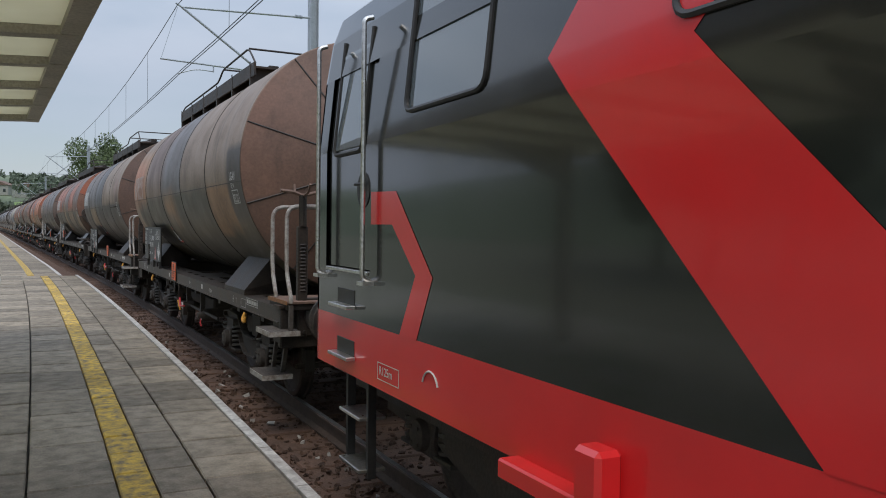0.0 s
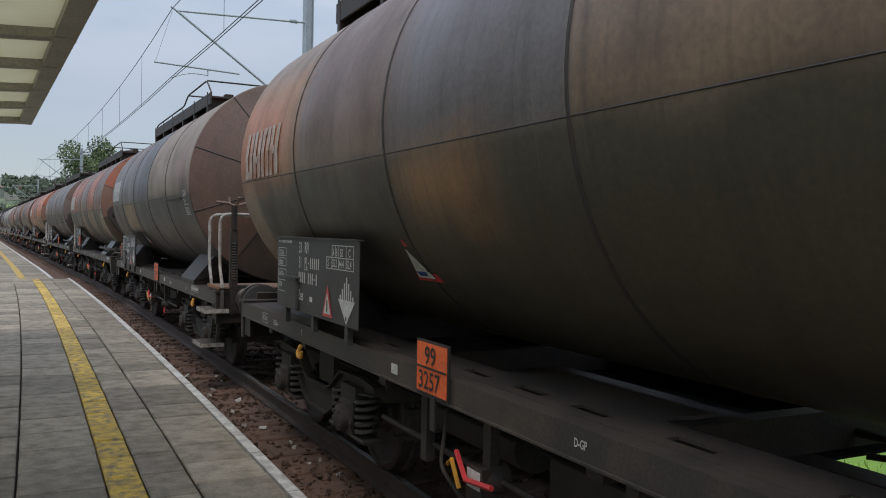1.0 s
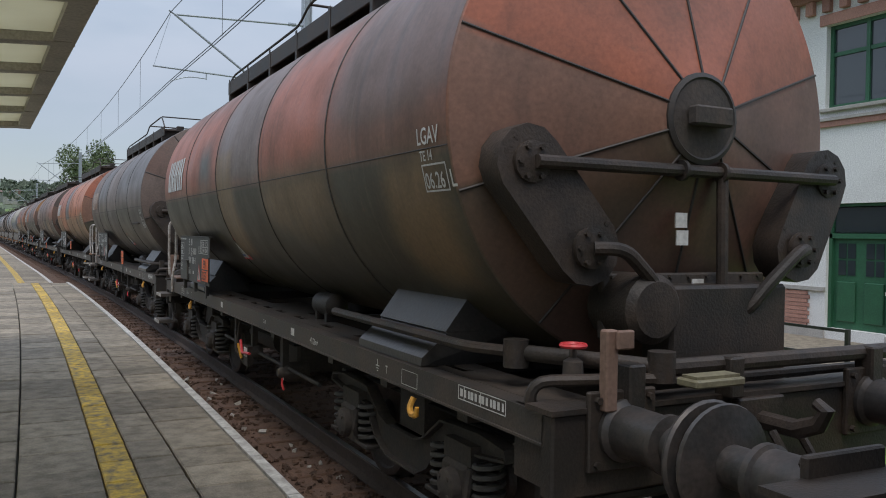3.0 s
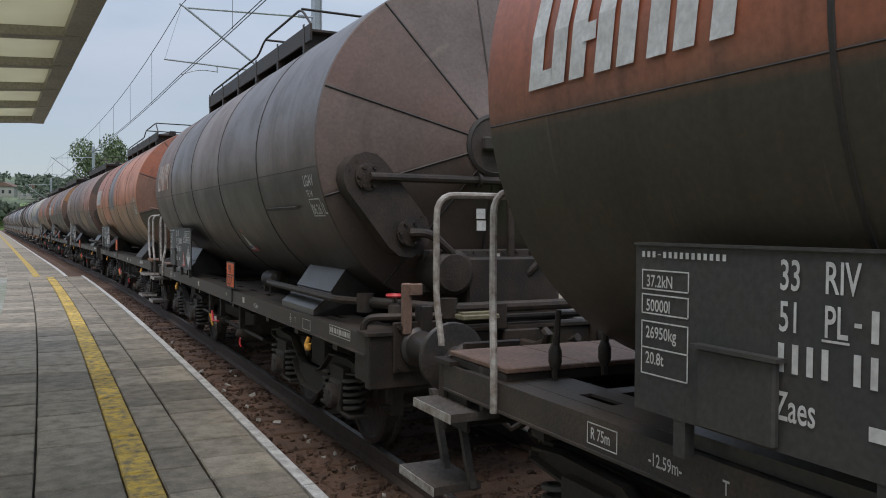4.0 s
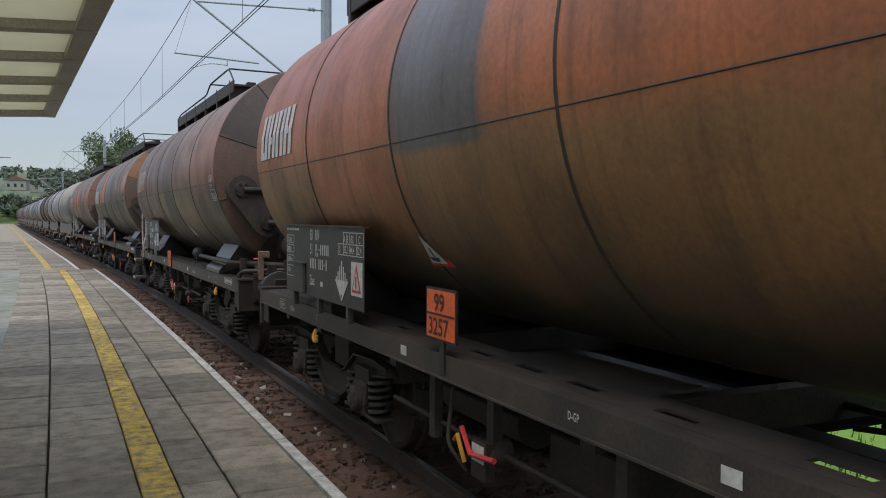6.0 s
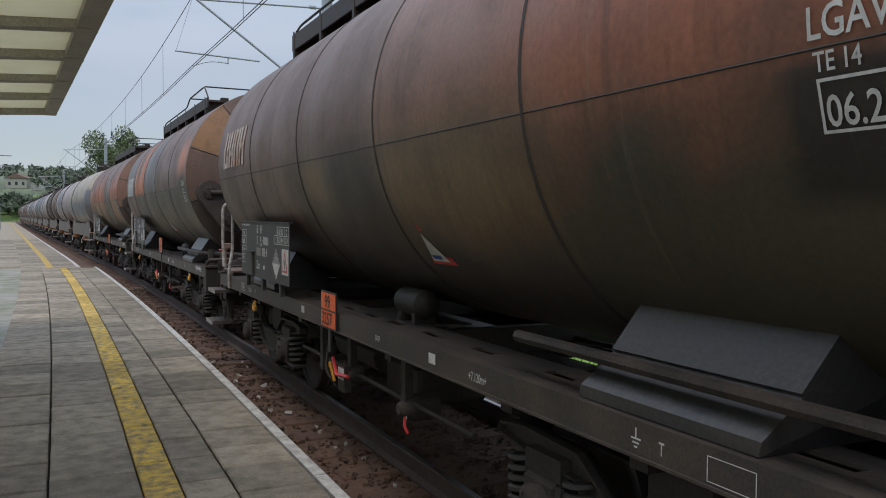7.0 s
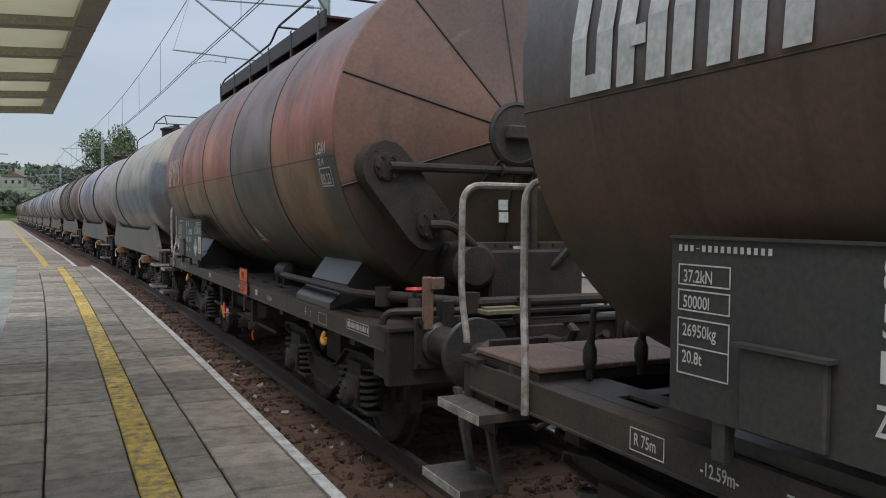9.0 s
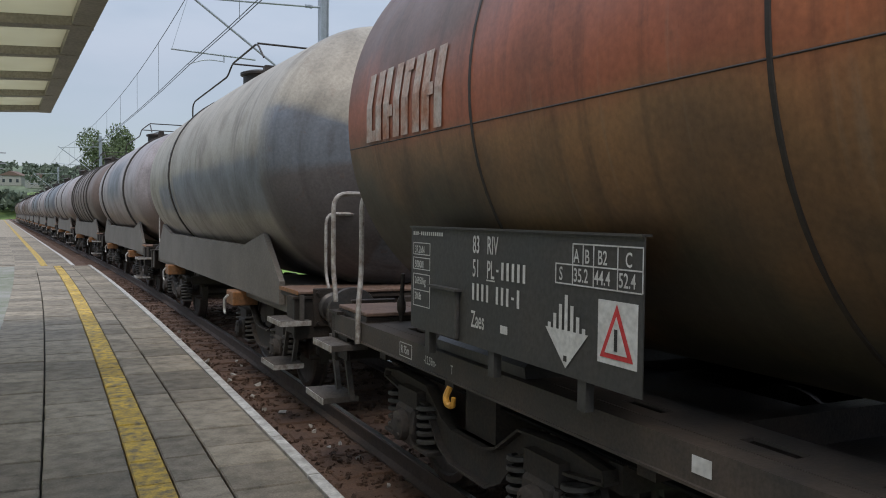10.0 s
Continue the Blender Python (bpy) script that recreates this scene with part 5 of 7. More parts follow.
def build_wagon(number, label, kind, layers, ends, mark, date, board=(0.0, 0.0), hazard=0.5, sign=1.45, drop=0, low=0.0):
    """kind: 'brake' has the brakeman's platform in front, 'pipe' heating pipes in front and the platform behind."""
    w = thing("tank_wagon", label, "tank wagon", "wagons of the train")
    shift = 0.18 if kind == "brake" else -0.08
    tank = part("tank", tank_mesh(layers, ends, number), w, at=pose(0, shift, 0))
    for y in RINGS:
        part("ring_seam", shared("ring_seam", ring_seam), tank, at=pose(0, y, 0))
    part("long_seam", shared("long_seam", long_seam), tank)
    part("end_seam", shared("end_seam", end_seam), tank)
    part("end_seam", shared("end_seam", end_seam), tank, at=HALF_TURN)
    part("tank_code", shared("code%s%d" % (date, drop), lambda: tank_code_mesh(date, drop)), tank, "white tank code lettering", at=pose(0, {3: -0.29, 4: -0.24, 6: -0.29, 7: -0.16, 8: -0.21}.get(number, -0.14), 0))
    base_deg = -7.2 if number in (1, 7, 8) else -3.4
    for me in shared("mark%s%d" % (mark, base_deg), lambda: tank_letter_meshes(white_mat if mark == "white" else letter_rust_mat, 1.15, base_deg)):
        part("owner_mark", me, tank, "slanted pale owner's mark", at=pose(0, 0.0 if kind == "brake" else -0.16, 0))
    part("grounding_sign", shared("tank_sign", tank_sign_mesh), tank, "white triangle sign with a red rim", at=pose(0, sign - shift, 0))
    deck, toe, strut, wrail, man = shared("walkway", walkway_meshes)
    ww = part("walkway", deck, w, "dark steel roof walkway", at=pose(0, shift, 0))
    part("toe_board", toe, ww)
    for y in (-1.5, -0.3, 0.9, 2.1, 3.3, 4.5):
        part("walkway_strut", strut, ww, at=pose(0, y, 0))
    part("walkway_rail", wrail, ww)
    part("manhole", man, w, at=pose(0, shift, 0))
    part("side_sill", shared("sill", sill_mesh), w)
    part("side_sill", shared("sill", sill_mesh), w, at=HALF_TURN)
    part("centre_beam", shared("centre", centre_mesh), w)
    plates, beam = shared("floor", floor_meshes)
    for name, me in plates:
        part(name, me, w)
    for y in (-4.7, -3.56, -2.45, -0.7, 1.7, 3.56, 4.7):
        part("cross_beam", beam, w, at=pose(0, y, 0))
    ahead = {1: -0.36, 2: -0.1, 5: 0.0}.get(number, -0.85)
    for name, me in shared("sill_letters", sill_letter_meshes):
        dy = ahead if name == "grid" else (0.55 if name == "rear" and kind == "brake" else 0.0)
        part("sill_lettering", me, w, "white lettering", at=pose(0, dy, 0))
    base, ram = shared("buffer", buffer_meshes)
    for turn in (pose(0, 0, 0), HALF_TURN):
        part("end_beam", shared("end_beam", end_beam_mesh), w, at=turn)
        part("saddle", shared("saddle" + kind, lambda: saddle_mesh(kind == "pipe")), w, at=turn @ pose(0, (-0.10 if kind == "brake" else -0.24) if turn is not HALF_TURN else (-0.03 if kind == "brake" else 0.37), 0))
        part("screw_coupling", shared("coupling", coupling_mesh), w, at=turn)
        for x in (-0.9, 0.9):
            b = part("buffer", base, w, at=turn @ pose(x, 0, 1.05))
            part("buffer_head", ram, b, "greasy round buffer head")
    build_bogie(w, -3.56, number >= 1)
    build_bogie(w, 3.56, number >= 1)
    part("number_board", shared("board%d" % (number > 4), lambda: board_mesh(number > 4)), w, "grey number board with white lettering", at=pose(0, *board))
    part("hazard_board", shared("hazard", hazard_sign_mesh), w, "orange hazard board reading 99 over 3257", at=pose(0.05, hazard, 1.335 - low) if hazard is not None else pose(-0.03, 1.45 + board[0], 1.50 + board[1]))
    hook, air, rig, chg = shared("small", small_meshes)
    part("tow_hook", hook, w, "yellow rope hook", at=pose(0, -4.2, 0))
    part("tow_hook", hook, w, "yellow rope hook", at=pose(0, 3.4, 0))
    if kind == "pipe":
        part("air_tank", air, w, at=pose(0, 1.0 if number == 6 else 0.0, 0))
    part("brake_rigging", rig, w)
    part("brake_changeover", chg, w, "brake change lever with a white and red plate", at=pose(0, -1.38, -0.09))
    part("brake_lever", shared("brake_lever", brake_lever_mesh), w, "hanging brake lever with a white tag")
    pdeck, prails, psteps = shared("platform", platform_meshes)
    pillar, handle = shared("pillar", brake_pillar_meshes)
    turn = pose(0, 0, 0) if kind == "brake" else HALF_TURN
    plat = part("brake_platform", pdeck[0], w, "rusty steel brakeman's platform", at=turn @ pose(0, (-0.10 if number == 1 else 0.0) if kind == "brake" else 0.10, 0))
    for i in range(5):
        part("deck_plate", pdeck[1], plat, at=pose(-1.25 + 0.5 * i, 0, 0))
    for r, back in zip(prails[:2] if kind == "brake" else prails[2:], (-0.27, -0.38)):
        part("handrail", r, plat, "worn white tube handrail", at=pose(0, (-0.10 if number == 1 and back > -0.3 else 0.0) if kind == "brake" else back + {4: -0.08, 6: 0.06}.get(number, 0.0), 0))
    for q, back in zip(psteps, (0.0, -0.45)):
        out = 0.0 if kind == "brake" else back
        part("step", q, plat, "worn chequered steel step", at=pose(0, out, 0))
        part("step", q, plat, "worn chequered steel step", at=HALF_TURN @ pose(0, -out, 0)).scale = (1, -1, 1)
    if kind == "pipe":
        for x in (-0.98, -0.66):
            part("lever", shared("lever", lever_mesh), plat, "dark uncoupling lever", at=pose(-x, -4.98, 0))
    if number in (2, 4):
        part("tank_strip", shared("strip%d" % number, lambda: tank_strip_mesh(-21 if number == 4 else -10)), tank, "narrow steel strip", at=pose(0, 0.0 if number == 4 else -0.13, 0))
    if kind == "brake":
        pl = part("brake_pillar", pillar, w)
        part("brake_handle", handle, pl, "rusty brake crank")
        part("ladder", shared("ladder", ladder_mesh), w)
        part("warning_board", shared("warning", warning_mesh), w, "dark board with yellow and red warning signs")
    else:
        for name, me, lab in shared("piping", piping_meshes):
            part(name, me, w, lab, at=pose(0, -0.30 if name in ("bottom_pipe", "valve", "hand_wheel", "pipe_prop", "document_tray") else -0.08, 0))
    TRAIN.append((w, number))
    return w


def build_smooth_wagon(number, label, layers, strap):
    """A welded tank without a side sill: dished ends, skirts, black straps."""
    w = thing("tank_wagon", label, "tank wagon", "wagons of the train")
    fine = number == 9
    prof = [(-5.50, 0.001), (-5.48, 0.45), (-5.38, 0.85), (-5.20, 1.18), (-4.95, 1.40)] + [(-4.7 + 9.4 * i / (60 if fine else 12), 1.45 + 0.05 * math.sin(math.pi * i / (60 if fine else 12))) for i in range(61 if fine else 13)]
    prof += [(4.95, 1.40), (5.20, 1.18), (5.38, 0.85), (5.48, 0.45), (5.50, 0.001)]
    me = Shape().lathe_y(0, 2.62, prof, 120 if fine else 48, caps=False).mesh("tank", tank_mat, smooth=40)
    lay_paint_and_shade(me, 2.62, layers, None, 9, number)
    tank = part("tank", me, w, at=pose(0, -0.25, 0))
    for y in strap:
        part("strap", shared("strap", lambda: Shape().lathe_y(0, 2.62, [(-0.06, 1.47), (-0.05, 1.515), (0.05, 1.515), (0.06, 1.47)], 48, caps=False).mesh("strap", seam_mat)), tank, at=pose(0, y, 0))
    def skirt():
        q = Shape()
        q.prism_x([(-4.9, 1.0), (4.9, 1.0), (4.9, 1.25), (4.2, 1.75), (3.2, 1.58), (-3.2, 1.58), (-4.2, 1.75), (-4.9, 1.25)], -1.22, -1.16)
        q.prism_x([(-4.9, 1.0), (4.9, 1.0), (4.9, 1.25), (4.2, 1.75), (3.2, 1.58), (-3.2, 1.58), (-4.2, 1.75), (-4.9, 1.25)], 1.16, 1.22)
        q.box(-1.15, 1.15, -5.6, -3.0, 0.92, 1.18)
        q.box(-1.15, 1.15, 3.0, 5.6, 0.92, 1.18)
        return q.mesh("skirt", skirt_mat, smooth=0)
    part("skirt", shared("skirt", skirt), w)
    deck, toe, strut, wrail, man = shared("walkway", walkway_meshes)
    part("walkway_rail", wrail, w, at=pose(0, 0.4, -0.05))
    part("manhole", man, w, at=pose(0, 1.2, 0.0))
    base, ram = shared("buffer", buffer_meshes)
    for turn in (pose(0, 0, 0), HALF_TURN):
        part("end_beam", shared("end_beam", end_beam_mesh), w, at=turn)
        part("screw_coupling", shared("coupling", coupling_mesh), w, at=turn)
        for x in (-0.9, 0.9):
            b = part("buffer", base, w, at=turn @ pose(x, 0, 1.05))
            part("buffer_head", ram, b, "greasy round buffer head")
    for y in (-3.56, 3.56):
        build_bogie(w, y, number == 9)
    pdeck, prails, psteps = shared("platform", platform_meshes)
    plat = part("brake_platform", pdeck[0], w, "rusty steel brakeman's platform")
    for i in range(5):
        part("deck_plate", pdeck[1], plat, at=pose(-1.25 + 0.5 * i, 0, 0))
    part("handrail", prails[1], plat, "worn white tube handrail").scale = (0.76, 1.0, 0.92)
    for y in (-2.85, 2.95):
        e = part("headstock", shared("headstock", lambda: Shape().box(-1.32, -1.0, -0.2, 0.2, 0.80, 0.98, c=0.012).mesh("headstock", headstock_mat, smooth=0)), w, "orange brown corner block", at=pose(0, y, 0))
        part("hook", shared("corner_hook", lambda: Shape().tube(curved([(-1.33, 0.05, 0.92), (-1.37, 0.10, 0.86), (-1.36, 0.14, 0.72), (-1.36, 0.08, 0.68)], 0.03), 0.016, 6).mesh("hook", white_mat)), e)
    for q in psteps:
        part("step", q, plat)
    TRAIN.append((w, number))
    return w


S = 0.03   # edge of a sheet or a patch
# Sheets under the seam are darker; soft dark layers below put shade into paint.
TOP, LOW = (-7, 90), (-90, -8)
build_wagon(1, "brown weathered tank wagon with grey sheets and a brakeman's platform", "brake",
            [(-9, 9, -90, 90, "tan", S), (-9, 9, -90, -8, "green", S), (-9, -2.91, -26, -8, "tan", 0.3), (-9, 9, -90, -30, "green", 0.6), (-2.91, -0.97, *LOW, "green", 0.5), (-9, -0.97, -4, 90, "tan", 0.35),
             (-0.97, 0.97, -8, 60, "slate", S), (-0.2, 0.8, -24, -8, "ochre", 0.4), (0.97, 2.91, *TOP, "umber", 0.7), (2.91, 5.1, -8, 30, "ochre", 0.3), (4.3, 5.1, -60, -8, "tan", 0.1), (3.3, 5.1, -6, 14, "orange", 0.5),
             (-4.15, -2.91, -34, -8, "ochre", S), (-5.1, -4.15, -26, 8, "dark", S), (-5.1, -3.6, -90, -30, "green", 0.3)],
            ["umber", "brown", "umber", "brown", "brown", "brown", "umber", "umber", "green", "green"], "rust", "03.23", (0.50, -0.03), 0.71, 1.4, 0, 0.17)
# the black layers put lower-flank shade into the paint
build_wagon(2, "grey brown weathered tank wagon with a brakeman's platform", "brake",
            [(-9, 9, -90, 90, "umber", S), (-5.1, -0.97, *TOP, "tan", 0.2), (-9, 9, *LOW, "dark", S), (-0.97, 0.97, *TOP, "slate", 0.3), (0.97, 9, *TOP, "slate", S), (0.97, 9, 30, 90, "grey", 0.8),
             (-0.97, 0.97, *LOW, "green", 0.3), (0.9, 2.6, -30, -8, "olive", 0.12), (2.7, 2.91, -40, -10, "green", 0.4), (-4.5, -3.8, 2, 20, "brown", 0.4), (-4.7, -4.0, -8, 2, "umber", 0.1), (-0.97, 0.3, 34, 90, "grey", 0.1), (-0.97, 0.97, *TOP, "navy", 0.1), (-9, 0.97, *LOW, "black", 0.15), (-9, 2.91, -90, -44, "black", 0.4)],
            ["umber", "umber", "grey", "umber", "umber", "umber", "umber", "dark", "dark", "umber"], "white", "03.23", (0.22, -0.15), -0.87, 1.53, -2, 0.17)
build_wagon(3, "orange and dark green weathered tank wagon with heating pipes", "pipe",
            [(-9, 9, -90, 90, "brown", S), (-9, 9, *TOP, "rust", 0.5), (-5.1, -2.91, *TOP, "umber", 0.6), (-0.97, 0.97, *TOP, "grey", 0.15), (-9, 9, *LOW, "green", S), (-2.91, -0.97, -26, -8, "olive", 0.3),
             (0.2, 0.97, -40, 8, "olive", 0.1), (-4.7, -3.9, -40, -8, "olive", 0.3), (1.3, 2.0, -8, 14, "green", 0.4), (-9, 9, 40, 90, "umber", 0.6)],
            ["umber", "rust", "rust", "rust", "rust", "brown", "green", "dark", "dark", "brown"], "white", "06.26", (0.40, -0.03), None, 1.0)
# black below -40 degrees: underside shade put into the paint
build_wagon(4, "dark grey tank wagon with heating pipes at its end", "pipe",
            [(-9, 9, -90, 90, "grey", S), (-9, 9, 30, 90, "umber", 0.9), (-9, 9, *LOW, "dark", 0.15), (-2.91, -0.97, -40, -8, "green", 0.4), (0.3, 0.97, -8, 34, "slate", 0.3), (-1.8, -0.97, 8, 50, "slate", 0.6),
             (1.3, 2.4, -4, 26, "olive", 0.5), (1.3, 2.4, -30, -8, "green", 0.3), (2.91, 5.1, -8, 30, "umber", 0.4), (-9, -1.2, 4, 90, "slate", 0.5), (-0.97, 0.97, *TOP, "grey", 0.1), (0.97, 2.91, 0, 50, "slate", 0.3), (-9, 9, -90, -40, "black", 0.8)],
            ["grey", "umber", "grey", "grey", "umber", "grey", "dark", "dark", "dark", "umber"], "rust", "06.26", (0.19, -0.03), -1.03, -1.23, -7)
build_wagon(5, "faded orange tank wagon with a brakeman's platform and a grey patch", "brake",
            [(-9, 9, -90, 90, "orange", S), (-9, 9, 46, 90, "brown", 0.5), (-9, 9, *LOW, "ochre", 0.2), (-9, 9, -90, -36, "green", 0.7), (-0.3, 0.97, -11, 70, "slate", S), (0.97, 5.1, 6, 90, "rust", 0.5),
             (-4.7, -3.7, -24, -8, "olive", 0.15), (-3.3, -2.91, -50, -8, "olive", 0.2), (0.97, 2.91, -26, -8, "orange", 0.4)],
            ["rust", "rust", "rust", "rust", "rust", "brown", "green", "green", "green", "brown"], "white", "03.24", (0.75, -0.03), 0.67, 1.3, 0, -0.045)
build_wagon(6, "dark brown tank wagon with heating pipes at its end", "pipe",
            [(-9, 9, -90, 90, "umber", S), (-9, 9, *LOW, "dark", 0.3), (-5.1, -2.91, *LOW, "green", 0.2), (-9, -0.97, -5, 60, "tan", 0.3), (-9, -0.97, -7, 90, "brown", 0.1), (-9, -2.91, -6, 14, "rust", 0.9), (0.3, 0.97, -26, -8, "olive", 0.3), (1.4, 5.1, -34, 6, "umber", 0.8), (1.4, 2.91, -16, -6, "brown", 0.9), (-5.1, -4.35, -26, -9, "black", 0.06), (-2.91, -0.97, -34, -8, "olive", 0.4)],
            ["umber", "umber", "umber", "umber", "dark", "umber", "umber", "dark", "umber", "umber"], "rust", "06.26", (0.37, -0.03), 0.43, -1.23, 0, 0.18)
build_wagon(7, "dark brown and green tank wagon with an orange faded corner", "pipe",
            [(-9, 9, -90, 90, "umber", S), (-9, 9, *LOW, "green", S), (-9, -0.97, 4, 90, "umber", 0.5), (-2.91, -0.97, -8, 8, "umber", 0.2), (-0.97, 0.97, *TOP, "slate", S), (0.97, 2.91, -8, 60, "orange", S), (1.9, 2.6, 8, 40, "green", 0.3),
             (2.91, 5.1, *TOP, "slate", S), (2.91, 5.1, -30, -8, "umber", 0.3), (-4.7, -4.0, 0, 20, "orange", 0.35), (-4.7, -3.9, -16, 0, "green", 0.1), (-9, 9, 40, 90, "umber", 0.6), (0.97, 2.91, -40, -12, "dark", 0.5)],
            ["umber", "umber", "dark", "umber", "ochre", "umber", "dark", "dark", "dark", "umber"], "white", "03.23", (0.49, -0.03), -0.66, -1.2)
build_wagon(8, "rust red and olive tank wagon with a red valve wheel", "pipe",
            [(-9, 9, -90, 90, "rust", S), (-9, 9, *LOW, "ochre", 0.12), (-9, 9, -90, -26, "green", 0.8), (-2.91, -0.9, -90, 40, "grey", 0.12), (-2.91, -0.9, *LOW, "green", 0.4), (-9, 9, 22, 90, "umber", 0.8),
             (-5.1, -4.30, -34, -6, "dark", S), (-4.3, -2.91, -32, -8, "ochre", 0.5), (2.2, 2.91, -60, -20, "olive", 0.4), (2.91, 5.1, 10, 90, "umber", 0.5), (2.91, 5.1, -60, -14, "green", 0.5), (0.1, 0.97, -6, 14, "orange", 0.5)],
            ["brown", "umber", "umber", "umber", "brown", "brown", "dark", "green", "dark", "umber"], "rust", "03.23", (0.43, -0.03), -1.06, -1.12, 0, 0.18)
# slate on the front end is end-cap shade put into the paint
build_smooth_wagon(9, "cream and blue grey smooth tank wagon with a black strap",
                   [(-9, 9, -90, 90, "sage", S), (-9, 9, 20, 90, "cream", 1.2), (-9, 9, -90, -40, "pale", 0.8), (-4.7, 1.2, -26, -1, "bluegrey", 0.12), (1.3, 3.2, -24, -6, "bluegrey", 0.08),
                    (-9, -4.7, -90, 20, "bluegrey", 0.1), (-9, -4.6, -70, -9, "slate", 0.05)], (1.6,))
# from here on the lower flanks fade softly to a second tint
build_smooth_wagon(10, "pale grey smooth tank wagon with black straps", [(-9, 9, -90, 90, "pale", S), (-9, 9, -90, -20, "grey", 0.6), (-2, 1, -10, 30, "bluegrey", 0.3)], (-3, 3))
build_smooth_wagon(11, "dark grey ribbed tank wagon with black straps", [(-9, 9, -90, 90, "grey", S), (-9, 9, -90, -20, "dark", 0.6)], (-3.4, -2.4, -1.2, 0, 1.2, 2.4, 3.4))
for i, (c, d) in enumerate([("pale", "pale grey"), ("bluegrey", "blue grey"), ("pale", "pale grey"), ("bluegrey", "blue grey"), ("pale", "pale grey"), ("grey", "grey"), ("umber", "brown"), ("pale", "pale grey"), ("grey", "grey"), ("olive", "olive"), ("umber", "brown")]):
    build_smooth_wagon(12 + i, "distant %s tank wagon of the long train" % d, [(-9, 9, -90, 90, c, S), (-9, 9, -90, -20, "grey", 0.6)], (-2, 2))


# ---- locomotive ----
LOCO_HALF = 8.4


def build_locomotive():
    """Locomotive space: origin at its middle; its rear buffers stand at y = 8.4."""
    lo = thing("locomotive", "dark green electric locomotive with red chevrons and a red lower band", "locomotive")
    X = 1.49
    ends = 6.92

    def outline(inset=0.0, nose=0.0):
        """Plan of the body: straight sides, rounded cab ends."""
        pts = []
        for sg in (1, -1):
            for a in range(0, 91, 15):
                t = radians(a)
                pts.append((sg * (X - inset - 0.22 * (1 - math.cos(t))), sg * (ends + 0.22 * math.sin(t))))
            for a in range(75, -1, -15):
                t = radians(a)
                pts.append((-sg * (X - inset - 0.22 * (1 - math.cos(t))), sg * (ends + 0.22 * math.sin(t) + (0.12 if a > 60 else 0))))
        return pts

    def lean(sh):
        """The side walls tip inwards above the waist."""
        sh.v = [(x + (0.10 if x < 0 else -0.10) * max(0.0, min(z, 3.4) - 2.5) * min(1.0, abs(x) / 1.2), y, z) for x, y, z in sh.v]
        return sh

    body = Shape()
    levels = [(0.93, 0.0, 1), (1.315, 0.0, 1), (2.5, 0.0, 0), (3.05, 0.0, 0), (3.35, 0.02, 0), (3.55, 0.09, 2), (3.72, 0.30, 2), (3.80, 0.7, 2)]
    rings = [[(x, y, z) for x, y in outline(ins)] for z, ins, _ in levels]
    k = len(rings[0])
    # the sides, with a door opening and two windows left open at the rear left
    for r in range(len(levels) - 1):
        for j in range(k):
            a, b = rings[r][j], rings[r][(j + 1) % k]
            c, d = rings[r + 1][(j + 1) % k], rings[r + 1][j]
            if r in (1, 2) and abs(a[0] + X) < 0.02 and abs(b[0] + X) < 0.02:
                continue
            mi = 1 if r == 0 else (2 if r >= 5 else 0)
            body.add([a, b, c, d], [(0, 1, 2, 3)], mi)
    body.add(rings[-1], [tuple(range(k))], 2)
    body.add(rings[0], [tuple(range(k - 1, -1, -1))], 1)
    # left side wall between band and roof, tiled round its openings
    holes = [(5.82, 6.75, 1.66, 3.05), (4.31, 5.28, 2.63, 3.05), (2.35, 3.0, 2.66, 3.05)]
    cuts_y = sorted({-ends, ends, *[h[0] for h in holes], *[h[1] for h in holes]})
    cuts_z = sorted({1.315, 2.5, 3.05, *[h[2] for h in holes]})
    for y0, y1 in zip(cuts_y[:-1], cuts_y[1:]):
        for z0, z1 in zip(cuts_z[:-1], cuts_z[1:]):
            ym, zm = (y0 + y1) / 2, (z0 + z1) / 2
            if any(h[0] < ym < h[1] and h[2] < zm < h[3] for h in holes):
                continue
            body.add([(-X, y0, z0), (-X, y1, z0), (-X, y1, z1), (-X, y0, z1)], [(0, 1, 2, 3)], 0)
    lean(body)
    part("body", body.mesh("locomotive_body", loco_dark_mat, loco_red_mat, loco_roof_mat, smooth=25), lo)
    # door
    door = Shape()
    door.box(-X + 0.02, -X + 0.06, 5.84, 6.73, 1.67, 2.5, 0)
    door.box(-X + 0.02, -X + 0.06, 5.84, 6.73, 2.5, 3.3, 0)
    d = part("door", lean(door).mesh("door", loco_dark_mat, smooth=0), lo, "dark green cab door")
    gl = Shape()
    gl.box(-X + 0.008, -X + 0.02, 6.04, 6.58, 2.5, 3.2, 0, c=0.004)
    part("door_window", lean(gl).mesh("door_window", cab_glass_mat, smooth=0), d)
    fr = Shape()
    fr.tube(curved([(-X + 0.012, 6.02, 3.3), (-X + 0.012, 6.02, 2.47), (-X + 0.012, 6.60, 2.47), (-X + 0.012, 6.60, 3.3)], 0.06), 0.016, 6)
    part("window_seal", lean(fr).mesh("window_seal", black_mat), d, "black rubber seal")
    hd = Shape()
    hd.lathe_x(6.0, 2.20, [(-X + 0.015, 0.12), (-X + 0.022, 0.12)], 20)
    hd.tube([(-X - 0.01, 6.09, 2.24), (-X - 0.01, 5.92, 2.24)], 0.012, 6)
    part("door_handle", hd.mesh("door_handle", black_mat), d)
    sill = Shape().box(-X - 0.012, -X + 0.05, 5.85, 6.72, 1.635, 1.66, c=0.004)
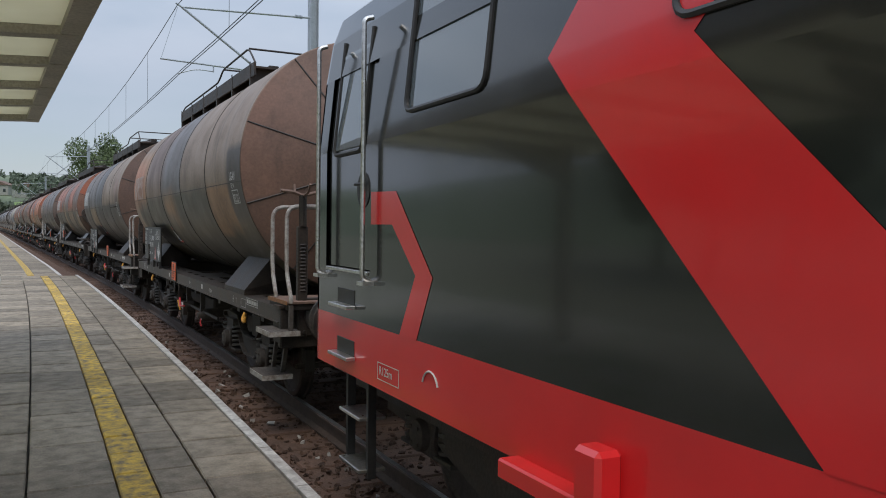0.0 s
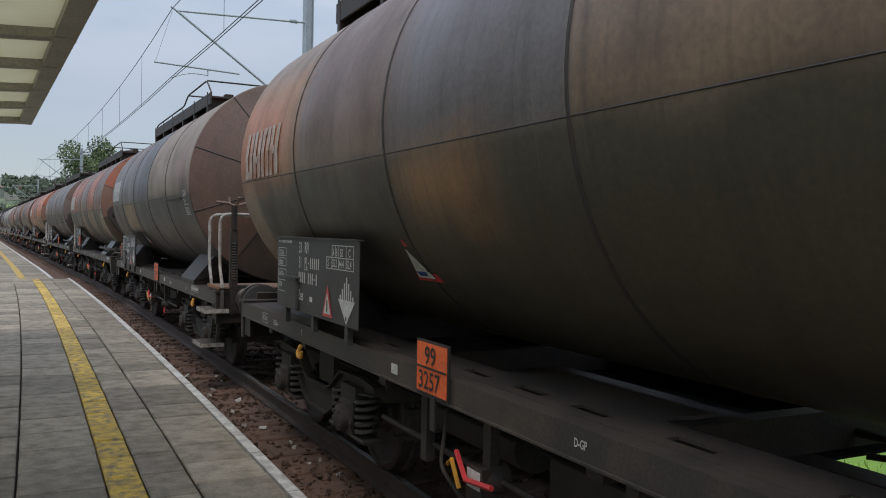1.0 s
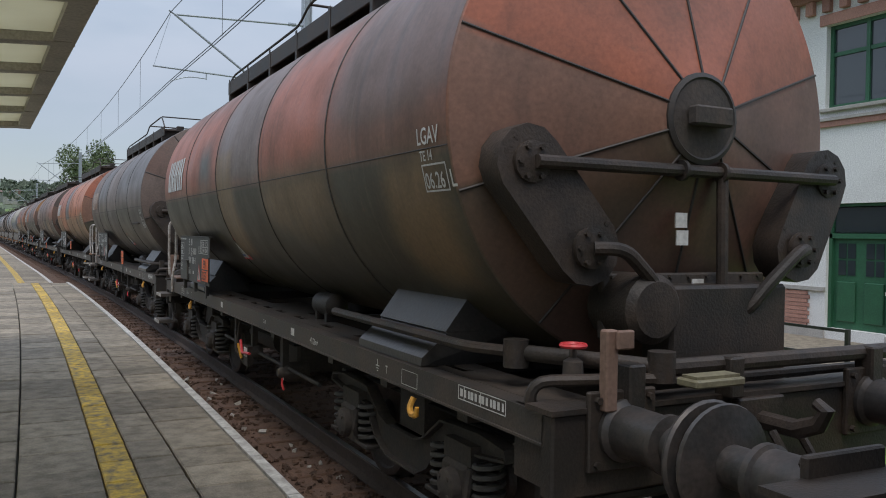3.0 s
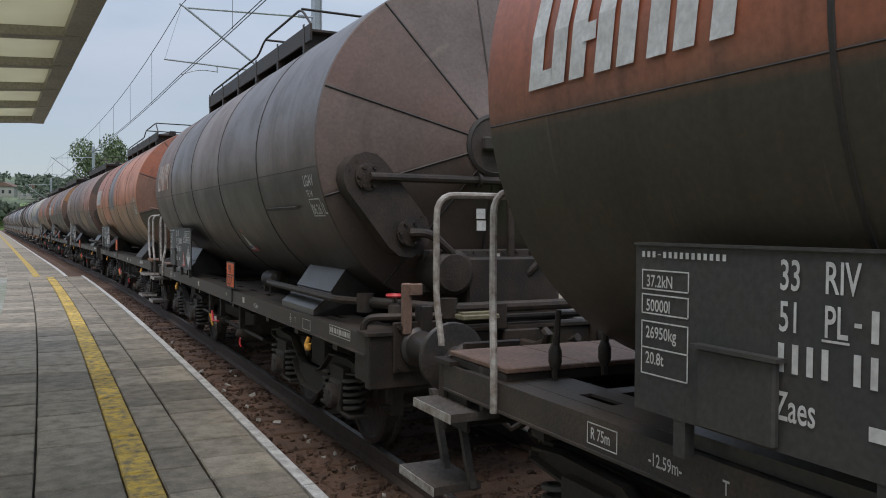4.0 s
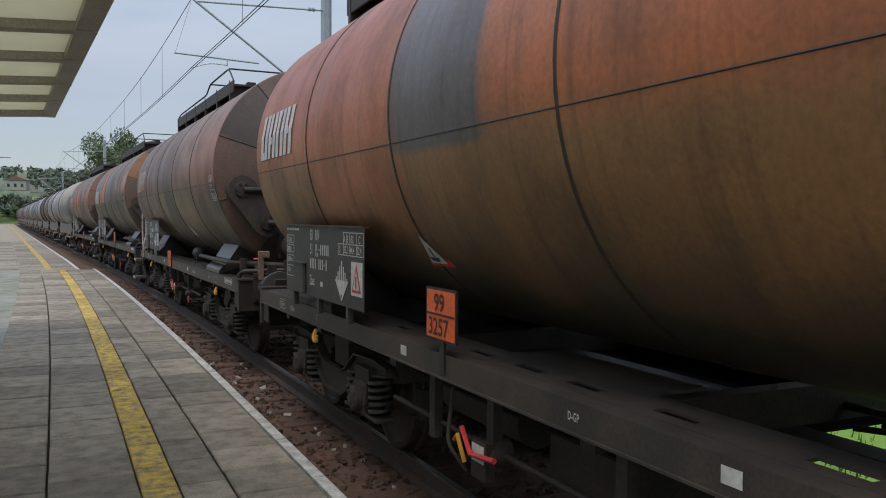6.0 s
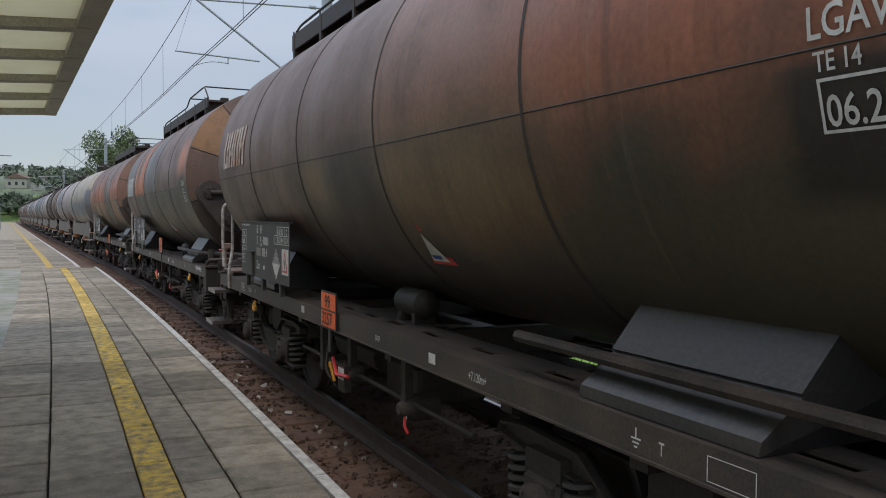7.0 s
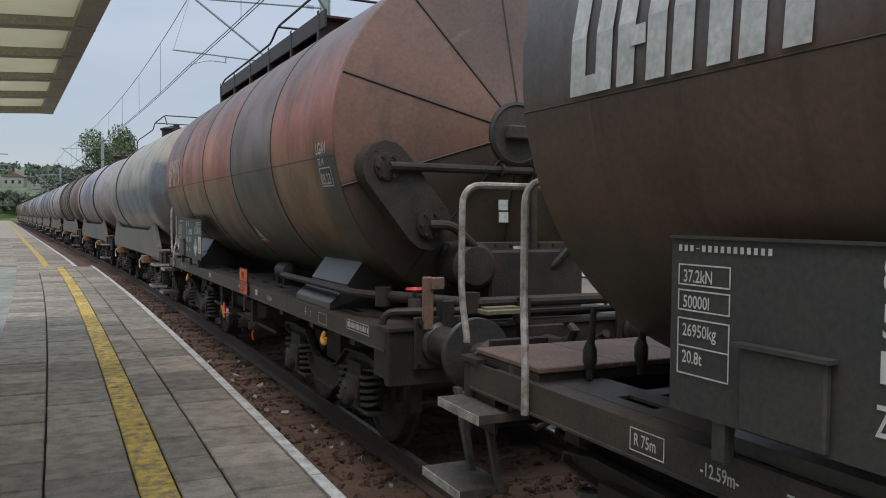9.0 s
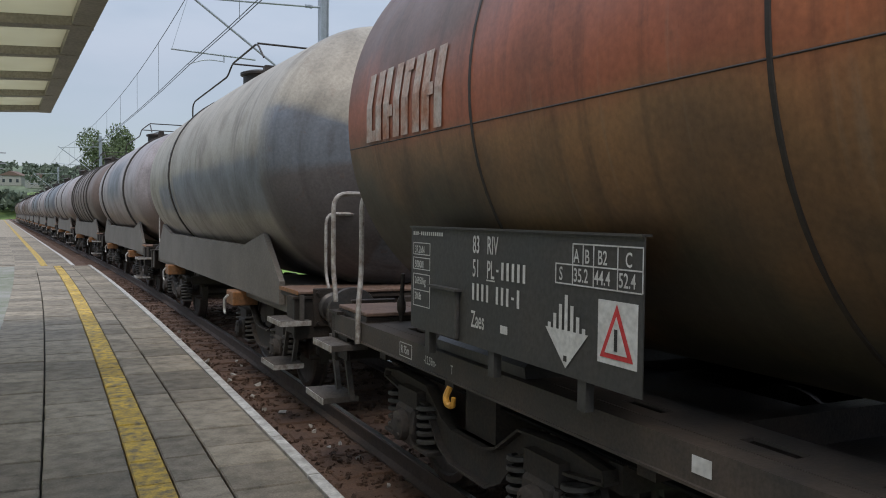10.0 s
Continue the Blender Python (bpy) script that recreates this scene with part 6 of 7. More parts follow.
    part("door_sill", sill.mesh("door_sill", chrome_mat, smooth=0), lo, "bright metal door sill")
    for y in (5.80, 6.77):
        r = Shape().tube(curved([(-X, y, 1.60), (-X - 0.06, y, 1.62), (-X - 0.06, y, 2.2), (-X - 0.06, y, 2.5), (-X - 0.06, y, 2.8), (-X - 0.06, y, 3.28), (-X, y, 3.30)], 0.05), 0.017, 8)
        r.box(-X - 0.075, -X, y - 0.06, y + 0.06, 1.575, 1.60)
        part("grab_rail", r.mesh("grab_rail", chrome_mat), lo, "polished vertical grab rail")
    for y0, y1, z0 in ((4.31, 5.28, 2.63), (2.35, 3.0, 2.66)):
        w = Shape().box(-X + 0.01, -X + 0.03, y0, y1, z0, 3.3, c=0.004)
        wo = part("side_window", lean(w).mesh("side_window", cab_glass_mat, smooth=0), lo, "cab side window")
        f = Shape().tube(curved([(-X - 0.004, y0, 3.32), (-X - 0.004, y0, z0), (-X - 0.004, y1, z0), (-X - 0.004, y1, 3.32)], 0.09), 0.016, 6)
        part("window_seal", lean(f).mesh("window_seal", black_mat), wo, "black rubber seal")
    # painted chevrons, as thin film on the side
    film = Shape()
    x = -X - 0.003

    def flat(pts, mi=0):
        film.add([(x, y, z) for y, z in pts], [tuple(range(len(pts)))], mi)
    flat([(5.80, 2.18), (5.38, 2.17), (5.44, 1.97), (5.80, 1.97)])
    flat([(5.38, 2.17), (4.85, 1.68), (5.08, 1.68), (5.44, 1.97)])
    flat([(4.85, 1.68), (5.06, 1.31), (5.31, 1.31), (5.08, 1.68)])
    part("chevron", lean(film).mesh("chevron", loco_red_mat, smooth=0), lo, "narrow red painted chevron behind the door")
    film = Shape()
    flat([(3.59, 2.5), (2.36, 1.312), (1.50, 1.312), (2.79, 2.5)])
    flat([(3.77, 2.67), (3.59, 2.5), (2.79, 2.5), (2.90, 2.60)])
    flat([(3.77, 2.67), (2.90, 2.60), (2.66, 2.85), (3.42, 3.05)])
    flat([(2.9, 3.05), (3.42, 3.05), (2.66, 2.85), (2.45, 3.05)])
    part("chevron", lean(film).mesh("chevron", loco_red_mat, smooth=0), lo, "red painted chevron")
    for words, y, z, sz in (("1", 7.02, 1.74, 0.12), ("R125m", 5.62, 1.03, 0.075)):
        t = text_shape(words, sz, lambda a, b, y=y, z=z: (-X - 0.006, y - a, z + b))
        part("lettering", t.mesh("lettering", white_mat, smooth=0), lo, "white lettering")
    marks = Shape()
    for a in (0.995, 1.10):
        marks.box(-X - 0.006, -X - 0.005, 5.30, 5.65, a, a + 0.005)
    for a in (5.30, 5.645):
        marks.box(-X - 0.006, -X - 0.005, a, a + 0.005, 0.995, 1.105)
    part("lettering", marks.mesh("lettering", white_mat, smooth=0), lo, "thin white frame")
    marks = Shape()
    marks.tube([(-X - 0.006, 4.86 + 0.1 * math.cos(i * 0.3 + 0.2), 1.08 + 0.09 * math.sin(i * 0.3 + 0.2)) for i in range(10)], 0.006, 4)
    part("jacking_mark", marks.mesh("jacking_mark", white_mat, smooth=0), lo, "white curved jacking mark")
    # steps in the skirt, recess shade painted as black patches, and ladder below
    for z in (1.42, 1.07):
        st = Shape()
        st.box(-X - 0.004, -X + 0.01, 6.10, 6.46, z - 0.02, z + 0.10, 0, c=0.003)
        st.box(-X - 0.07, -X, 6.08, 6.48, z - 0.03, z - 0.005, 1, c=0.004)
        part("recessed_step", st.mesh("recessed_step", black_mat, chrome_mat, smooth=0), lo, "bright step tread on a black patch painted as recess shade")
    lad = Shape()
    for y in (6.08, 6.50):
        lad.box(-1.40, -1.34, y - 0.02, y + 0.02, 0.22, 0.94, 0)
    for z in (0.62, 0.26):
        lad.box(-1.46, -1.26, 6.08, 6.50, z, z + 0.025, 1, c=0.004)
    part("ladder", lad.mesh("ladder", black_mat, chrome_mat, smooth=0), lo)
    br = Shape()
    br.box(-X - 0.10, -X + 0.02, 2.75, 3.95, 0.86, 0.95, c=0.01)
    br.box(-X - 0.12, -X, 3.2, 3.36, 0.94, 1.16, c=0.02)
    br.box(-X - 0.12, -X, 2.2, 2.36, 0.94, 1.1, c=0.02)
    part("side_bracket", br.mesh("side_bracket", loco_red_mat, smooth=0), lo, "red jacking bracket")
    under = Shape()
    under.box(-1.2, 1.2, -6.6, 6.9, 0.72, 0.93)
    under.box(-0.9, 0.9, -1.6, 1.6, 0.3, 0.75, c=0.04)
    part("underframe", under.mesh("underframe", frame_mat, smooth=0), lo)
    for sg in (-1, 1):
        bf = Shape()
        for xx in (-1.12, 1.04):
            bf.prism_x([(-2.1, 0.62), (-2.1, 0.80), (2.1, 0.80), (2.1, 0.62), (1.2, 0.55), (0.5, 0.36), (-0.5, 0.36), (-1.2, 0.55)], xx, xx + 0.08)
        bf.box(-1.05, 1.05, -0.3, 0.3, 0.4, 0.78)
        bg = part("bogie", bf.mesh("bogie", bogie_mat, smooth=0), lo, at=pose(0, 4.3 * sg, 0))
        for ya in (-1.45, 1.45):
            for flip in (0, 180):
                part("axle_box", shared("axle_box", axle_box_mesh), bg, at=pose(0, ya, 0.12, 0, 0, flip))
                for dy in (-0.27, 0.27):
                    part("spring", shared("spring", spring_mesh), bg, at=pose(0, ya + dy, 0.12, 0, 0, flip))
            ws = part("wheelset", shared("wheelset", wheelset_mesh), bg, at=pose(0, ya, 0.46))
            WHEELS.append((ws, ya))
        turn = pose(0, 0, 0) if sg < 0 else HALF_TURN
        base, ram = shared("buffer", buffer_meshes)
        for xx in (-0.9, 0.9):
            b = part("buffer", base, lo, at=turn @ pose(xx, -(LOCO_HALF - 6.291), 1.05))
            part("buffer_head", ram, b, "greasy round buffer head")
        eb = Shape().box(-1.25, 1.25, -7.32, -7.0, 0.78, 1.2, c=0.02)
        for xx in (-0.9, 0.9):
            eb.box(xx - 0.17, xx + 0.17, -7.84, -7.32, 0.88, 1.22, c=0.02)
        part("end_beam", eb.mesh("end_beam", frame_mat, smooth=0), lo, "dark buffer beam with buffer boxes", at=turn)
        part("screw_coupling", shared("coupling", coupling_mesh), lo, at=turn @ pose(0, -(LOCO_HALF - 6.291), 0))
    return lo


LOCO = build_locomotive()


# ---- canopy, overhead line ----
def build_canopy():
    c = thing("platform_canopy", "cream painted steel platform canopy with milky roof sheets", "canopy")
    # plan: free edge over the platform, falling slightly towards its posts
    x_at = lambda y: -3.06 - 0.062 * (y - 5.83)
    z_at = lambda d: 3.40 - 0.055 * d
    y_end, y_start, depth = 12.95, 1.22, 4.2
    ed = Shape()
    ed.add([(x_at(y) + dx, y, z) for y in (y_start, y_end) for dx, z in ((-0.16, 3.38), (0.0, 3.38), (0.02, 3.62), (-0.16, 3.62))],
           [(0, 1, 5, 4), (1, 2, 6, 5), (2, 3, 7, 6), (3, 0, 4, 7), (0, 3, 2, 1), (4, 5, 6, 7)])
    part("edge_beam", ed.mesh("edge_beam", canopy_mat, smooth=0), c)
    beams = [12.72, 11.1, 9.65, 8.2, 6.88] + [5.5, 4.1, 2.7, 1.3]
    for y in beams:
        b = Shape()
        h = 0.09
        x0 = x_at(y)
        w = 0.08 if y < 12.5 else 0.13
        b.add([(x0 - d, yy, z_at(d) - 0.02 + zz) for d in (0.0, depth) for yy in (y - w, y + w) for zz in (0, h)],
              [(0, 1, 3, 2), (4, 6, 7, 5), (0, 2, 6, 4), (1, 5, 7, 3), (0, 4, 5, 1), (2, 3, 7, 6)])
        part("cross_beam", b.mesh("cross_beam", canopy_mat, smooth=0), c)
    for y0, y1 in zip(beams[1:], beams[:-1]):
        q = Shape()
        xa, xb = x_at(y0), x_at(y1)
        q.add([(xa - d - 0.1 if e else xb - d - 0.1, y0 if e else y1, z_at(d) + 0.045 + t) for e in (1, 0) for d in (0, depth) for t in (0, 0.012)],
              [(0, 2, 6, 4), (1, 5, 7, 3), (0, 4, 5, 1), (2, 3, 7, 6), (0, 1, 3, 2), (4, 6, 7, 5)])
        part("roof_sheet", q.mesh("roof_sheet", sheet_mat, smooth=0), c, "milky roofing sheet")
    for y in (10.5, 4.5):
        p = Shape()
        p.box(-6.85, -6.65, y - 0.1, y + 0.1, PLAT - 0.03, 3.45, c=0.012)
        p.prism_y([(-6.65, 2.7), (-6.65, 3.2), (-5.2, 3.3), (-5.2, 3.22)], y - 0.05, y + 0.05)
        part("post", p.mesh("post", canopy_mat, smooth=0), c)


def build_mast(s, off, simple=False):
    """Overhead line mast beyond the track with its hinged bracket. Local x points to the mast."""
    m = thing("catenary_mast", "galvanised steel catenary mast with a tubular bracket", "catenary mast", "masts of the overhead line", at=along(s))
    p = Shape()
    for dx in (-0.11, 0.09):
        p.box(off + dx, off + dx + 0.02, -0.12, 0.12, -0.4, 8.3)
    p.box(off - 0.09, off + 0.09, -0.008, 0.008, -0.4, 8.3)
    part("mast", p.mesh("mast", galv_mat, smooth=0), m)
    f = Shape().box(off - 0.3, off + 0.3, -0.3, 0.3, -0.42, -0.1, c=0.03)
    part("footing", f.mesh("footing", stone_mat, smooth=0), m, "concrete footing")
    top = (-0.12, 0, 7.22)
    a = Shape()
    a.tube([(off - 0.1, 0, 7.38), top], 0.028, 8)
    for i in range(6):
        a.lathe_x(0, 7.37, [(off - 0.5 + i * 0.035, 0.03), (off - 0.488 + i * 0.035, 0.055), (off - 0.475 + i * 0.035, 0.03)], 10)
    part("top_tube", a.mesh("top_tube", galv_mat), m)
    b = Shape()
    b.tube([(off - 0.1, 0, 4.95), top], 0.032, 8)
    b.tube([top, (top[0] - 0.14, 0, 7.30)], 0.024, 8)
    part("stay_tube", b.mesh("stay_tube", galv_mat), m)
    r = Shape().tube([(-0.62, 0, 5.93), (1.42, 0, 5.86)], 0.024, 8)
    r.tube([(0.64, 0, 5.88), (0.64, 0, 5.72)], 0.016, 6)
    r.tube([(-0.60, 0, 5.93), (-0.22, 0, 7.2)], 0.006, 5)
    part("registration_tube", r.mesh("registration_tube", galv_mat), m)
    d = Shape().tube(curved([(0.64, 0, 5.74), (0.2, 0, 5.76), (-0.22, 0, 5.60)], 0.3), 0.014, 6)
    part("steady_arm", d.mesh("steady_arm", galv_mat), m)
    return m


def build_wires():
    spans = [-32.0, 20.6, 72.0, 124.0, 176.0]
    stag = [0.25, -0.22, 0.25, -0.22, 0.25]
    cw = thing("contact_wire", "pair of thin dark contact wires over the track", "contact wire", kind="structure")
    mw = thing("catenary_wire", "sagging dark catenary wire with droppers over the track", "catenary wire", kind="structure")
    for (s0, s1), (o0, o1) in zip(zip(spans[:-1], spans[1:]), zip(stag[:-1], stag[1:])):
        for dx in (-0.03, 0.03):
            w = Shape().tube([beside(s0 + (s1 - s0) * i / 12, o0 + (o1 - o0) * i / 12 + dx, 5.58) for i in range(13)], 0.009, 5)
            part("wire", w.mesh("wire", wire_mat), cw)
        sag = lambda t: 7.26 - 0.55 * 4 * t * (1 - t)
        w = Shape().tube([beside(s0 + (s1 - s0) * i / 16, (o0 + (o1 - o0) * i / 16), sag(i / 16)) for i in range(17)], 0.010, 5)
        part("wire", w.mesh("wire", wire_mat), mw)
        for i in range(1, 10):
            t = i / 10
            x, y, z = beside(s0 + (s1 - s0) * t, o0 + (o1 - o0) * t)
            q = Shape().tube([(x, y, 5.58), (x, y, sag(t))], 0.005, 4)
            part("dropper", q.mesh("dropper", wire_mat), mw)


build_canopy()
build_mast(20.6, 3.2)
build_mast(72.0, 2.9)
build_mast(124.0, 2.9)
build_wires()


# ---- station building over the way ----
def build_station():
    FX = 11.0
    b = thing("station_building", "white rendered station building with red brick bands and green doors", "building")
    y0, y1, zt = 2.0, 26.0, 7.1
    doors = [(10.0, 11.35), (14.05, 14.90), (17.5, 18.9), (6.3, 7.6)]
    wins = [(9.75, 11.45), (14.0, 15.15), (17.3, 18.6), (6.2, 7.7)]
    holes = [(a, c, 0.2, 2.72) for a, c in doors] + [(a, c, 4.66, 6.35) for a, c in wins]
    ys = sorted({y0, y1, *[h[0] for h in holes], *[h[1] for h in holes]})
    zs = sorted({-0.1, zt, *[h[2] for h in holes], *[h[3] for h in holes]})
    w = Shape()
    for a, c in zip(ys[:-1], ys[1:]):
        for e, f in zip(zs[:-1], zs[1:]):
            if any(h[0] < (a + c) / 2 < h[1] and h[2] < (e + f) / 2 < h[3] for h in holes):
                continue
            w.box(FX, FX + 0.4, a, c, e, f)
    w.box(FX + 0.4, FX + 9, y0, y0 + 0.4, -0.1, zt)
    w.box(FX + 0.4, FX + 9, y1 - 0.4, y1, -0.1, zt)
    w.box(FX + 8.6, FX + 9, y0, y1, -0.1, zt)
    part("wall", w.mesh("wall", wall_white_mat, smooth=0), b)
    for z0_, z1_, pr, mt in ((4.28, 4.40, 0.06, brick_mat), (4.40, 4.46, 0.09, stone_mat), (0.94, 1.02, 0.06, stone_mat), (6.9, 7.1, 0.15, brick_mat), (-0.1, 0.16, 0.05, stone_mat)):
        blocks = sorted(doors) if z1_ < 2.7 else []
        for a, c in zip([y0] + [e for _, e in blocks], [e for e, _ in blocks] + [y1]):
            q = Shape().box(FX - pr, FX - 0.002, a, c, z0_, z1_)
            part("band", q.mesh("band", mt, smooth=0), b, "red brick string course" if mt is brick_mat else "stone band")
    for i in range(60):
        q = shared("dentil", lambda: Shape().box(FX - 0.12, FX - 0.002, -0.09, 0.09, 6.62, 6.9, c=0.008).mesh("dentil", brick_mat, smooth=0))
        part("dentil", q, b, at=pose(0, y0 + 0.2 + i * 0.4, 0))
    # red brick corner strips beside the doors
    for y in (12.05, 12.9, 16.2, 8.6):
        q = Shape()
        for i in range(9):
            q.box(FX - 0.035, FX - 0.002, y - 0.28 - 0.05 * (i % 2), y + 0.28 + 0.05 * (i % 2), 0.17 + i * 0.084, 0.245 + i * 0.084)
        part("brick_panel", q.mesh("brick_panel", brick_mat, smooth=0), b, "red brick plinth panel")
    for a, c in doors:
        d = Shape()
        d.box(FX + 0.16, FX + 0.22, a + 0.06, c - 0.06, 0.2, 2.05, 0)
        for m in (a, c - 0.07):
            d.box(FX + 0.08, FX + 0.24, m, m + 0.07, 0.2, 2.72, 0)
        d.box(FX + 0.08, FX + 0.24, a, c, 2.66, 2.72, 0)
        d.box(FX + 0.08, FX + 0.24, a, c, 2.02, 2.12, 0)
        n = 2 if c - a > 1 else 1
        wdt = (c - a - 0.12) / n
        for i in range(n):
            ya = a + 0.06 + i * wdt
            d.box(FX + 0.12, FX + 0.16, ya + 0.1, ya + wdt - 0.1, 0.35, 1.15, 0, c=0.012)
        dd = part("door", d.mesh("door", green_door_mat, smooth=0), b, "green panelled wooden door")
        for i in range(n):
            ya = a + 0.06 + i * wdt
            for p in range(2):
                for r in range(2):
                    u0 = ya + 0.10 + p * (wdt - 0.2) / 2
                    g = Shape().box(FX + 0.145, FX + 0.16, u0 + 0.02, u0 + (wdt - 0.2) / 2 - 0.02, 1.28 + r * 0.34, 1.58 + r * 0.34)
                    part("pane", g.mesh("pane", window_mat, smooth=0), dd)
        g = Shape().box(FX + 0.15, FX + 0.17, a + 0.09, c - 0.09, 2.14, 2.64)
        part("fanlight", g.mesh("fanlight", window_mat, smooth=0), dd)
    for a, c in wins:
        f = Shape()
        for m in (a, (a + c) / 2 - 0.04, c - 0.08):
            f.box(FX + 0.12, FX + 0.22, m, m + 0.08, 4.66, 6.35)
        for z in (4.66, 5.72, 6.27):
            f.box(FX + 0.13, FX + 0.21, a, c, z, z + 0.08)
        wf = part("window", f.mesh("window", green_door_mat, smooth=0), b, "green framed window")
        part("pane", Shape().box(FX + 0.165, FX + 0.175, a + 0.05, c - 0.05, 4.7, 6.3).mesh("pane", window_mat, smooth=0), wf)
        part("sill", Shape().box(FX - 0.10, FX + 0.12, a - 0.1, c + 0.1, 4.58, 4.655, c=0.01).mesh("sill", stone_mat, smooth=0), wf)
        part("lintel", Shape().box(FX - 0.03, FX - 0.002, a - 0.15, c + 0.15, 6.36, 6.58).mesh("lintel", brick_mat, smooth=0), wf, "red brick lintel")
    r = Shape().prism_y([(FX - 0.5, 7.1), (FX - 0.5, 7.22), (FX + 4.5, 9.6), (FX + 9.5, 7.22), (FX + 9.5, 7.1)], y0 - 0.4, y1 + 0.4)
    part("roof", r.mesh("roof", roof_tile_mat, smooth=0), b, "red tiled roof")
    sg = text_shape("ÓW", 0.42, lambda u, v: (FX - 0.004, 15.22 - u, 3.42 + v))
    part("station_sign", sg.mesh("station_sign", black_mat, smooth=0), b, "dark station name lettering")
    pv = Shape().box(7.2, 11.0, -5, 40, -0.4, -0.02)
    pv.box(7.15, 7.32, -5, 40, -0.4, 0.02)
    thing("pavement", "pale paved forecourt in front of the station building", "pavement", data=pv.mesh("pavement", slab_mat, smooth=0), kind="structure")
    # low fence of posts and rails before the building
    fc = thing("fence", "low dark steel fence before the station building", "fence")
    for i in range(9):
        part("post", shared("fence_post", lambda: Shape().box(-0.03, 0.03, -0.03, 0.03, -0.25, 0.75, c=0.006).mesh("post", black_mat, smooth=0)), fc, at=pose(6.6, 7.5 + i * 1.5, 0))
    for z in (0.35, 0.72):
        part("rail", Shape().box(6.58, 6.62, 7.5, 19.5, z - 0.02, z + 0.02).mesh("rail", black_mat, smooth=0), fc)


build_station()


# ---- trees, hills and houses ----
def tree_mesh(seed, height, spread, base_z, leaves=5200, size=0.22):
    rng = np.random.default_rng(seed)
    t, l = Shape(), Shape()
    trunk = [Vector((0.15 * math.sin(z * 0.7 + seed), 0.12 * math.cos(z * 0.9), z)) for z in np.linspace(0, height * 0.72, 8)]
    t.tube(trunk, [height * 0.028 * (1 - 0.11 * i) for i in range(8)], 9)
    clumps = []
    for i in range(22):
        z = height * rng.uniform(0.28, 0.72)
        a = rng.uniform(0, 6.28)
        ln = spread * rng.uniform(0.45, 1.0) * (1.0 - 0.5 * abs(z / height - 0.45))
        p0 = trunk[min(7, int(z / (height * 0.72) * 7))]
        p1 = p0 + Vector((math.cos(a) * ln * 0.6, math.sin(a) * ln * 0.6, ln * 0.35))
        p2 = p0 + Vector((math.cos(a) * ln, math.sin(a) * ln, ln * 0.75))
        t.tube([p0, p1, p2], [height * 0.009, height * 0.005, height * 0.002], 6)
        clumps += [(p1, spread * 0.26), (p2, spread * 0.30)]
    clumps += [(Vector((rng.uniform(-.5, .5), rng.uniform(-.5, .5), height * rng.uniform(0.72, 0.95))), spread * 0.3) for i in range(6)]
    for i in range(leaves):
        c, r = clumps[rng.integers(len(clumps))]
        d = Vector(rng.normal(0, 1, 3)).normalized() * r * rng.uniform(0.25, 1.0) ** 0.5
        p = c + d
        m = Matrix.Translation(p) @ Euler(rng.uniform(0, 6.28, 3)).to_matrix().to_4x4()
        k = size * rng.uniform(0.6, 1.4)
        l.add([m @ Vector(q) for q in ((-k, 0, 0), (0, -k * 0.45, 0.02), (k, 0, 0), (0, k * 0.45, 0.02))], [(0, 1, 2), (0, 2, 3)])
    return t.mesh("trunk", bark_mat), l.mesh("crown", leaf_mat, smooth=0)


TREES = [tree_mesh(4, 13.5, 5.0, 0, 15000, 0.19), tree_mesh(9, 12.0, 5.0, 0, 9000, 0.22)]


def build_tree(kind, x, y, z, turn, label="leafy green deciduous tree beyond the station", size=1.0):
    tr = thing("tree", label, "tree", "trees round the station", at=pose(x, y, z, 0, 0, turn))
    trunk, crown = TREES[kind]
    for name, me in (("trunk", trunk), ("crown", crown)):
        part(name, me, tr, at=Matrix.Diagonal((size, size, size, 1)))


build_tree(0, 3.4, 112, -0.4, 30, "tall airy green tree beside the track", 1.0)
build_tree(1, 7.6, 124, -0.4, 80, "leafy green tree beside the track", 0.9)
# a row of trees behind the camera's platform, as mirrored in the shiny locomotive side
for i in range(9):
    build_tree(i % 2, -26 - 3 * (i % 3), -22 + i * 7.5, -0.4, i * 47, "leafy green tree behind the platform", 0.75 + 0.1 * (i % 3))


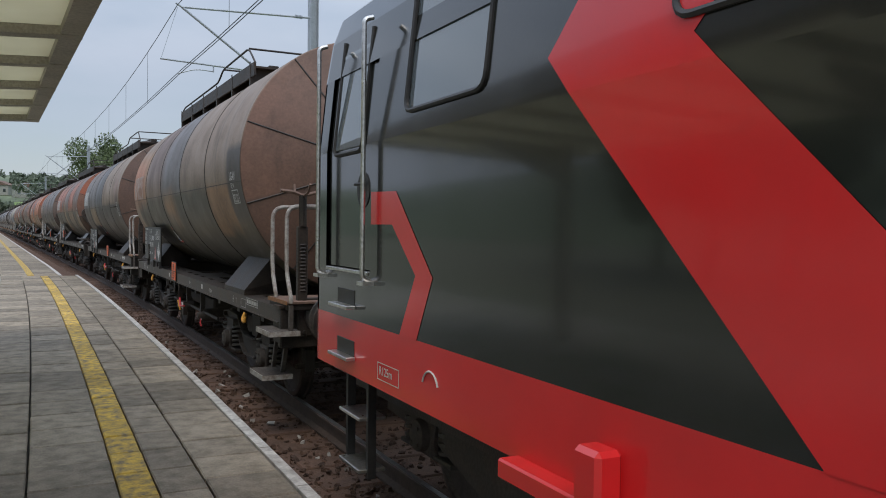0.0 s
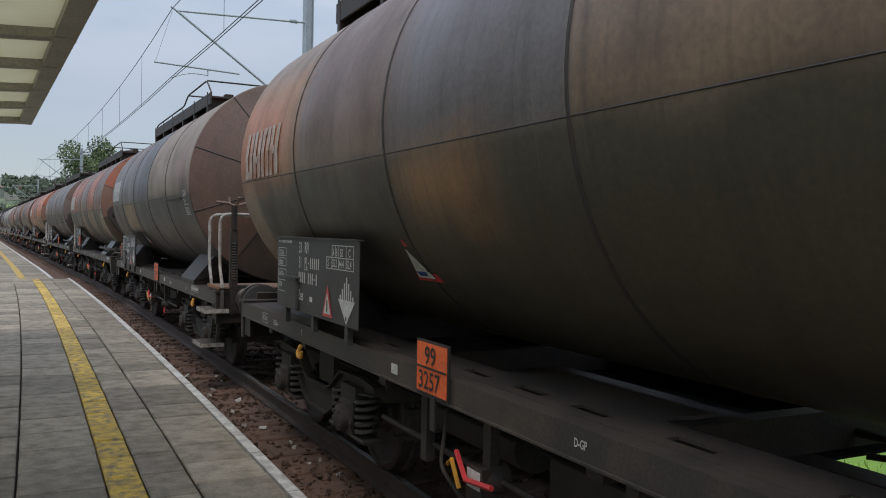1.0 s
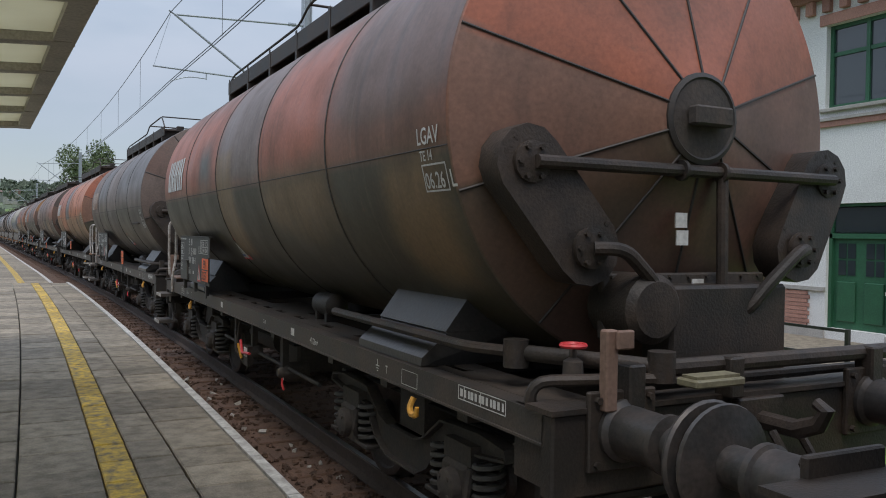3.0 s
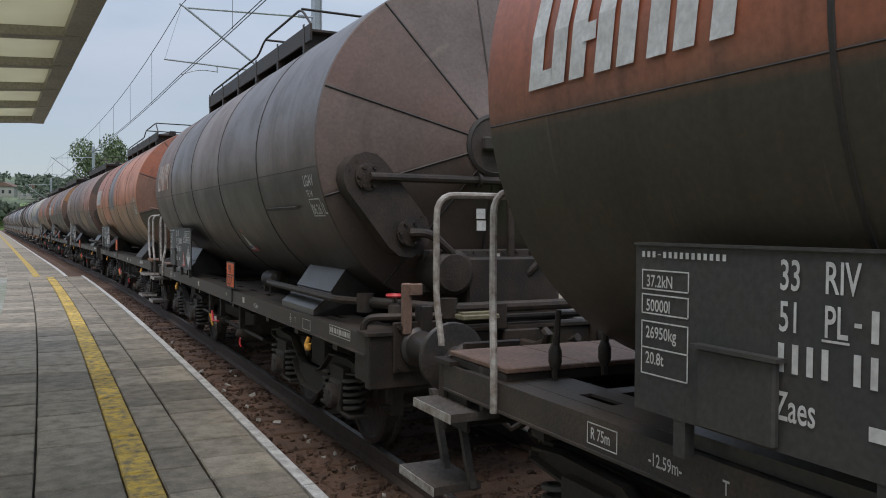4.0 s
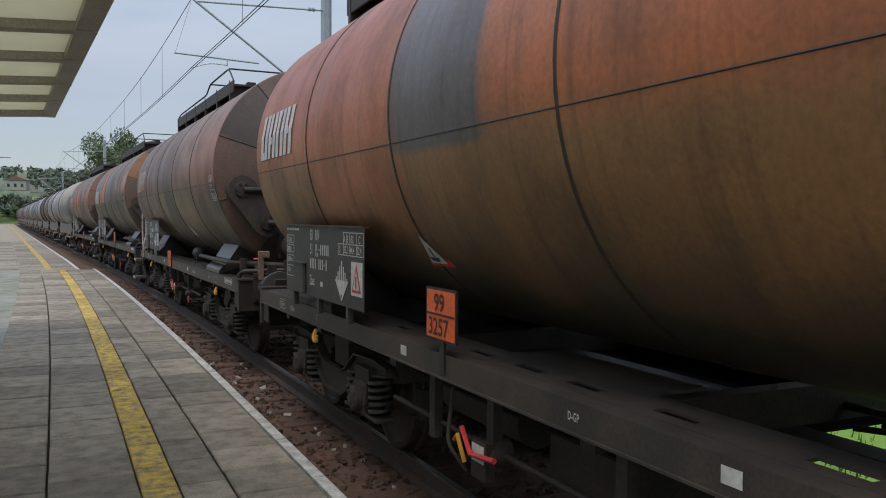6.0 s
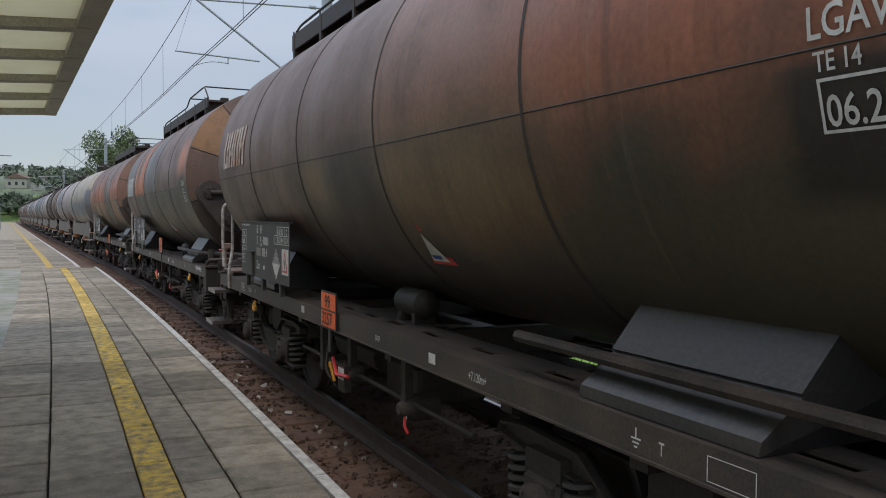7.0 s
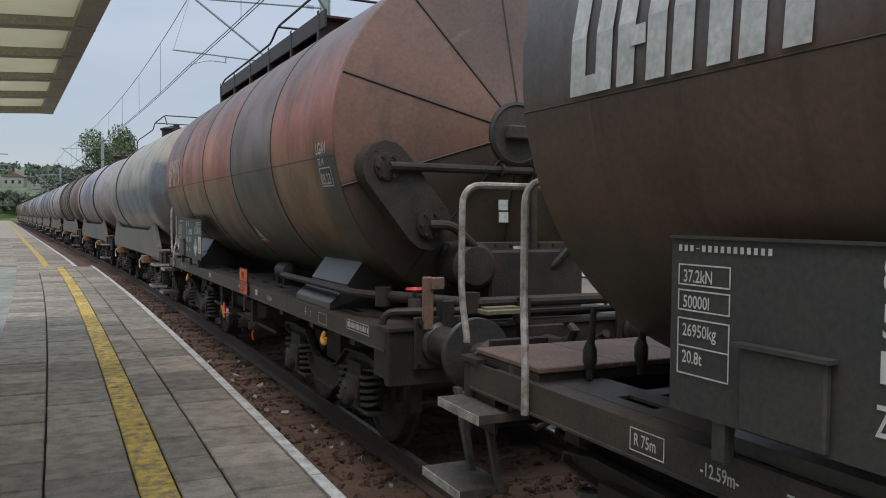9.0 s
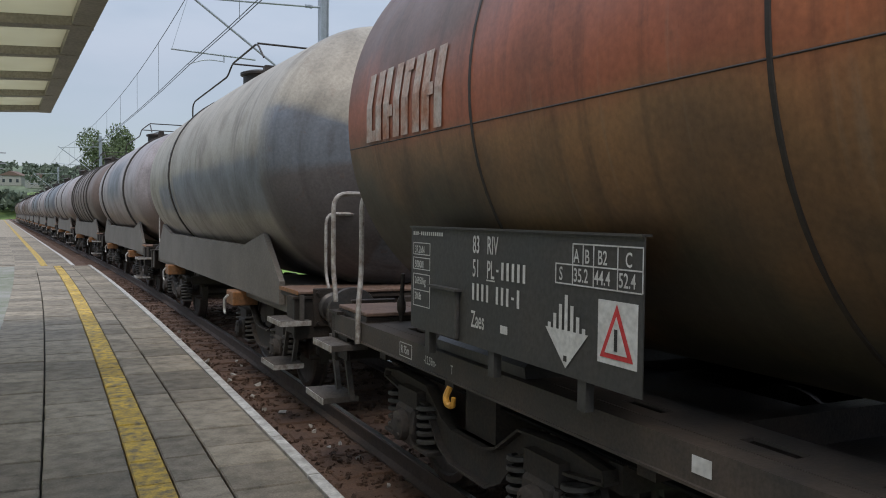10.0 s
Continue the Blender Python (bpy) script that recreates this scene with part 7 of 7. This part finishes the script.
def build_hills():
    def ridge(name, label, x0, x1, y, hs, depth, mat):
        s = Shape()
        nx, ny = 60, 10
        v = []
        for j in range(ny + 1):
            for i in range(nx + 1):
                u = i / nx
                h = np.interp(u, np.linspace(0, 1, len(hs)), hs)
                k = j / ny
                z = h * math.sin(min(1.0, k * 1.3) * math.pi / 2) + 1.6 * noise.noise(Vector((u * 14, k * 5, y * 0.01))) * (h / 16)
                v.append((x0 + (x1 - x0) * u, y + depth * k, -0.6 + max(0, z)))
        s.add(v, [(j * (nx + 1) + i, j * (nx + 1) + i + 1, (j + 1) * (nx + 1) + i + 1, (j + 1) * (nx + 1) + i) for j in range(ny) for i in range(nx)])
        return thing(name, label, "hill", data=s.mesh(name, mat, smooth=60), kind="structure")
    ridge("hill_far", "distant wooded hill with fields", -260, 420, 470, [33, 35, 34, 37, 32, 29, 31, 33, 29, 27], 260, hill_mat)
    ridge("hill_near", "green grassy slope below the houses", -160, 120, 300, [10, 11, 12, 11, 12, 10, 9, 8], 160, grass_far_mat)
    left = Shape()
    nx = 40
    v = []
    for j in range(6):
        for i in range(nx + 1):
            v.append((-70 - 22 * j, -260 + 560 * i / nx, -0.6 + 24 * math.sin(j / 5 * math.pi / 2) + 2.5 * noise.noise(Vector((i * 0.4, j * 0.7, 3)))))
    left.add(v, [(j * (nx + 1) + i, j * (nx + 1) + i + 1, (j + 1) * (nx + 1) + i + 1, (j + 1) * (nx + 1) + i) for j in range(5) for i in range(nx)])
    thing("hill_side", "dark wooded slope along the far side of the station", "hill", data=left.mesh("hill_side", hill_mat, smooth=60), kind="structure")
    ridge("hill_behind", "dark wooded hill behind the station", -420, 420, -420, [30, 36, 34, 40, 36, 34], -200, hill_mat)
    rng = np.random.default_rng(21)
    cl = Shape()
    for i in range(900):
        u = rng.random()
        x, y = -110 + 190 * u, rng.uniform(330, 560)
        zb = 10 + (y - 330) * 0.085 + rng.uniform(-1, 1)
        if rng.random() < 0.45:
            y = rng.uniform(300, 330)
            zb = 2 + rng.uniform(0, 5)
        r = rng.uniform(1.6, 3.6)
        if -36 < x < -10 and 330 < y < 440 and rng.random() < 0.9:
            continue
        for j in range(26):
            d = Vector(rng.normal(0, 1, 3)).normalized() * r * rng.uniform(0.5, 1)
            p = Vector((x, y, zb)) + Vector((d.x, d.y, abs(d.z) * 1.2))
            m = Matrix.Translation(p) @ Euler(rng.uniform(0, 6.28, 3)).to_matrix().to_4x4()
            k = 1.1
            cl.add([m @ Vector(q) for q in ((-k, -k, 0), (k, -k, 0.1), (0, k, 0))], [(0, 1, 2)])
    thing("distant_woods", "dark green clumps of far trees on the hillside", "woods", data=cl.mesh("distant_woods", far_haze_leaf_mat, smooth=0), kind="stuff")
    def house():
        s = Shape()
        s.box(-5, 5, -4, 4, 0, 5, 0)
        return s.mesh("house_wall", house_mat, smooth=0), Shape().prism_y([(-5.6, 4.9), (0, 7.2), (5.6, 4.9)], -4.4, 4.4).mesh("house_roof", house_roof_mat, smooth=0), Shape().box(-0.6, 0.6, -4.06, -4.0, 1.6, 3.2).mesh("house_window", window_mat, smooth=0)
    hw, hr, hwin = house()
    for x, y, z, a in ((-14, 430, 13.5, 10), (-25, 450, 15, -20), (-6, 455, 14.5, 30), (-40, 420, 12, 5)):
        h = thing("house", "distant pale house with a red tiled roof on the hill", "house", "houses on the hill", at=pose(x, y, z, 0, 0, a))
        part("wall", hw, h)
        part("roof", hr, h)
        for wx in (-3.2, 0, 3.2):
            part("window", hwin, h, at=pose(wx, 0, 0))


house_mat = material("far house plaster", (0.34, 0.33, 0.30), (0.27, 0.26, 0.24), rough=0.9)
house_roof_mat = material("far house roof", (0.170, 0.110, 0.085), (0.13, 0.09, 0.075), rough=0.9)
grass_far_mat = material("far meadow", (0.150, 0.225, 0.060), (0.075, 0.125, 0.040), rough=0.95, scale=0.04, fine=0.5, bump=0.0)
build_hills()


# ---- things on the far platform ----
def build_platform_lamps():
    for i, (s, off) in enumerate(((62.0, -4.9), (84.0, -4.9), (108.0, -4.9))):
        l = thing("street_lamp", "slim grey platform lamp post with flat arms", "street lamp", "lamps on the far platform", at=along(s))
        part("pole", Shape().lathe_z(off, 0, [(PLAT - 0.03, 0.09), (1.2, 0.08), (6.0, 0.05)], 10).mesh("pole", post_mat), l)
        for z in (5.9, 5.2):
            part("arm", Shape().box(off - 0.9, off + 0.9, -0.08, 0.08, z, z + 0.06, c=0.01).mesh("arm", post_mat, smooth=0), l)
    b = thing("information_board", "blue enamel information board on two posts", "sign", at=along(66.0))
    for x in (-5.9, -5.2):
        part("post", Shape().box(x - 0.04, x + 0.04, -0.04, 0.04, PLAT - 0.03, 2.9, c=0.006).mesh("post", post_mat, smooth=0), b)
    part("panel", Shape().box(-5.95, -5.15, -0.07, -0.045, 1.9, 2.8, c=0.006).mesh("panel", blue_mat, smooth=0), b, "blue panel")


build_platform_lamps()


def motions():
    times = [0.5 * i for i in range(21)]
    # the train gains a little speed towards the end
    gain = lambda t: 0.30 * max(0.0, (t - 7.4) / 2.1) ** 0.6

    def place_of(k, t):
        return along(2.495 + LENGTH / 2 + LENGTH * (k - 5) + {1: -0.22, 2: -0.05}.get(k, 0.0) - SPEED * (t - 5.5) - gain(t))
    for w, k in TRAIN:
        walk(w, [(t, place_of(k, t)) for t in times])
    front = 2.495 + LENGTH * -4
    walk(LOCO, [(t, along(front - LOCO_HALF - SPEED * (t - 5.5) - gain(t))) for t in times])
    turns = [i / 15 for i in range(151)]
    for ws, ya in WHEELS:
        walk(ws, [(t, pose(0, ya, 0.46, math.degrees((SPEED * t + gain(t)) / 0.46), 0, 0)) for t in turns])


motions()
